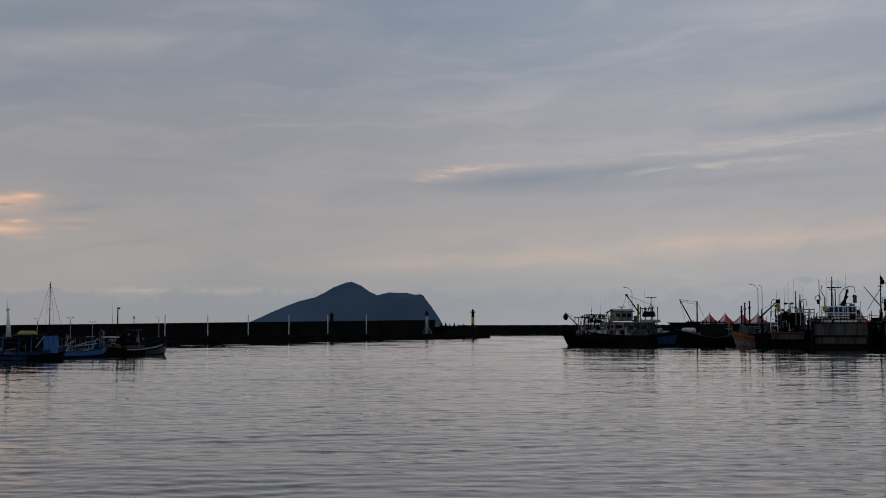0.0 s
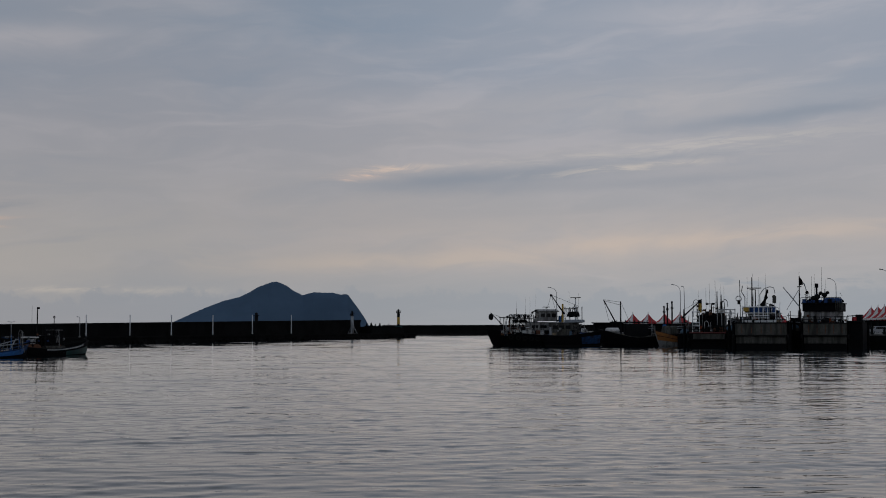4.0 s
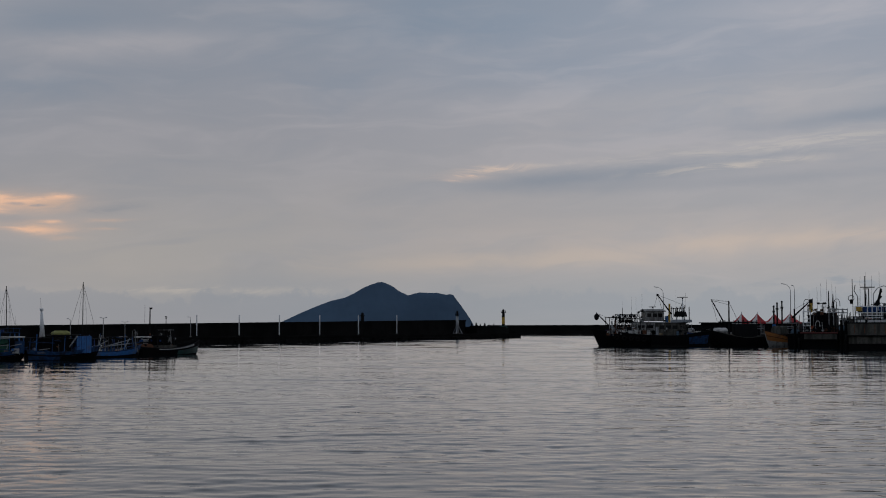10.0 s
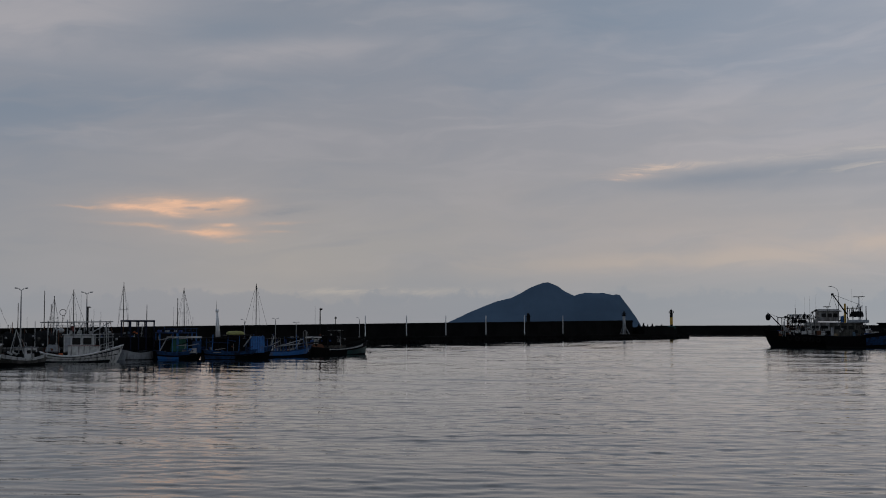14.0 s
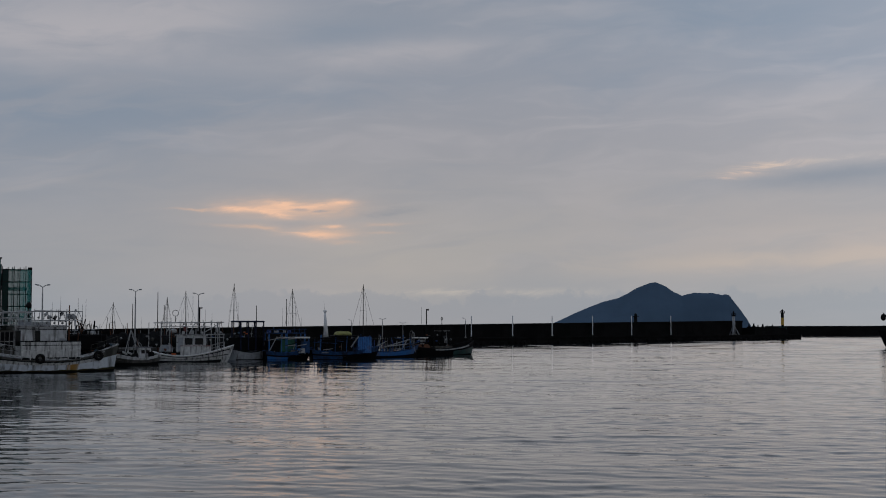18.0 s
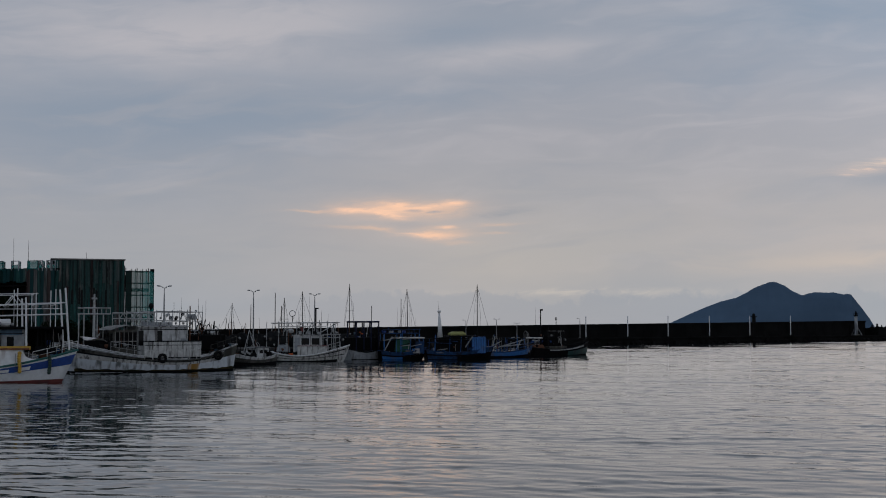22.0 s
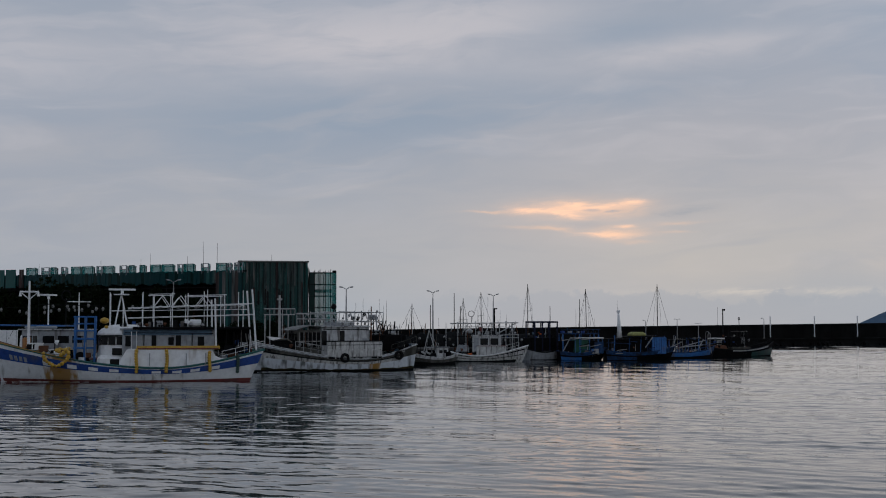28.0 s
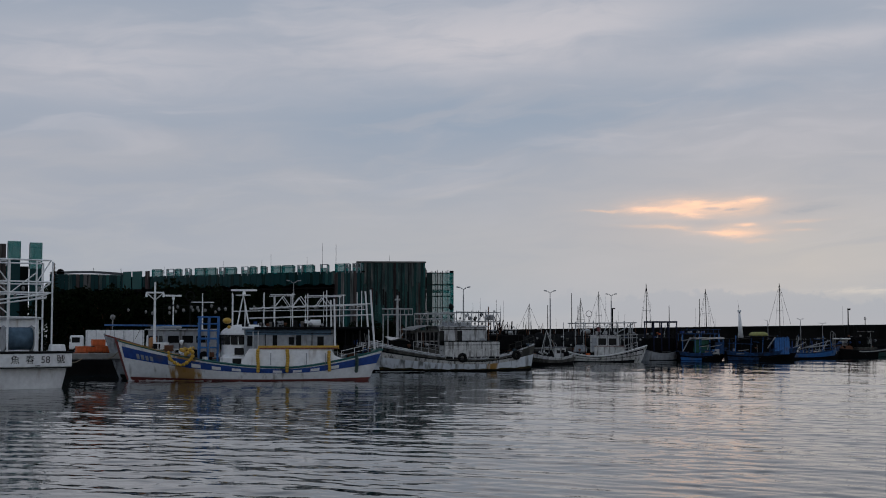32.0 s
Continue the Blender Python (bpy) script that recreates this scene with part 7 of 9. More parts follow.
def derrick_boat():
    m, L = berth((7.9, 276.5), (10.35, 271.0))
    t = boat(m, "dark blue trawler with a yellow derrick post and net gear", RIGHT)
    h = Hull(L, 5.2, 2.2, 3.4, 2.4, rake=1.0)
    basic_hull(t, h, BLACK, DARK_STEEL, RUBBER, GREY)
    part("blue_bow", h.band(B(), 0.20, 0.75, 0.72, 0.97, 0.02), WORN_BLUE, t, "dark blue painted bow")
    cabin(t, 1.2, 6.6, 3.6, 2.3, 4.9, DULL_GREY, GREY, 3, True, 0.3)
    part("upper_house", box(B(), 4.6, 8.0, -1.5, 1.5, 5.0, 5.6, 0.08), TARP_GREY, t)
    part("net_cage", box(B(), 5.0, 7.2, -1.1, 1.1, 6.2, 7.3, 0.15, 0.2), DARK_STEEL, t)
    for k in range(7):
        part("cage_bar", rod(B(), (4.7 + 0.45 * k, -1.25, 6.1), (4.7 + 0.45 * k, -1.25, 7.9), 0.06), DARK_STEEL, t)
    part("cage_rail", rod(B(), (4.5, -1.25, 7.9), (7.7, -1.25, 7.95), 0.07), DARK_STEEL, t)
    for x in (4.7, 7.5):
        for y in (-1.2, 1.2):
            part("post", rod(B(), (x, y, 4.9), (x, y, 8.3), 0.09), DARK_STEEL, t)
    dk = part("derrick_post", rod(B(), (3.6, 0, 4.6), (3.6, 0, 8.9), 0.24, 0.2, 10), YELLOW, t, "yellow derrick post")
    part("boom", rod(B(), (4.1, -0.3, 6.8), (1.3, -0.8, 10.8), 0.16, 0.10), DARK_STEEL, dk)
    part("boom_head", box(B(), 1.1, 1.5, -1.0, -0.6, 10.5, 11.0, 0.05), DARK_STEEL, dk)
    for e in ((0.2, -1.0, 7.2), (3.2, -0.9, 5.0), (7.4, 0, 8.4)):
        stay(t, (1.3, -0.8, 10.8), e, r=0.03)
    mm = mast(t, 6.6, 0, 5.0, 10.0, 0.16, PIPE_WHITE, ((8.2, 0.7),))
    radar(t, 6.6, 0, 9.9, 2.4, DARK_STEEL)
    part("brace", rod(B(), (6.0, 0, 7.6), (6.6, 0, 9.2), 0.07), DARK_STEEL, mm)
    for x, z in ((4.9, 11.9), (7.1, 11.2)):
        whip(t, x, 0.4, 5.0, z)
    stanchions(t, h, 0.5, 0.97, 7, 0.9, DARK_STEEL)
    clutter(t, 0.6, 9.5, 3.8, 2.3, 18, 121, size=0.55)
    gear_tangle(t, (1.0, 9.5), (-2.0, 2.0), (3.0, 5.6), 34, 323, size=1.2)


derrick_boat()


def small_derrick_boat():
    m, L = berth((12.4, 281.0), (10.2, 274.0))
    t = boat(m, "small dark trawler with a white bow and crossed derricks", RIGHT)
    h = Hull(L, 4.2, 1.9, 3.6, 2.2, rake=1.2)
    basic_hull(t, h, BLACK, DULL_GREY, None, GREY, None)
    part("bow_cover", box(B(), 8.4, 11.0, -1.3, 1.3, 3.0, 3.9, 0.3, 0.2), TARP_WHITE, t)
    ropes = part("bow_rope", pipe(B(), [h.p(0.78 + 0.03 * i, 0.88 - 0.1 * math.sin(i * 0.6), -1, 0.08) for i in range(7)], 0.10), YELLOW, t)
    part("deckhouse", box(B(), 1.6, 6.0, -1.5, 1.5, 1.9, 4.6, 0.1), DARK_STEEL, t)
    cr = part("rail_beam", box(B(), 0.6, 10.2, -0.1, 0.1, 4.9, 5.2, 0.04), DARK_STEEL, t)
    for i in range(9):
        part("post", rod(B(), (0.9 + 1.1 * i, 0, 1.9), (0.9 + 1.1 * i, 0, 5.5), 0.09), DARK_STEEL, cr)
    d1 = part("derrick", rod(B(), (8.6, -0.4, 5.0), (11.6, -0.4, 9.8), 0.17, 0.11), DARK_STEEL, t)
    part("derrick_post", rod(B(), (7.6, 0, 2.2), (7.6, 0, 9.5), 0.17, 0.13), DARK_STEEL, t)
    for a, b in (((11.6, -0.4, 9.8), (7.6, 0, 9.3)), ((11.6, -0.4, 9.7), (10.2, -0.4, 5.2)), ((11.6, -0.4, 9.6), (7.7, 0, 8.7)), ((7.6, 0, 9.4), (5.4, 0, 5.2))):
        stay(t, a, b, r=0.035)
    clutter(t, 0.8, 8.5, 3.0, 1.7, 14, 131, size=0.5)


small_derrick_boat()


def orange_boat():
    m, L = berth((14.35, 279.0), (12.6, 272.5))
    t = boat(m, "orange and white wooden boat with covered deck", RIGHT)
    h = Hull(L, 4.2, 1.7, 3.3, 2.3, rake=1.3)
    basic_hull(t, h, DULL_WHITE, RUST, None, GREY)
    part("orange_side", h.band(B(), 0.42, 1.0, 0.0, 0.99, 0.03), ORANGE_HULL, t, "orange varnished topsides")
    part("rub_rail", h.band(B(), 0.68, 0.74, 0.0, 0.98, 0.08, ns=1), RUST, t)
    part("cover", box(B(), 5.2, 8.6, -1.5, 1.5, 2.4, 4.3, 0.3, 0.4), DULL_GREY, t, "grey tarpaulin over the foredeck")
    part("black_shelter_box", box(B(), 1.2, 5.4, -1.7, 1.7, 1.9, 4.8, 0.2, 0.2), BLACK, t)
    part("blue_barrel", rod(B(), (7.2, -1.5, 3.6), (7.2, -1.5, 4.6), 0.4, None, 10), BLUE_BRIGHT, t)
    bo = part("boom", rod(B(), (3.4, -0.4, 6.0), (-1.8, -0.4, 9.9), 0.20, 0.12), DARK_STEEL, t)
    part("boom_post", rod(B(), (3.2, 0, 2.4), (3.2, 0, 7.8), 0.2, 0.15), DARK_STEEL, t)
    stay(t, (-1.8, -0.4, 9.9), (-1.9, -0.4, 7.2), r=0.04)
    stay(t, (3.2, 0, 7.7), (-1.7, -0.4, 9.8), r=0.03)
    clutter(t, 1.0, 9.0, 3.2, 2.0, 10, 141, size=0.5)


orange_boat()


def stern_boat(az, d, L, beam, label, hull, zs, seed):
    """A broad boat seen from astern, with a boxed transom and a lower hull set back under it."""
    m, LL = berth((az, d), (az + 0.5, d + L))
    t = boat(m, label, RIGHT)
    h = Hull(L, beam * 0.94, zs * 0.55, zs * 0.9, zs * 0.55, rake=1.5, square=0.95)
    basic_hull(t, h, hull, DARK_STEEL, None, GREY)
    w = beam / 2
    part("lower_transom", box(B(), -0.05, 0.4, -w * 0.98, w * 0.98, zs * 0.22, zs * 0.49, 0.08), hull, t)
    # shade at the foot of the stern, put into a black panel
    part("shaded_foot", box(B(), -0.02, 0.4, -w * 0.97, w * 0.97, -0.3, zs * 0.22, 0.05), BLACK, t, "foot of the stern, painted black for the shade there")
    part("stern_box", box(B(), -0.5, L * 0.5, -w, w, zs * 0.53, zs * 0.98, 0.08), hull, t, "boxed-out grey stern panel")
    part("stern_rim", box(B(), -0.62, L * 0.5, -w - 0.08, w + 0.08, zs * 0.96, zs * 1.0, 0.03), DARK_STEEL, t)
    part("rub_strake", box(B(), -0.60, L * 0.5, -w - 0.05, w + 0.05, zs * 0.50, zs * 0.545, 0.03), RUBBER, t)
    for i in range(5):
        part("scupper_stain", box(B(), -0.515, -0.5, -w * 0.8 + i * w * 0.38, -w * 0.8 + i * w * 0.38 + 0.12, zs * 0.6, zs * 0.9), RUST, t)
    for sgn in (-1, 1):
        for k in range(2):
            tyre(t, (-0.3 + 1.6 * k, sgn * (w + 0.25), zs * 0.45), 0.6)
            part("pile_fender", rod(B(), (0.3 + k * 1.8, sgn * (w + 0.35), -0.4), (0.3 + k * 1.8, sgn * (w + 0.35), zs * 1.04), 0.28, None, 8), BLACK, t)
    rl = part("stern_rail", rod(B(), (-0.45, -w, zs + 1.0), (-0.45, w, zs + 1.0), 0.06), DARK_STEEL, t)
    part("rail", rod(B(), (-0.45, -w, zs + 0.5), (-0.45, w, zs + 0.5), 0.05), DARK_STEEL, rl)
    for i in range(9):
        part("stanchion", rod(B(), (-0.45, -w + beam * i / 8, zs), (-0.45, -w + beam * i / 8, zs + 1.05), 0.05), DARK_STEEL, rl)
    return t, h, w


def dark_stern_boat():
    t, h, w = stern_boat(14.85, 256, 16, 7.0, "dark rust-streaked trawler with crowded rigging and yellow funnel", BLACK, 3.1, 1)
    part("red_rim", box(B(), -0.66, -0.60, -w, w, 2.85, 3.1, 0.02), RED, t)
    part("transom_board", box(B(), -0.54, -0.5, -w * 0.92, w * 0.8, 1.75, 2.7, 0.01), DULL_GREY, t)
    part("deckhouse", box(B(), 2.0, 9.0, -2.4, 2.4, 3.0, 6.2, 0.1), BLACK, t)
    part("house_top", box(B(), 1.8, 9.2, -2.6, 2.6, 6.2, 6.35, 0.04), DARK_STEEL, t)
    gear_tangle(t, (0.3, 1.8), (-3.2, 3.2), (3.2, 6.8), 40, 324, size=1.2)
    gear_tangle(t, (2.0, 5.0), (-2.5, 2.5), (6.3, 8.6), 36, 325, (DARK_STEEL, BLACK, DARK_STEEL, RUST), 1.2)
    wr = part("white_rack", rod(B(), (0.2, 3.0, 3.1), (0.2, 3.0, 7.2), 0.10), PIPE_WHITE, t)
    for z in (4.3, 4.9, 5.6, 7.0):
        part("rail", rod(B(), (0.2, 1.7, z), (0.2, 3.1, z), 0.08), PIPE_WHITE, wr)
    part("upright", rod(B(), (0.2, 1.7, 3.1), (0.2, 1.7, 7.2), 0.09), PIPE_WHITE, wr)
    for y in (2.2, -2.8, -2.0, 0.6):
        part("upright", rod(B(), (1.0, y, 3.1), (1.0, y, 7.6), 0.09), DARK_STEEL, t)
    fn = part("funnel", rod(B(), (3.0, 2.0, 6.9), (3.0, 2.0, 9.2), 0.34, None, 10), YELLOW, t, "yellow funnel with black top")
    part("cap", rod(B(), (3.0, 2.0, 8.7), (3.0, 2.0, 9.4), 0.37, None, 10), DARK_STEEL, fn)
    for y, z, b in ((-1.3, 11.0, 0.0), (-2.1, 10.4, 0.1), (-0.2, 8.6, 0.0)):
        part("mast", rod(B(), (3.4, y, 6.9), (3.4 + b, y, z), 0.16, 0.08), DARK_STEEL, t)
    part("crosstree", rod(B(), (3.4, -0.9, 8.6), (3.4, 0.9, 8.6), 0.07), DARK_STEEL, t)
    part("lamp_box", box(B(), 3.2, 3.6, -0.8, -0.3, 8.4, 8.8, 0.04), DARK_STEEL, t)
    part("lamp_box", box(B(), 3.2, 3.6, 0.4, 0.9, 8.4, 8.8, 0.04), DARK_STEEL, t)
    for y in (2.6, -3.0):
        hp = [Vector((2.0, y + 0.55 * math.cos(a), 8.6 + 0.8 * math.sin(a))) for a in [math.pi * i / 7 for i in range(8)]]
        part("davit", pipe(B(), [Vector((2.0, y + 0.55, 6.0))] + hp + [Vector((2.0, y - 0.55, 8.0))], 0.06), DARK_STEEL, t)
    for y, z in ((-1.9, 12.6), (0.2, 12.6), (0.9, 11.8), (-2.6, 11.9), (2.4, 11.2), (-0.9, 13.2)):
        part("antenna", rod(B(), (4.0, y, 6.9), (4.0, y + 0.05, z), 0.035, 0.015, 5), DARK_STEEL, t)
    clutter(t, 0.2, 8, 5.0, 3.1, 18, 151, size=0.6)
    clutter(t, 2.2, 8, 4.0, 6.35, 12, 152, size=0.5, mats=(DARK_STEEL, RUST, DULL_GREY, BLACK))


dark_stern_boat()


def grey_stern_boat():
    t, h, w = stern_boat(17.07, 241, 18, 9.1, "grey trawler with crane, blue drums and white deck rails", DULL_GREY, 4.9, 2)
    hs = cabin(t, 2.2, 9.0, 5.2, 4.8, 6.6, DULL_WHITE, DULL_GREY, 3, True, 0.3, (0.4, 0.75), front=4)
    part("white_kerb", box(B(), 0.2, 2.0, -2.6, 2.9, 4.9, 5.4, 0.05), PIPE_WHITE, t)
    for i in range(6):
        part("drum", rod(B(), (1.6, 1.7 - 0.78 * i, 6.7), (1.6, 1.7 - 0.78 * i, 7.75), 0.36, None, 12), TARP_BLUE, t, "blue plastic drum")
    part("yellow_box", box(B(), 0.8, 1.7, 2.3, 3.2, 6.9, 7.7, 0.05), YELLOW, t)
    rl = part("upper_rail", rod(B(), (0.4, -2.6, 7.7), (0.4, 3.3, 7.7), 0.08), PIPE_WHITE, t)
    part("rail", rod(B(), (0.4, -2.6, 6.6), (0.4, 3.3, 6.6), 0.08), PIPE_WHITE, rl)
    for y in (-2.6, -1.2, -0.4, 0.4, 1.2, 3.3):
        part("upright", rod(B(), (0.4, y, 4.9), (0.4, y, 7.8), 0.09), PIPE_WHITE, rl)
    for z in (5.7, 6.1):
        part("rail", rod(B(), (0.35, -1.4, z), (0.35, 1.4, z), 0.09), PIPE_WHITE, rl)
    ms = part("mast", rod(B(), (3.0, 1.9, 6.6), (3.0, 1.9, 13.2), 0.15, 0.07), DARK_STEEL, t)
    part("crosstree", rod(B(), (3.0, 0.2, 11.2), (3.0, 2.7, 11.2), 0.09), DARK_STEEL, ms)
    part("crosstree", rod(B(), (3.0, 1.2, 10.9), (3.0, 2.3, 10.9), 0.07), DARK_STEEL, ms)
    part("mast", rod(B(), (3.2, 1.3, 6.6), (3.2, 1.3, 11.0), 0.12, 0.08), DARK_STEEL, t)
    cr = part("crane", rod(B(), (2.0, -0.2, 7.6), (2.0, -1.0, 10.9), 0.28, 0.16), DARK_STEEL, t, "dark folding deck crane")
    part("jib", rod(B(), (2.0, -1.0, 9.6), (2.0, 0.2, 8.0), 0.2), DARK_STEEL, cr)
    part("hook", rod(B(), (2.0, -1.05, 10.2), (2.0, -1.05, 10.9), 0.12), DARK_STEEL, cr)
    hp = [Vector((2.4, 0.4, 7.5)), Vector((2.4, 0.4, 10.0)), Vector((2.4, -0.3, 11.0)), Vector((2.4, -1.4, 11.4)), Vector((2.4, -2.1, 11.2)), Vector((2.4, -2.3, 10.2))]
    part("lamp_hoop", pipe(B(), hp, 0.07), STEEL, t)
    part("lamp_cage", box(B(), 2.2, 2.7, -2.5, -1.9, 8.4, 9.7, 0.05), DULL_GREY, t)
    fl = part("flag_pole", rod(B(), (0.2, 3.6, 5.0), (0.2, 3.7, 12.6), 0.06), DARK_STEEL, t)
    part("davit", pipe(B(), [Vector((1.0, 2.9, 7.0)), Vector((1.0, 2.9, 9.5)), Vector((1.0, 3.5, 10.5)), Vector((1.0, 3.3, 11.6))], 0.07), DARK_STEEL, t)
    part("lamp_ring", ring(B(), (0.8, 4.0, 9.2), 0.5, 0.06, "X"), DARK_STEEL, t)
    part("lamp_box", box(B(), 0.6, 1.0, 3.7, 4.2, 8.2, 9.0, 0.05), DARK_STEEL, t)
    for y, z in ((2.9, 13.2), (1.9, 13.9), (0.9, 13.3), (-0.4, 14.0), (-1.6, 9.8)):
        part("antenna", rod(B(), (4.0, y, 6.9), (4.0, y - 0.05, z), 0.035, 0.015, 5), DARK_STEEL, t)
    gw = part("gangway", rod(B(), (0.2, 4.5, 7.2), (0.2, 7.9, 7.3), 0.09), STEEL, t)
    part("rail", rod(B(), (0.2, 4.5, 6.6), (0.2, 7.9, 6.7), 0.08), STEEL, gw)
    for i in range(5):
        part("post", rod(B(), (0.2, 4.6 + 0.8 * i, 4.4), (0.2, 4.6 + 0.8 * i, 7.4), 0.07), STEEL, gw)
    clutter(t, 0.4, 2.4, 7.0, 4.9, 14, 161, size=0.55)
    gear_tangle(t, (0.4, 2.0), (-4.0, 4.4), (5.0, 7.6), 40, 326, size=1.2)
    gear_tangle(t, (2.2, 5.0), (-2.6, 3.4), (6.7, 10.0), 36, 327, (DARK_STEEL, BLACK, DARK_STEEL, STEEL), 1.2)
    clutter(t, 2.5, 8, 4.6, 6.7, 14, 162, size=0.5, mats=(DARK_STEEL, BLACK, RUST, TARP_BLUE))


grey_stern_boat()


def blue_tarp_stern_boat():
    t, h, w = stern_boat(19.72, 243, 18, 7.6, "grey trawler with a blue tarpaulin heap and black flag", DULL_GREY, 4.9, 3)
    part("deckhouse", box(B(), 1.6, 9.0, -2.2, 3.9, 4.9, 6.9, 0.08), DULL_WHITE, t)
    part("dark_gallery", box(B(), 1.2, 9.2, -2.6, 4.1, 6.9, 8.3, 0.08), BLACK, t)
    part("gallery_deck", box(B(), 0.9, 9.4, -2.8, 4.3, 8.3, 8.45, 0.03), DARK_STEEL, t)
    gear_tangle(t, (0.0, 1.2), (-3.6, 3.8), (5.0, 6.6), 26, 328, size=1.1)
    gear_tangle(t, (1.2, 4.0), (-2.6, 4.0), (8.5, 10.6), 36, 329, (DARK_STEEL, BLACK, DARK_STEEL, TARP_BLUE), 1.2)
    part("tarpaulin", box(B(), 1.4, 4.4, -2.7, 0.4, 8.45, 9.35, 0.2, 0.15), TARP_BLUE, t, "blue tarpaulin heaped on the upper deck")
    part("tarpaulin", box(B(), 1.6, 4.0, 0.4, 3.6, 8.45, 9.0, 0.2, 0.2), TARP_BLUE, t)
    for i, (y, z, r) in enumerate(((1.6, 9.6, 0.55), (1.0, 10.2, 0.4), (0.3, 9.9, 0.5), (2.3, 9.3, 0.5), (-0.2, 10.3, 0.35))):
        part("search_lamp", ball(B(), (2.4, y, z), r, 0.9), DARK_STEEL, t)
    part("pole", rod(B(), (2.4, 1.7, 8.5), (2.4, 1.7, 12.0), 0.22, 0.15), DARK_STEEL, t)
    part("horn", box(B(), 2.2, 2.6, 1.4, 2.0, 11.2, 12.0, 0.08), DARK_STEEL, t)
    rl = part("gallery_rail", rod(B(), (0.9, -2.7, 9.4), (0.9, 4.2, 9.4), 0.05), DARK_STEEL, t)
    for i in range(8):
        part("stanchion", rod(B(), (0.9, -2.7 + i, 8.4), (0.9, -2.7 + i, 9.4), 0.05), DARK_STEEL, rl)
    for i in range(4):
        part("upright", rod(B(), (0.6, -2.9 + 0.35 * i, 4.9), (0.6, -2.9 + 0.35 * i, 8.8), 0.07), DULL_GREY, t)
    fm = part("flag_mast", rod(B(), (1.2, 4.6, 5.0), (1.2, 4.6, 13.4), 0.15, 0.08), DARK_STEEL, t)
    fb = B()
    grid_sheet(fb, lambda a, b: Vector((1.2 + 0.12 * math.sin(a * 5), 4.55 - 0.6 * a, 13.3 - 1.6 * b - 0.9 * a * (1 - b))), 5, 4)
    part("flag", fb, BLACK, fm, "black cloth flag")
    part("crosstree", rod(B(), (1.2, 4.2, 11.4), (1.2, 5.0, 11.4), 0.09), DARK_STEEL, fm)
    part("boom", rod(B(), (1.0, 4.7, 7.9), (1.0, 7.5, 11.4), 0.11, 0.07), STEEL, t)
    stay(t, (1.2, 4.6, 11.0), (1.2, 6.9, 7.2), r=0.05)
    dv = [Vector((2.0, 3.6, 8.4)), Vector((2.0, 3.5, 10.9)), Vector((2.0, 3.8, 11.9)), Vector((2.0, 4.2, 12.3))]
    part("davit", pipe(B(), dv, 0.09), STEEL, t)
    for y, z in ((0.9, 15.0), (2.7, 13.4), (2.2, 13.8), (0.2, 12.8), (4.9, 14.2)):
        part("antenna", rod(B(), (3.0, y, 8.4), (3.0, y - 0.05, z), 0.04, 0.016, 5), DARK_STEEL, t)
    gw = part("side_gallery", box(B(), 0.0, 3.0, -6.6, -3.8, 4.9, 5.2, 0.04), DARK_STEEL, t)
    part("side_hull", box(B(), 0.2, 8.0, -6.4, -3.9, -0.5, 4.9, 0.1), BLACK, t)
    part("rail", rod(B(), (0.1, -6.6, 6.2), (0.1, -3.8, 6.0), 0.08), DARK_STEEL, gw)
    part("locker", box(B(), 0.4, 1.4, -6.3, -5.2, 5.2, 6.3, 0.06), DARK_STEEL, gw)
    part("red_cloth", box(B(), 0.3, 0.5, -5.4, -4.6, 5.0, 5.9, 0.05), TARP_RED, gw)
    for i in range(4):
        part("post", rod(B(), (0.1, -6.5 + 0.85 * i, 5.0), (0.1, -6.5 + 0.85 * i, 6.2), 0.07), DARK_STEEL, gw)
    clutter(t, 0.2, 1.4, 5.5, 4.9, 10, 171, size=0.5)
    clutter(t, 4.4, 8, 5.0, 8.45, 8, 172, size=0.5, mats=(DARK_STEEL, TARP_BLUE))


blue_tarp_stern_boat()

def dark_neighbour(az, d, beam, z, seed, label, group=RIGHT):
    """A black boat wedged between its neighbours, seen from astern."""
    m, L = berth((az, d), (az + 0.4, d + 14))
    t = boat(m, label, group)
    h = Hull(L, beam, z * 0.8, z, z * 0.8, rake=1.0, square=0.95)
    basic_hull(t, h, BLACK, DARK_STEEL, None, GREY)
    part("deckhouse", box(B(), 1.5, 7.0, -beam * 0.4, beam * 0.4, z * 0.7, z + 1.4, 0.08), BLACK, t)
    rr = random.Random(seed)
    for i in range(12):
        y = rr.uniform(-beam / 2, beam / 2)
        part("pole", rod(B(), (rr.uniform(0.2, 3), y, z * 0.7), (rr.uniform(0.2, 3), y + rr.uniform(-0.5, 0.5), z + rr.uniform(1.2, 3.2)), 0.07), rr.choice((DARK_STEEL, STEEL, RUST, DULL_WHITE)), t)
    for i in range(4):
        zz = z + rr.uniform(0.3, 1.8)
        part("rail", rod(B(), (0.1, -beam / 2, zz), (0.1, beam / 2, zz + rr.uniform(-0.2, 0.2)), 0.06), rr.choice((DARK_STEEL, STEEL)), t)
    part("net_bundle", ball(B(), (0.9, rr.uniform(-0.6, 0.6), z * 0.9), 0.9, 0.7, 9, 6), NET, t)
    clutter(t, 0.2, 3.0, beam * 0.8, z * 0.75, 10, seed, (DARK_STEEL, DULL_GREY, RUST, BLACK, DULL_WHITE), 0.55)


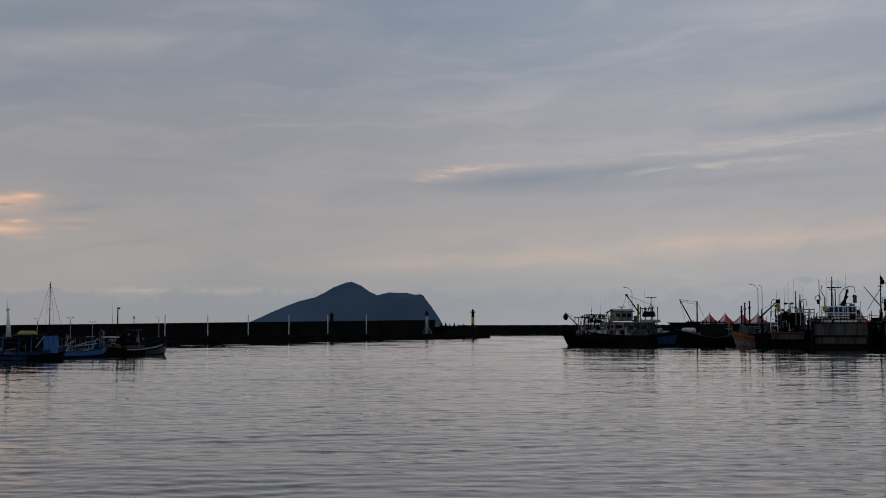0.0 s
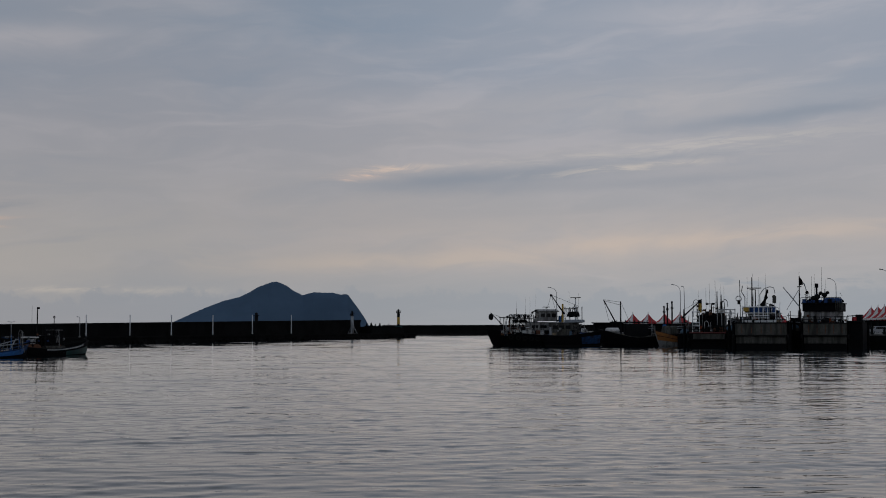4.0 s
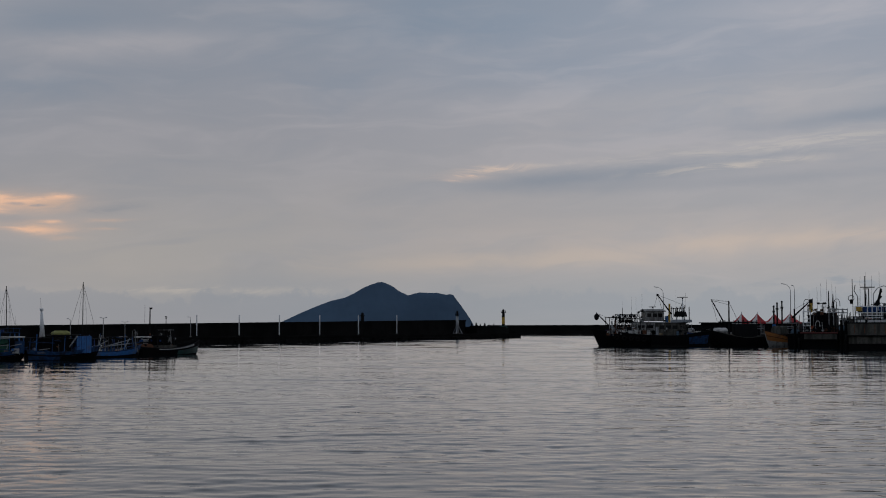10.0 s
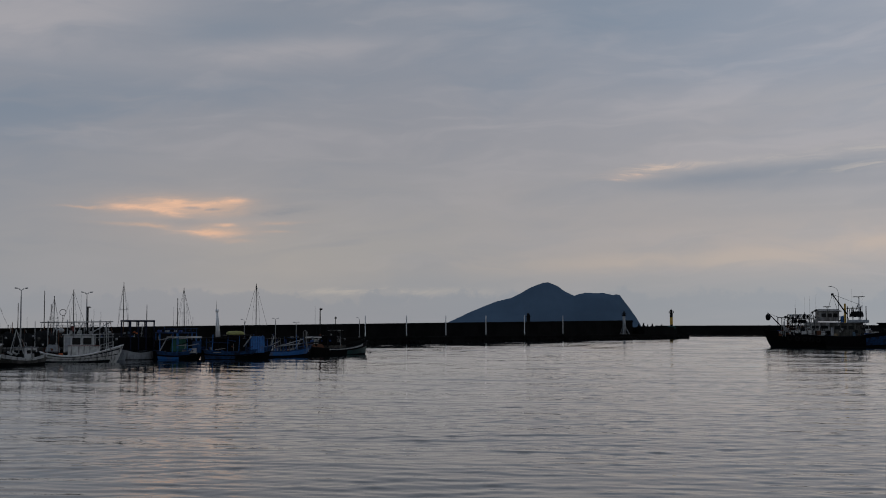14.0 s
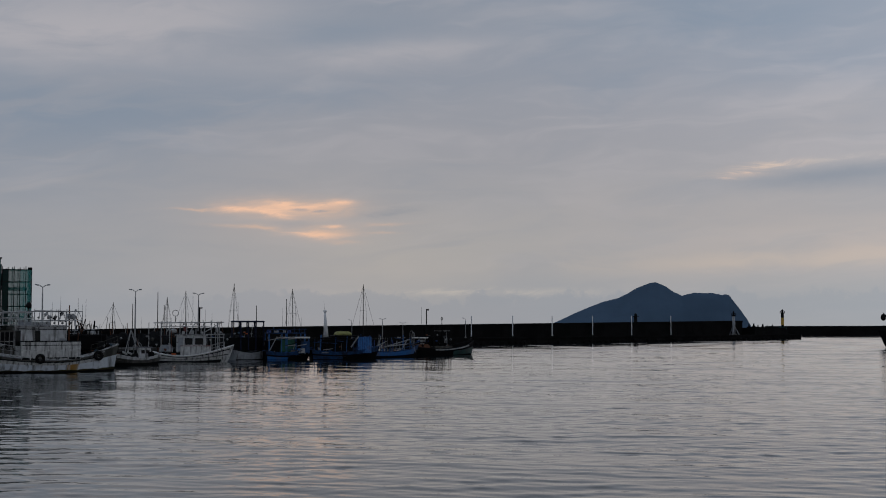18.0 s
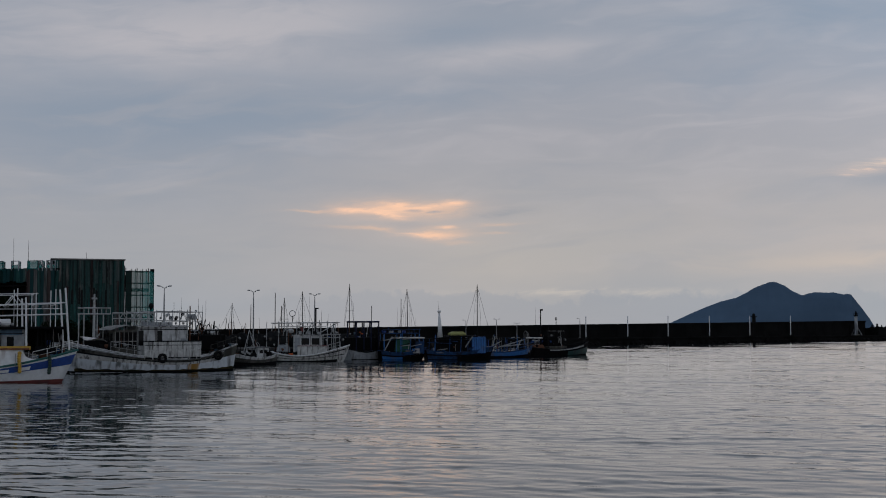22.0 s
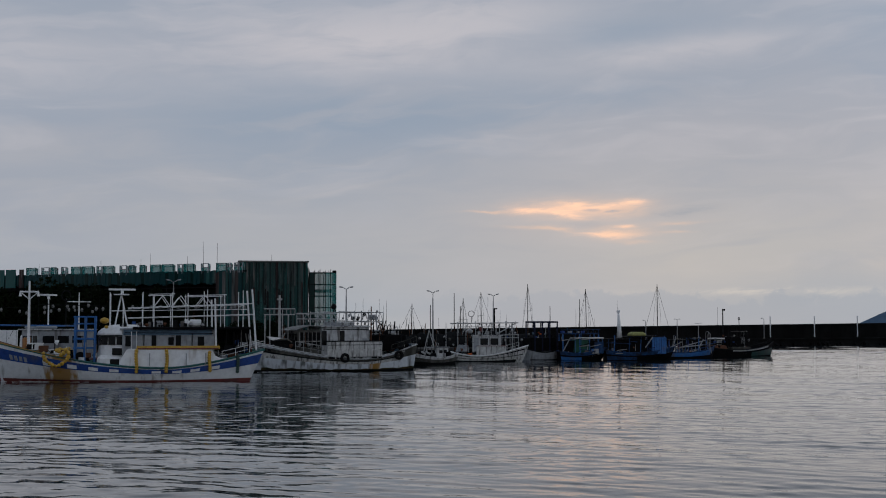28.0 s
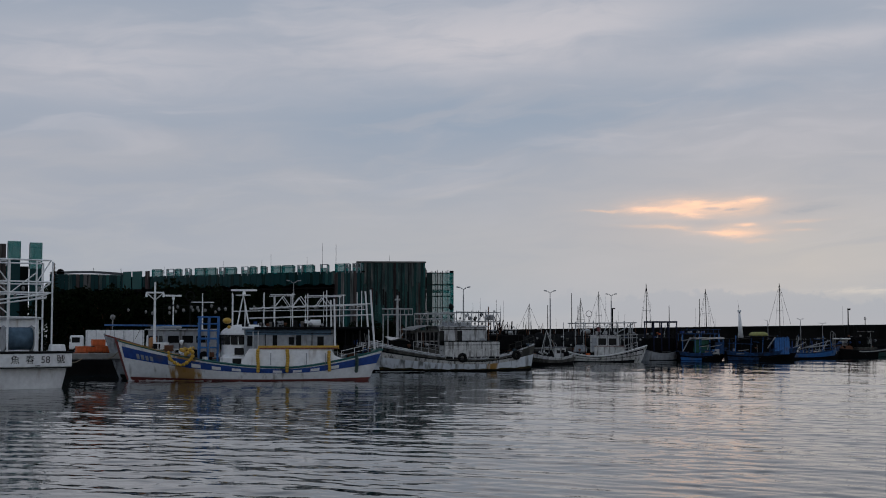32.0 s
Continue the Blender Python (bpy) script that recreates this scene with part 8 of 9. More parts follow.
dark_neighbour(15.92, 253, 2.6, 4.2, 3, "black boat wedged between two trawlers with railings and nets")
dark_neighbour(18.5, 250, 3.0, 4.4, 4, "black boat between two trawlers with poles and netting")
dark_neighbour(13.75, 266, 2.2, 3.4, 5, "small black boat beside the orange one with poles")
dark_neighbour(11.9, 286, 6.5, 2.6, 6, "low black boat lying before the peaked canopies")

dark_neighbour(-28.95, 138.5, 2.6, 2.2, 41, "black workboat with railings and nets behind the rust-streaked boat", LEFT)

# gap fillers between the sterns: piles and moored tenders
for i, (az, d) in enumerate(((13.85, 262), (13.95, 268), (15.75, 250), (15.9, 255), (18.3, 245), (18.45, 250), (21.45, 252))):
    t = thing("mooring_pile", Matrix.Translation(at(az, d, -8)), "dark timber mooring pile with a worn top", "pile", "mooring piles")
    part("shaft", rod(B(), (0, 0, 0), (0, 0, 12.2 + 0.5 * (i % 3)), 0.32, 0.28, 9), BLACK, t)
    part("cap", rod(B(), (0, 0, 12.2 + 0.5 * (i % 3)), (0, 0, 12.35 + 0.5 * (i % 3)), 0.36, 0.3, 9), DARK_STEEL, t)
for i, (az, el) in enumerate(((13.12, 0.98), (13.32, 1.05), (12.98, 0.85))):
    p = at(az, 300, 2.7)
    t = thing("quay_post", Matrix.Translation(p), "dark ornamental post with a finial on the quay", "post", "dark posts on the quay")
    hh = height_at(el, 300) - 2.7
    part("shaft", rod(B(), (0, 0, 0), (0, 0, hh), 0.2, 0.16, 8), DARK_STEEL, t)
    part("collar", rod(B(), (0, 0, hh * 0.78), (0, 0, hh * 0.84), 0.32, 0.32, 8), DARK_STEEL, t)
    part("finial", ball(B(), (0, 0, hh), 0.24), DARK_STEEL, t)


# long low black sheds, added to stand for the shade under the canopies
for a0, a1, d, el in ((9.9, 14.4, 322, 0.17), (20.9, 24.5, 345, 0.30)):
    p0, p1 = at(a0, d, 2.6), at(a1, d, 2.6)
    top = height_at(el, d) - 2.6
    sh = thing("dark_backing_shed", Matrix.Translation(p0) @ pose(0, 0, 0, 0, 0, -(a0 + a1) / 2), "long low black shed added as shade behind the canopies", "shed")
    ln = (p1 - p0).length
    part("wall", box(B(), 0, ln, 0, 7, 0, top - 0.25, 0.05), BLACK, sh)
    part("roof", box(B(), -0.4, ln + 0.4, -0.8, 7.6, top - 0.25, top, 0.05), DARK_STEEL, sh)
    for i in range(8):
        part("post", box(B(), ln * i / 8 + 0.1, ln * i / 8 + 0.3, -0.75, -0.55, 0, top - 0.25, 0.02), DARK_STEEL, sh)


def canopy(p, size, eave, peak, heading, label, group):
    """A peaked market canopy with red and white panels, valance and four legs."""
    t = thing("market_canopy", Matrix.Translation(p) @ pose(0, 0, 0, 0, 0, heading), label, "canopy", group)
    s = size / 2
    corners = [Vector((-s, -s, eave)), Vector((s, -s, eave)), Vector((s, s, eave)), Vector((-s, s, eave))]
    for i in range(4):
        a, b = corners[i], corners[(i + 1) % 4]
        for k in range(3):
            bm = B()
            p0, p1 = a.lerp(b, k / 3), a.lerp(b, (k + 1) / 3)
            top = Vector((0, 0, peak))

            def f(u, v, p0=p0, p1=p1, top=top):
                q = p0.lerp(p1, u)
                r = q.lerp(top, v)
                r.z = eave + (peak - eave) * v ** 1.5
                return r
            grid_sheet(bm, f, 2, 8)
            part("panel", bm, TARP_WHITE if (i, k) in ((3, 1), (3, 2), (1, 0), (1, 1), (1, 2)) else TARP_RED, t)
        bm = B()
        grid_sheet(bm, lambda u, v: a.lerp(b, u) - Vector((0, 0, 0.35 * v)), 1, 1)
        part("valance", bm, TARP_WHITE if i % 2 else TARP_RED, t)
    for c in corners:
        part("leg", rod(B(), (c.x * 0.97, c.y * 0.97, 0), (c.x * 0.97, c.y * 0.97, eave), 0.05), DARK_STEEL, t)
    part("finial", rod(B(), (0, 0, peak - 0.1), (0, 0, peak + 0.3), 0.07), STEEL, t)


for az, wide in ((11.63, 3.1), (12.29, 3.2), (13.0, 3.1), (13.65, 3.6), (17.85, 3.2)):
    d = 312
    canopy(at(az, d, 2.7), wide, 2.5, height_at(0.56 if az < 15 else 0.62, d) - 2.7, -az + 45, "red and white peaked canopy on the quay", "peaked canopies on the quay")
for i in range(5):
    az = 21.59 + 0.27 * i
    d = 326 - 13 * i
    canopy(at(az, d, 2.7), 4.4, 3.3, height_at(0.81 + 0.035 * i, d) - 2.7, -az + 45, "red and white striped canopy in a quayside row", "striped canopies in a row")


def car(m, paint, label):
    """A parked saloon: body, cabin, glass, wheels, lamps."""
    t = thing("parked_car", m, label, "car", "cars parked on the quay")
    bm = B()
    prof = [(-2.1, 0.35), (-2.15, 0.75), (-1.9, 0.92), (2.0, 0.95), (2.2, 0.80), (2.2, 0.35)]
    lo = [bm.verts.new((x, -0.85, z)) for x, z in prof]
    hi = [bm.verts.new((x, 0.85, z)) for x, z in prof]
    bm.faces.new(lo)
    bm.faces.new(hi[::-1])
    for i in range(len(prof)):
        j = (i + 1) % len(prof)
        bm.faces.new((lo[i], lo[j], hi[j], hi[i]))
    part("body", bm, paint, t)
    part("cabin", box(B(), -1.75, 1.15, -0.78, 0.78, 0.93, 1.48, 0.08, 0.22), paint, t)
    for y in (-0.74, 0.74):
        part("side_glass", box(B(), -1.3, 0.75, y - 0.03, y + 0.03, 0.98, 1.36, 0.02), WINDOW, t)
    part("windscreen", box(B(), 0.85, 1.1, -0.6, 0.6, 1.0, 1.36, 0.02), WINDOW, t)
    part("rear_glass", box(B(), -1.72, -1.5, -0.6, 0.6, 1.0, 1.36, 0.02), WINDOW, t)
    for x in (-1.35, 1.35):
        for y in (-0.8, 0.8):
            wl = part("wheel", rod(B(), (x, y - 0.1, 0.32), (x, y + 0.1, 0.32), 0.32, None, 14), RUBBER, t)
            part("rim", rod(B(), (x, y * 1.13 - 0.02, 0.32), (x, y * 1.13 + 0.02, 0.32), 0.2, None, 10), STEEL, wl)
    for y in (-0.6, 0.6):
        part("headlight", box(B(), 2.15, 2.22, y - 0.18, y + 0.18, 0.62, 0.78, 0.02), LAMP_GLASS, t)
        part("tail_light", box(B(), -2.17, -2.1, y - 0.15, y + 0.15, 0.65, 0.8, 0.02), TARP_RED, t)
    part("bumper", box(B(), 2.16, 2.26, -0.8, 0.8, 0.35, 0.55, 0.03), paint, t)


CAR_WHITE = material("white_car_paint", (0.62, 0.63, 0.65), 0.25, vary=0.05)
CAR_GREY = material("silver_car_paint", (0.30, 0.31, 0.33), 0.25, 0.4, vary=0.05)
CAR_DARK = material("dark_car_paint", (0.05, 0.055, 0.065), 0.25, vary=0.05)
for az, d, paint, hd, lb in ((21.9, 266, CAR_GREY, 190, "silver saloon car parked on the quay"), (23.0, 263, CAR_DARK, 175, "dark saloon car parked on the quay"),
                             (22.35, 272, CAR_WHITE, 185, "white saloon car parked on the quay"), (23.7, 268, CAR_GREY, 178, "silver saloon car parked on the quay")):
    car(Matrix.Translation(at(az, d, 2.7)) @ pose(0, 0, 0, 0, 0, hd - az), paint, lb)
for i in range(6):
    t = thing("bollard", Matrix.Translation(at(21.6 + 0.5 * i, 257.8 - 1.2 * i, 2.7)), "dark iron mooring bollard on the quay edge", "bollard", "bollards on the east quay")
    part("stem", rod(B(), (0, 0, 0), (0, 0, 1.1), 0.26, 0.22, 10), DARK_STEEL, t)
    part("head", rod(B(), (0, 0, 1.1), (0, 0, 1.35), 0.36, 0.3, 10), DARK_STEEL, t)

# ---- west shore: trucks, crates, building, trees ----
def truck(m, label, box_mat=WHITE, doors=False):
    t = thing("box_truck", m, label, "truck", "trucks on the west quay")
    part("chassis", box(B(), -3.4, 3.2, -0.5, 0.5, 0.5, 0.75, 0.03), DARK_STEEL, t)
    cg = part("cargo_box", box(B(), -3.5, 1.2, -1.05, 1.05, 0.85, 2.95, 0.04), box_mat, t)
    for y in (-1.06, 1.06):
        for k in range(5):
            part("panel_rib", box(B(), -3.4 + 1.1 * k, -3.34 + 1.1 * k, y - 0.015, y + 0.015, 0.9, 2.9), PALE_GREY, cg)
        part("side_rail", box(B(), -3.5, 1.2, y - 0.02, y + 0.02, 0.86, 0.98), STEEL, cg)
    cb = part("cab", box(B(), 1.4, 3.2, -0.98, 0.98, 0.55, 2.3, 0.12, 0.1), WHITE, t)
    part("windscreen", box(B(), 3.08, 3.17, -0.8, 0.8, 1.4, 2.1, 0.02), WINDOW, cb)
    for y in (-0.94, 0.94):
        part("side_window", box(B(), 1.9, 2.85, y - 0.03, y + 0.03, 1.4, 2.05, 0.02), WINDOW, cb)
        part("mirror", box(B(), 3.0, 3.1, y * 1.2 - 0.06, y * 1.2 + 0.06, 1.5, 1.85, 0.02), DARK_STEEL, cb)
    for x in (-2.3, 2.3):
        for y in (-0.85, 0.85):
            wl = part("wheel", rod(B(), (x, y - 0.14, 0.4), (x, y + 0.14, 0.4), 0.4, None, 14), RUBBER, t)
            part("rim", rod(B(), (x, y * 1.18 - 0.02, 0.4), (x, y * 1.18 + 0.02, 0.4), 0.22, None, 10), STEEL, wl)
    if doors:
        for y in (-0.52, 0.52):
            part("rear_door", box(B(), -3.53, -3.5, y - 0.5, y + 0.5, 0.9, 2.9, 0.01), PALE_GREY, cg)
        part("blue_band", box(B(), -3.545, -3.53, -0.9, 0.9, 1.2, 1.55), BLUE_BRIGHT, cg)
        part("blue_band", box(B(), -3.545, -3.53, -0.25, 0.25, 1.7, 2.6), TARP_GREY, cg)


truck(Matrix.Translation(at(-46.45, 135, 1.6)) @ pose(0, 0, 0, 0, 0, 180 + 44) @ Matrix.Scale(0.8, 4), "white box truck with a plain cargo box on the quay")
truck(Matrix.Translation(at(-45.62, 137, 1.6)) @ pose(0, 0, 0, 0, 0, 46 + 90) @ Matrix.Scale(0.8, 4), "white box truck showing its rear doors with blue bands", PALE_GREY, True)
truck(Matrix.Translation(at(-44.85, 135, 1.6)) @ pose(0, 0, 0, 0, 0, 44) @ Matrix.Scale(0.8, 4), "white box truck beside the boats on the quay")


def fish_crate(p, heading, mat=ORANGE, s=1.0, label="orange plastic fish crate on the quay"):
    t = thing("fish_crate", Matrix.Translation(p) @ pose(0, 0, 0, 0, 0, heading), label, "crate", "fish crates on the quay")
    w, d, h, k = 0.62 * s, 0.45 * s, 0.62 * s, 0.03
    part("base", box(B(), -w, w, -d, d, 0, 0.05, 0.01), mat, t)
    for y in (-d, d):
        part("long_side", box(B(), -w, w, y - k, y + k, 0.03, h, 0.01), mat, t)
        part("rim", box(B(), -w - 0.03, w + 0.03, y - k * 1.6, y + k * 1.6, h - 0.06, h + 0.02, 0.01), mat, t)
    for x in (-w, w):
        part("short_side", box(B(), x - k, x + k, -d, d, 0.03, h, 0.01), mat, t)


for az, d, z, mat, s in ((-47.05, 112, 1.6, ORANGE, 1.05), (-46.85, 112.5, 1.6, RUST, 1.2), (-46.45, 112, 1.6, RUST, 1.2), (-46.1, 112.3, 1.6, RUST, 1.1), (-46.2, 112, 2.35, ORANGE, 1.0), (-46.35, 112.6, 3.0, ORANGE, 1.05), (-46.0, 112, 2.3, ORANGE, 0.9),
                         (-46.65, 112.2, 2.35, ORANGE, 0.8), (-45.75, 112, 1.6, TARP_RED, 0.9), (-45.5, 113, 1.6, BLUE_BRIGHT, 1.2), (-45.55, 113, 2.4, BLUE_BRIGHT, 1.2), (-47.0, 112.3, 2.3, ORANGE, 1.0), (-45.2, 112, 1.6, WHITE, 1.4), (-44.9, 112.5, 1.6, RED, 1.0), (-46.35, 112.6, 2.3, RUST, 1.1)):
    col = {ORANGE.name: "orange plastic fish crate stacked on the quay", BLUE_BRIGHT.name: "blue plastic fish crate stacked on the quay", WHITE.name: "white plastic fish crate on the quay edge"}.get(mat.name, "rusty red fish crate on the quay")
    fish_crate(at(az, d, z if z < 2 else 1.6 + (z - 1.6) * 0.78), az * 37 % 25 - az, mat, s * 0.78, col)
bm = B()
box(bm, -3.2, 3.2, -0.25, 0.25, 0, 0.5, 0.05)
solo("quay_kerb", bm, CONCRETE, "low concrete kerb on the quay edge", "kerb", Matrix.Translation(at(-45.9, 110.5, 1.6)) @ pose(0, 0, 0, 0, 0, 46))


def globe_lamp(az, d, el):
    p = at(az, d, 1.6)
    h = height_at(el, d) - 1.6
    t = thing("globe_lamp", Matrix.Translation(p), "white globe lamp on a slim post before the trees", "lamp", "globe lamps of the park")
    part("post", rod(B(), (0, 0, 0), (0, 0, h), 0.06), STEEL, t)
    part("globe", ball(B(), (0, 0, h + 0.1), 0.28, 1.0, 12, 8), LAMP_GLASS, t, smooth=True)
    part("collar", rod(B(), (0, 0, h - 0.2), (0, 0, h - 0.1), 0.12), STEEL, t)


globe_lamp(-45.77, 135, 0.40)
# double-headed lamps of the west quay
for az, el, d in ((-30.56, 1.82, 150), (-26.73, 1.65, 172), (-24.06, 1.50, 190)):
    p = at(az, d, 1.6)
    street_lamp(p, height_at(el, d) - 1.6, -az, 2, 0.38, "tall street lamp with two curved arms on the quay")
for az, el, d in ((-38.05, 2.1, 158), (-42.3, 1.25, 150)):
    street_lamp(at(az, d, 1.6), height_at(el, d) - 1.6, -az, 2, 0.45, "street lamp with two pale arms before the building")

# ---- the glass-clad visitor centre ----
bld = thing("visitor_centre", Matrix.Translation(at(-36.0, 172)) @ pose(0, 0, 0, 0, 0, 36.0), "long building clad in green glass strips and stained concrete", "building")


def bx(az):
    return 172 * math.tan(radians(az + 36.0))


def bz(y_deg, az=-36.0):
    return EYE + 172 / math.cos(radians(az + 36.0)) * math.tan(radians(y_deg))


x1, x2 = bx(-35.25), bx(-32.25)
# the long wing runs back towards the west from the end block
to_bld = (Matrix.Translation(at(-36.0, 172)) @ pose(0, 0, 0, 0, 0, 36.0)).inverted()
WING_R, WING_L = to_bld @ at(-35.2, 171.6), to_bld @ at(-45.5, 199.5)
WING_X = (WING_R - WING_L).normalized()
WING_X.z = 0.0
WING = Matrix.Translation((WING_R.x, WING_R.y, 0)) @ WING_X.to_track_quat("X", "Z").to_matrix().to_4x4()
WING_LEN = (WING_R - WING_L).length
WING_TOP = EYE + 172 * math.tan(radians(2.53))


def wx(az):
    """Place along the wing's front, nought at its east end, at which a bearing meets it."""
    e, d = to_bld @ Vector((0, 0, 0)), to_bld.to_3x3() @ at(az, 1.0)
    rx, ry = e.x - WING_R.x, e.y - WING_R.y
    k = -(WING_X.x * ry - WING_X.y * rx) / (WING_X.x * d.y - WING_X.y * d.x)
    return (rx + d.x * k) * WING_X.x + (ry + d.y * k) * WING_X.y


# near-black body and recess put the shade under the glass band into colour
part("long_wing", box(B(), -WING_LEN - 9.0, 0.4, 3.0, 16, 1.6, WING_TOP - 0.25, m=WING), DARK_STEEL, bld, "long wing behind glass, near-black to stand for its shade")
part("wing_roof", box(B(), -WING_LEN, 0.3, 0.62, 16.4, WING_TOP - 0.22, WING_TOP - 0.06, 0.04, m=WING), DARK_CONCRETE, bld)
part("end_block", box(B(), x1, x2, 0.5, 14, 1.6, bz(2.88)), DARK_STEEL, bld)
part("block_roof", box(B(), x1 - 0.15, x2 + 0.15, 0.1, 14.3, bz(2.88), bz(2.94), 0.04), CONCRETE, bld)
rg = random.Random(77)
DEEP_GLASS = glass("deep_green_glass", (0.004, 0.022, 0.020), 0.25)
DEEP_GLASS.node_tree.nodes["Principled BSDF"].inputs["Specular IOR Level"].default_value = 0.12
MID_GLASS = glass("mid_green_glass", (0.008, 0.085, 0.080), 0.2)
MID_GLASS.node_tree.nodes["Principled BSDF"].inputs["Specular IOR Level"].default_value = 0.2
WING_GLASS = glass("dim_green_wing_glass", (0.005, 0.040, 0.043), 0.3)
WING_GLASS.node_tree.nodes["Principled BSDF"].inputs["Specular IOR Level"].default_value = 0.12
BLADE_GLASS = glass("blue_green_blade_glass", (0.025, 0.28, 0.26), 0.15, 0.62)
# cladding strips of the end block: glass over stained concrete
n = 30
for i in range(n):
    a, b = x1 + (x2 - x1) * i / n, x1 + (x2 - x1) * (i + 1) / n
    mat = (STREAK_GREEN, STREAK_GREEN, STREAK_GREEN, STREAK_GREY, STREAK_GREY, STREAK_GREEN, STREAK_GREY, STREAK_RED, STREAK_GREEN, STREAK_GREY)[(i + rg.randrange(3)) % 10] if i > 4 else STREAK_GREEN
    y = 0.42 - 0.05 * (i % 3)
    cuts = [1.6, 4.6 + rg.uniform(-0.2, 0.2), 7.3 + rg.uniform(-0.3, 0.3), 9.7 + rg.uniform(-0.5, 0.5), bz(2.87)]
    for k, (za, zb) in enumerate(zip(cuts, cuts[1:])):
        m2 = mat if k < 3 or i % 3 else STREAK_GREY
        part("cladding_strip", box(B(), a + 0.012, b - 0.012, y - 0.10, y, za + 0.02, zb - 0.02), m2, bld)
    if i in (8, 11, 12, 17, 18, 22):
        part("window_slot", box(B(), a + 0.04, b - 0.04, y - 0.13, y - 0.09, 6.2 + 0.5 * (i % 3), 9.0 + 0.3 * (i % 2)), WINDOW, bld)
for k in range(10):  # standing ribs of the glass
    x = x1 + (x2 - x1) * (k + 0.5) / 10
    part("rib", box(B(), x - 0.035, x + 0.035, 0.05, 0.16, 1.6, bz(2.87)), DARK_STEEL, bld)
# side of the end block, towards the glass tower
for i in range(9):
    part("side_strip", box(B(), x2 + 0.02, x2 + 0.14, 0.6 + 1.45 * i, 1.95 + 1.45 * i, 1.6, bz(2.86) - rg.choice((0, 0.6, 1.0)), 0.01), (STREAK_GREY, STREAK_GREEN, STREAK_RED)[i % 3], bld)
# glass band of the long wing; its last bays next to the block are stained concrete down to the ground
n = 84
for i in range(n):
    a, b = -WING_LEN + WING_LEN * i / n, -WING_LEN + WING_LEN * (i + 1) / n
    last = i >= n - 8
    mat = (STREAK_GREY, STREAK_GREEN, WING_GLASS, STREAK_GREY, STREAK_RED, WING_GLASS)[i % 6] if i >= n - 11 else (WING_GLASS, WING_GLASS, WING_GLASS, DEEP_GLASS, WING_GLASS)[(i * 3 + i // 7) % 5]
    low = 1.6 if last else WING_TOP - 1.75 - 0.15 * math.sin(i * 1.3)
    part("glass_strip", box(B(), a + 0.01, b - 0.01, 0.35 - 0.03 * (i % 2), 0.44 - 0.03 * (i % 2), low, WING_TOP - 0.03 * (i % 3), m=WING), mat, bld)
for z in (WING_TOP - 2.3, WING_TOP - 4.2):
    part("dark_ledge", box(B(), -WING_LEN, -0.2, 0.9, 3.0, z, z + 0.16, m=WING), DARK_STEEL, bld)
# upstanding glass boxes and bare frames on the roof: bearings of both edges, glazed or not
FRAMES = ((-44.21, -43.84, 1), (-43.60, -43.31, 0), (-43.21, -43.03, 1), (-42.80, -42.62, 0), (-42.39, -42.01, 1), (-41.94, -41.52, 1), (-41.35, -41.15, 0), (-41.08, -40.68, 1), (-40.39, -40.12, 0), (-40.00, -39.80, 1), (-39.55, -39.36, 1),
          (-39.10, -38.70, 1), (-38.61, -38.15, 1), (-37.95, -37.76, 0), (-37.68, -37.28, 1), (-36.94, -36.65, 0), (-36.29, -35.88, 1), (-35.83, -35.69, 0), (-35.52, -35.36, 0), (-35.30, -35.17, 0))
for az, az2, g in FRAMES:
    xa, xb, za = wx(az), wx(az2), WING_TOP - 0.05
    zb = za + 1.02
    rf = part("roof_frame", box(B(), xa, xb, 0.30, 0.40, zb - 0.09, zb, m=WING), MID_GLASS if g else PALE_GREY, bld)
    for x in (xa, xb):
        part("frame_post", box(B(), x - 0.045, x + 0.045, 0.30, 0.44, za - 0.3, zb, m=WING), MID_GLASS if g else PALE_GREY, rf)
        part("frame_post", box(B(), x - 0.045, x + 0.045, 0.72, 0.82, za - 0.3, zb - 0.12, m=WING), DARK_STEEL if g else PALE_GREY, rf)
        part("side_pane", box(B(), x - 0.012, x + 0.012, 0.46, 0.70, za, zb - 0.05, m=WING), SKY_GLASS, rf)
    if g:
        part("pane", box(B(), xa + 0.05, xb - 0.05, 0.33, 0.36, za - 0.1, zb - 0.1, m=WING), BLADE_GLASS, rf)
        part("inner_rail", box(B(), xa + 0.05, xb - 0.05, 0.74, 0.80, zb - 0.36, zb - 0.26, m=WING), DARK_STEEL, rf)
    else:
        part("rail", box(B(), xa, xb, 0.32, 0.38, za + 0.45, za + 0.52, m=WING), PALE_GREY, rf)
        part("pane", box(B(), xa + 0.05, xb - 0.05, 0.34, 0.36, za + 0.02, za + 0.45, m=WING), SKY_GLASS, rf)
# tall panels at the wing's west end
for az, az2, mat in ((-45.40, -45.07, MID_GLASS), (-45.01, -44.62, MID_GLASS), (-44.47, -44.30, STREAK_RED)):
    part("tall_panel", box(B(), wx(az), wx(az2), 0.18, 0.28, WING_TOP - 1.9, WING_TOP + 0.75, m=WING), mat, bld)
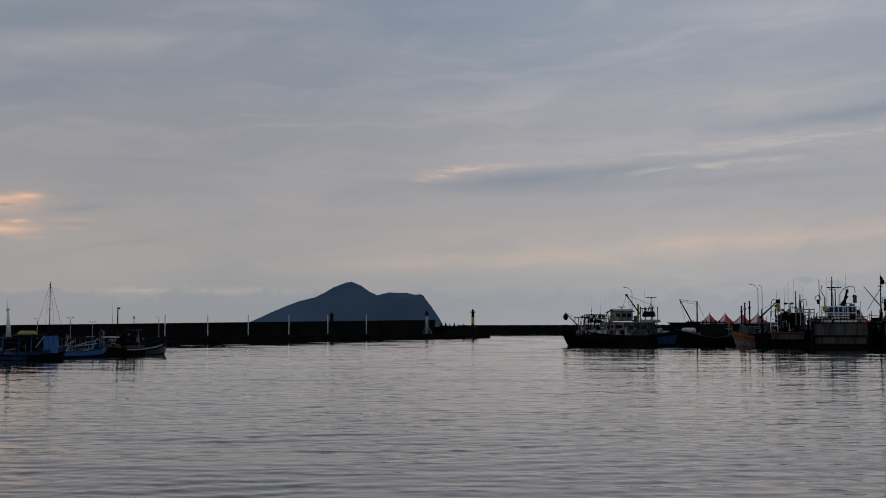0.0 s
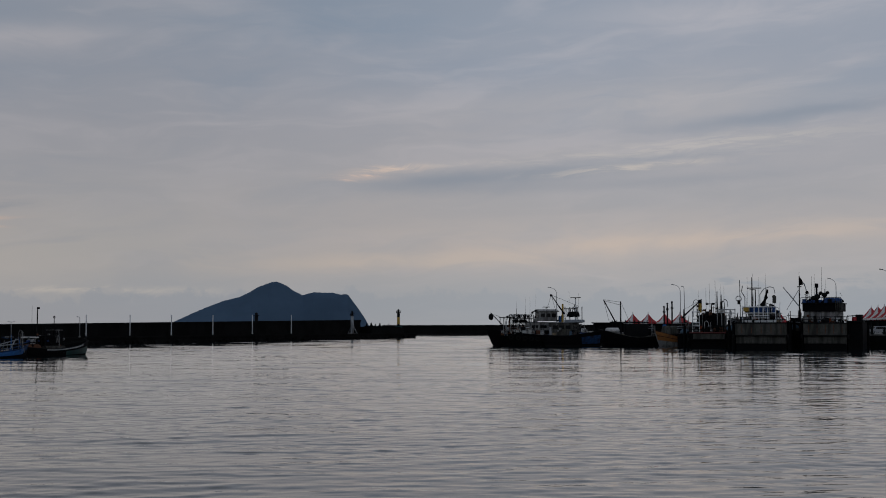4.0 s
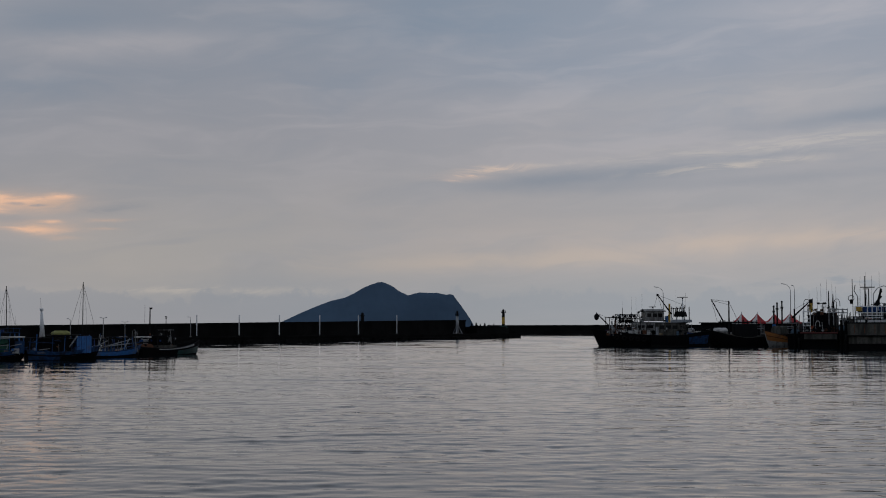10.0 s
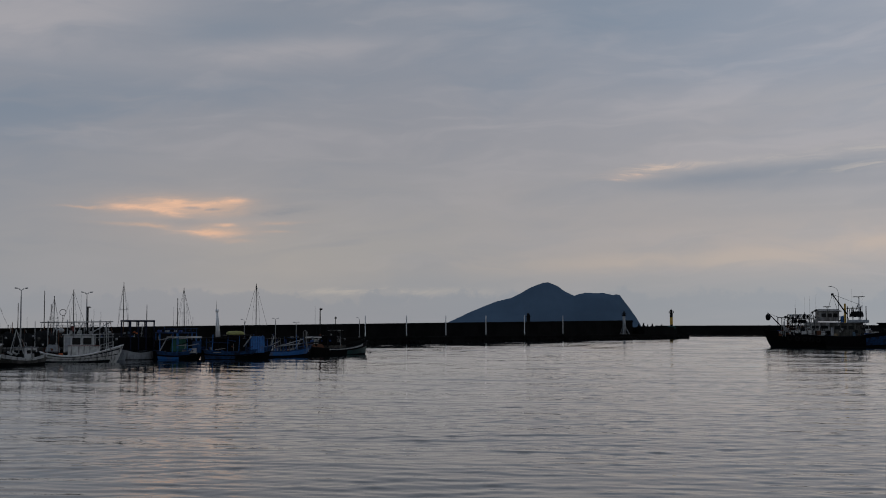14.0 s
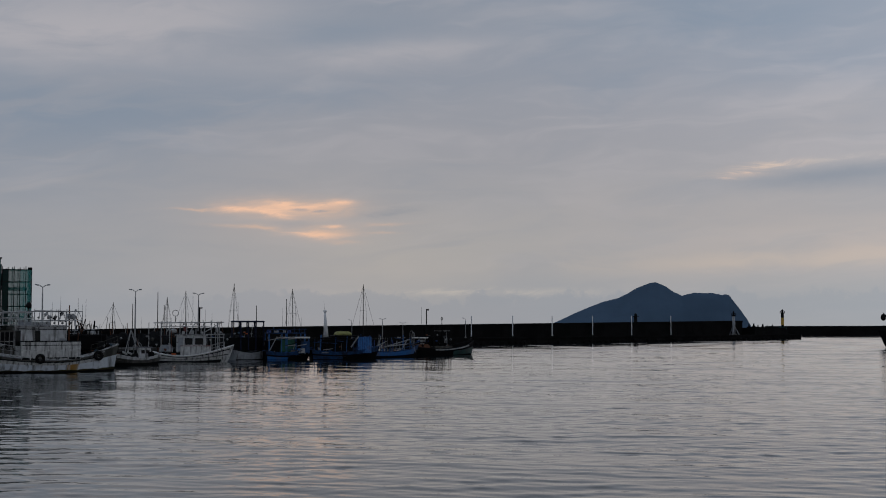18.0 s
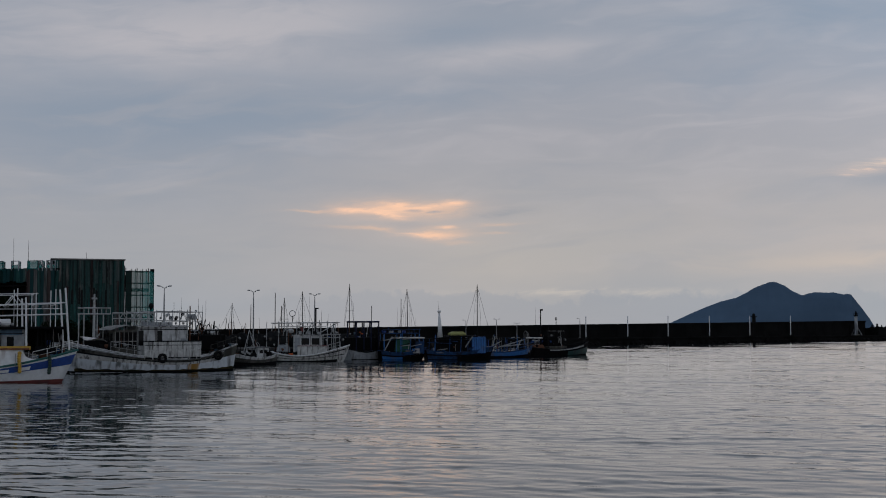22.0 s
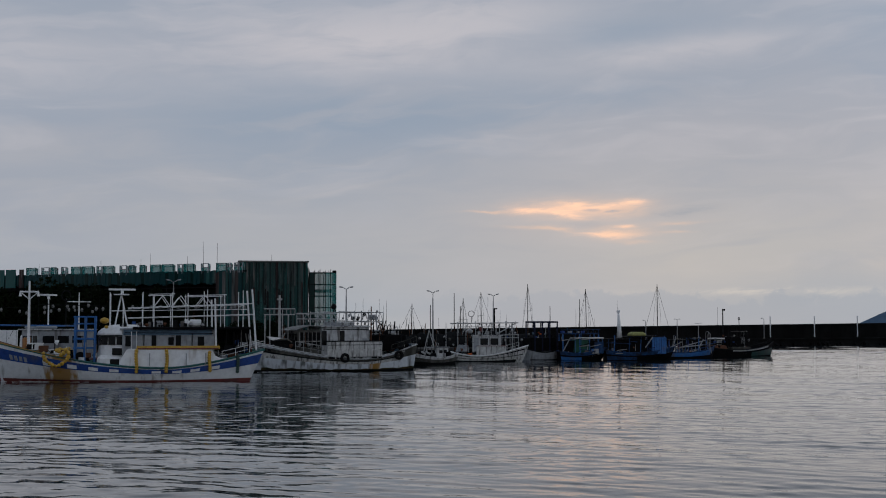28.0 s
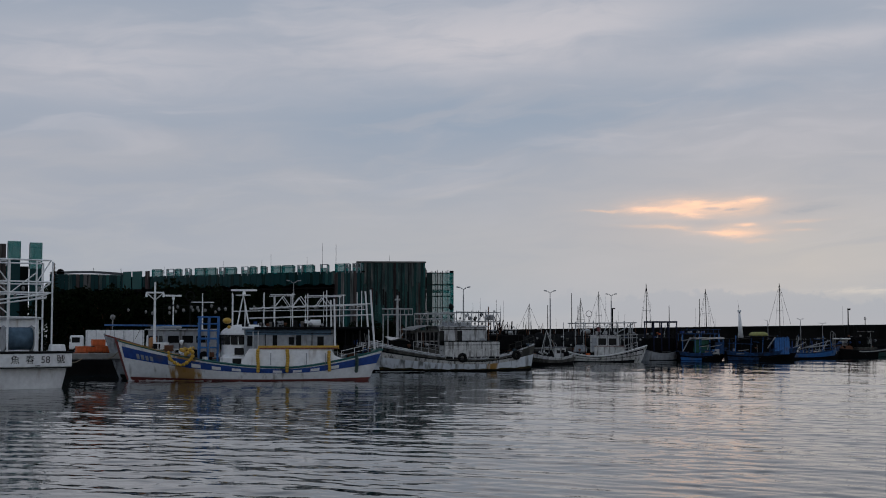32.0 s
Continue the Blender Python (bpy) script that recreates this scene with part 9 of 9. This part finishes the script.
# glazed stair tower at the end
tx0, tx1 = bx(-32.18), bx(-31.0)
tz = bz(2.56, -31.6)
tw = part("stair_tower", box(B(), tx1 - 0.45, tx1, 0.4, 0.9, 1.6, tz - 0.1, 0.02), DARK_STEEL, bld, "see-through green glass stair tower")
cols = 5
for i in range(cols + 1):
    x = tx0 + (tx1 - tx0) * i / cols
    for y in (0.4, 3.4):
        part("column", rod(B(), (x, y, 1.6), (x, y, tz - 0.12 * (i % 2)), 0.055), DARK_STEEL, tw)
for j in range(7):
    z = 2.2 + (tz - 2.6) * j / 6
    for y in (0.4, 3.4):
        part("rail", rod(B(), (tx0, y, z), (tx1, y, z), 0.05), DARK_STEEL, tw)
    for x in (tx0, tx1):
        part("rail", rod(B(), (x, 0.4, z), (x, 3.4, z), 0.05), DARK_STEEL, tw)
for i in range(cols):
    for j in range(6):
        a, b = tx0 + (tx1 - tx0) * i / cols, tx0 + (tx1 - tx0) * (i + 1) / cols
        z0, z1 = 2.2 + (tz - 2.6) * j / 6, 2.2 + (tz - 2.6) * (j + 1) / 6
        mat = (DEEP_GLASS, FACADE_GLASS, FACADE_GLASS, SKY_GLASS, SKY_GLASS)[i]
        part("pane", box(B(), a + 0.04, b - 0.04, 0.3, 0.33, z0 + 0.04, z1 - 0.04), mat, tw)
part("bridge", box(B(), x2 - 0.2, tx1 - 0.5, 1.2, 2.8, 8.9, 9.3, 0.03), DARK_STEEL, tw)
part("bridge", box(B(), x2 - 0.2, tx1 - 0.5, 1.2, 2.8, 5.3, 5.6, 0.03), DARK_STEEL, tw)
part("bridge_link", box(B(), x2 - 0.1, tx0 + 0.8, 1.0, 3.0, 9.4, 11.0, 0.03), DARK_STEEL, tw)
# antennas on the roof
for az, el, d in ((-33.8, 3.25, 174), (-36.2, 3.75, 176), (-39.5, 3.0, 178)):
    x = bx(az)
    part("roof_antenna", rod(B(), (x, 3, bz(2.2, az)), (x, 3, bz(el, az)), 0.04, 0.02), DARK_STEEL, bld)

# the curved gallery west of it
GAL_D = 201.0
gal = thing("curved_gallery", Matrix.Translation(at(-46.85, GAL_D)) @ pose(0, 0, 0, 0, 0, 46.85), "low curved gallery clad in glass and red-brown strips above the trees", "building")
gw = GAL_D * math.tan(radians(1.55))
gz = EYE + GAL_D * math.tan(radians(2.36))
bm = B()
grid_sheet(bm, lambda a, b: Vector((-gw + 2 * gw * a, 0.2 + 1.2 * (2 * a - 1) ** 2 + 9 * b, gz + 0.22 * math.sin(a * math.pi))), 24, 1)
bmesh.ops.solidify(bm, geom=bm.faces[:], thickness=0.22)
part("roof", bm, PALE_GREY, gal, "thin curved roof edge of pale concrete")
# near-black wall stands for the shade below the glass strips
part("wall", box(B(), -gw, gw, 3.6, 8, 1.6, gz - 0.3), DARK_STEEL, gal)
n = 20
for i in range(n):
    a, b = -gw + 2 * gw * i / n, -gw + 2 * gw * (i + 1) / n
    y = 0.6 + 1.2 * ((i + 0.5) / n * 2 - 1) ** 2
    mat = STREAK_GREY if i in (5, 9, 10, 13) else STREAK_RED if i == 7 else MID_GLASS if i in (15, 18) else WING_GLASS
    part("cladding_strip", box(B(), a + 0.02, b - 0.02, y, y + 0.1, gz - 2.5 - 0.15 * (i % 3), gz - 0.26), mat, gal)
part("roof_hatch", rod(B(), (-3.9, 2.0, gz + 0.02), (-3.9, 3.4, gz + 0.02), 0.55, None, 12), DARK_CONCRETE, gal)
for x in (1.0, 5.0):
    part("roof_rod", rod(B(), (x, 1.4, gz), (x - 0.1, 1.4, gz + 0.7), 0.04), DARK_STEEL, gal)

# tower with glass blades further west
tow = thing("glass_blade_tower", Matrix.Translation(at(-50.0, 165)) @ pose(0, 0, 0, 0, 0, 50.0), "tower with green glass blades and red-brown cladding", "building")
tz = EYE + 165 * math.tan(radians(2.6))
part("core", box(B(), -5.5, 2.2, 1.5, 9, 1.6, tz), DARK_STEEL, tow)
# unseen block west of the view, added to darken the water's reflection
part("unseen_high_core", box(B(), -24.0, -5.6, 1.5, 12, 1.6, EYE + 165 * math.tan(radians(5.5))), DARK_STEEL, tow)
part("red_panel", box(B(), -5.5, -0.45, 0.9, 1.45, 4, EYE + 165 * math.tan(radians(3.54)), 0.03), STREAK_RED, tow)
part("dark_screen", box(B(), -0.4, 1.2, 0.7, 1.4, 4, EYE + 165 * math.tan(radians(2.9)), 0.03), STREAK_GREEN, tow)
for xa, xb, top, low, mat in ((-0.25, 1.2, 3.65, 2.86, BLADE_GLASS), (2.3, 3.72, 3.60, 2.5, BLADE_GLASS), (-3.2, -1.7, 3.6, 2.8, BLADE_GLASS), (-5.5, -4.9, 3.9, 2.8, BLADE_GLASS)):
    zt, zl = EYE + 165 * math.tan(radians(top)), EYE + 165 * math.tan(radians(low))
    bl = part("glass_blade", box(B(), xa, xb, 0.3, 0.36, zl, zt, 0.01), mat, tow)
    part("lower_panel", box(B(), xa, xb, 0.28, 0.36, 4.0, zl - 0.02), WING_GLASS, bl)
    part("back_pane", box(B(), xa + 0.1, xb - 0.05, 1.3, 1.34, zl, zt - 0.1), BLADE_GLASS, bl)
    for x in (xa, xb):
        part("blade_post", box(B(), x - 0.04, x + 0.04, 0.36, 0.46, zl, zt, 0.01), MID_GLASS, bl)
        part("blade_post", box(B(), x - 0.06, x + 0.06, 1.36, 1.5, zl, zt - 0.15, 0.01), DARK_STEEL, bl)
    part("blade_post", box(B(), xa + 0.45, xa + 0.55, 0.6, 0.7, zl, zt - 0.5, 0.01), DARK_STEEL, bl)
    for dz in (0.06, 0.55):
        part("blade_rail", box(B(), xa, xb, 0.8, 0.9, zt - dz - 0.09, zt - dz, 0.01), DARK_STEEL if dz > 0.1 else MID_GLASS, bl)

# ---- trees before the building ----
def tree(m, height, spread, seed, label):
    rg = random.Random(seed)
    t = thing("tree", m, label, "tree", "trees before the visitor centre")
    bm = B()
    rod(bm, (0, 0, -0.1), (0.1, 0, height * 0.5), 0.20, 0.11, 8)
    tips = []
    for i in range(7):
        a, z = rg.uniform(0, 6.28), height * rg.uniform(0.28, 0.5)
        e = Vector((math.cos(a) * spread * rg.uniform(0.4, 0.8), math.sin(a) * spread * rg.uniform(0.4, 0.8), z + height * rg.uniform(0.2, 0.42)))
        rod(bm, (0.05, 0, z), e, 0.07, 0.03, 5)
        tips.append(e)
    tips.append(Vector((0.1, 0, height * 0.82)))
    part("trunk", bm, RUST, t)
    verts, faces = [], []
    for tip in tips:
        r = spread * rg.uniform(0.38, 0.6)
        for k in range(190):
            d = Vector((rg.gauss(0, 1), rg.gauss(0, 1), rg.gauss(0, 0.75))).normalized() * r * rg.uniform(0.45, 1.0) ** 0.5
            c = tip + d
            s = rg.uniform(0.14, 0.30)
            u = Vector((rg.gauss(0, 1), rg.gauss(0, 1), rg.gauss(0, 1))).normalized() * s
            v = u.cross(Vector((rg.gauss(0, 1), rg.gauss(0, 1), rg.gauss(0, 1)))).normalized() * s * 0.5
            b = len(verts)
            verts += [tuple(c - u), tuple(c + v), tuple(c + u), tuple(c - v)]
            faces.append((b, b + 1, b + 2, b + 3))
    me = bpy.data.meshes.new("crown")
    me.from_pydata(verts, [], faces)
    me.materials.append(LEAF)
    ob = new("crown", me)
    ob.parent = t
    return t


proto = [tree(Matrix.Translation(at(-47.6, 150, 1.6)), 6.6, 2.6, 1, "broad dark green tree standing before the long building"),
         tree(Matrix.Translation(at(-45.0, 152, 1.6)), 6.0, 2.8, 2, "broad dark green tree standing before the long building"),
         tree(Matrix.Translation(at(-42.4, 150, 1.6)), 6.3, 2.5, 3, "broad dark green tree standing before the long building")]
for i in range(19):
    az = -48.4 + 0.82 * i + 0.25 * math.sin(i * 2.1)
    d = 150 + 5 * math.sin(i * 1.7)
    k = (1.16 if az < -39 else 0.95 if az < -36.5 else 0.6) * (0.92 + 0.12 * math.sin(i * 3.3))
    c = copy_thing(proto[i % 3], Matrix.Translation(at(az, d, 1.6)) @ pose(0, 0, 0, 0, 0, 67 * i) @ Matrix.Scale(k, 4))


# hedge under the trees
rg = random.Random(9)
verts, faces = [], []
for i in range(30000):
    az = rg.uniform(-49, -33)
    c = at(az, 146 + rg.uniform(-2.2, 2.2), 1.6 + rg.random() ** 1.2 * (6.3 + 0.7 * math.sin(az * 2.7) + 0.5 * math.sin(az * 7.1) if az < -38.2 else 2.4))
    s = rg.uniform(0.12, 0.28)
    u = Vector((rg.gauss(0, 1), rg.gauss(0, 1), rg.gauss(0, 1))).normalized() * s
    v = u.cross(Vector((rg.gauss(0, 1), rg.gauss(0, 1), 1))).normalized() * s * 0.5
    b = len(verts)
    verts += [tuple(c - u), tuple(c + v), tuple(c + u), tuple(c - v)]
    faces.append((b, b + 1, b + 2, b + 3))
me = bpy.data.meshes.new("hedge")
me.from_pydata(verts, [], faces)
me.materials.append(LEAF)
tagged(new("hedge", me), "dense dark hedge along the foot of the building", "hedge", kind="stuff")

# lone conifer on the gallery's edge
def conifer(p, h):
    t = thing("conifer", Matrix.Translation(p), "small dark conifer showing above the gallery roof", "tree")
    part("trunk", rod(B(), (0, 0, 0), (0, 0, h), 0.16, 0.04), RUST, t)
    bm = B()
    rr = random.Random(3)
    for i in range(60):
        z = h * (0.35 + 0.65 * i / 60)
        a = i * 2.4
        r = 0.1 + 2.2 * (1 - z / h)
        rod(bm, (0, 0, z), (r * math.cos(a), r * math.sin(a), z + 0.25 * r), 0.12 * (1.2 - z / h) + 0.05, 0.02, 4)
    part("crown", bm, LEAF, t)


conifer(at(-48.2, 172, 1.6), EYE + 172 * math.tan(radians(2.75)) - 1.6)


# heaps of dark nets and covered gear along the west quay
OLD_NET = material("black_weathered_netting", (0.016, 0.017, 0.018), 0.95, vary=0.5, bump=1.0, bump_scale=18, spec=0.04)
rg = random.Random(31)
for i in range(17):
    az = -29.6 + 0.47 * i
    bm = B()
    for k in range(5):
        ball(bm, (rg.uniform(-1.5, 1.5), rg.uniform(-0.6, 0.6), 0.35), rg.uniform(0.8, 1.3), rg.uniform(0.9, 1.5), 9, 6)
    for v in bm.verts:
        v.co += Vector((rg.uniform(-1, 1), rg.uniform(-1, 1), rg.uniform(-1, 1))) * 0.13
        v.co.z = max(v.co.z, -0.02)
    hp = thing("net_heap", Matrix.Translation(at(az, 172 + rg.uniform(0, 10), 1.6)) @ pose(0, 0, 0, 0, 0, -az), "dark heap of fishing nets on the quay", "net heap", "net heaps on the west quay")
    part("netting", bm, OLD_NET, hp, smooth=True)
    for k in range(3):
        x = rg.uniform(-1.6, 1.6)
        part("marker_pole", rod(B(), (x, 0.2, 0), (x + rg.uniform(-0.6, 0.6), 0.2, rg.uniform(2.0, 3.6)), 0.035), rg.choice((DARK_STEEL, DULL_PIPE, RUST)), hp)
    for k in range(3):
        part("float", ball(B(), (rg.uniform(-1.4, 1.4), -0.9, rg.uniform(0.5, 1.4)), 0.16, 1.0, 8, 5), rg.choice((DULL_PIPE, ORANGE_HULL, TARP_BLUE)), hp)

# ---- mooring lines of the west boats ----
def mooring_line(p, q, sag=0.5):
    pts = [Vector(p).lerp(Vector(q), i / 8) - Vector((0, 0, sag * 4 * (i / 8) * (1 - i / 8))) for i in range(9)]
    solo("mooring_line", pipe(B(), pts, 0.035, 5), ROPE, "slack hemp mooring line between boat and quay", "rope", group="mooring lines")


for a, b in (((-45.3, 106.5, 2.9), (-46.2, 112, 1.7)), ((-34.4, 107, 2.3), (-36.6, 113, 1.7)), ((-34.4, 124.5, 3.0), (-36.0, 127, 1.7)), ((-27.7, 131, 2.4), (-28.6, 138, 1.7)), ((-48.2, 94, 2.5), (-47.0, 108.5, 1.7)),
             ((-25.9, 159.5, 1.2), (-26.6, 163, 1.6)), ((-21.2, 169, 1.2), (-22.6, 172, 1.4))):
    mooring_line(at(*a), at(*b))
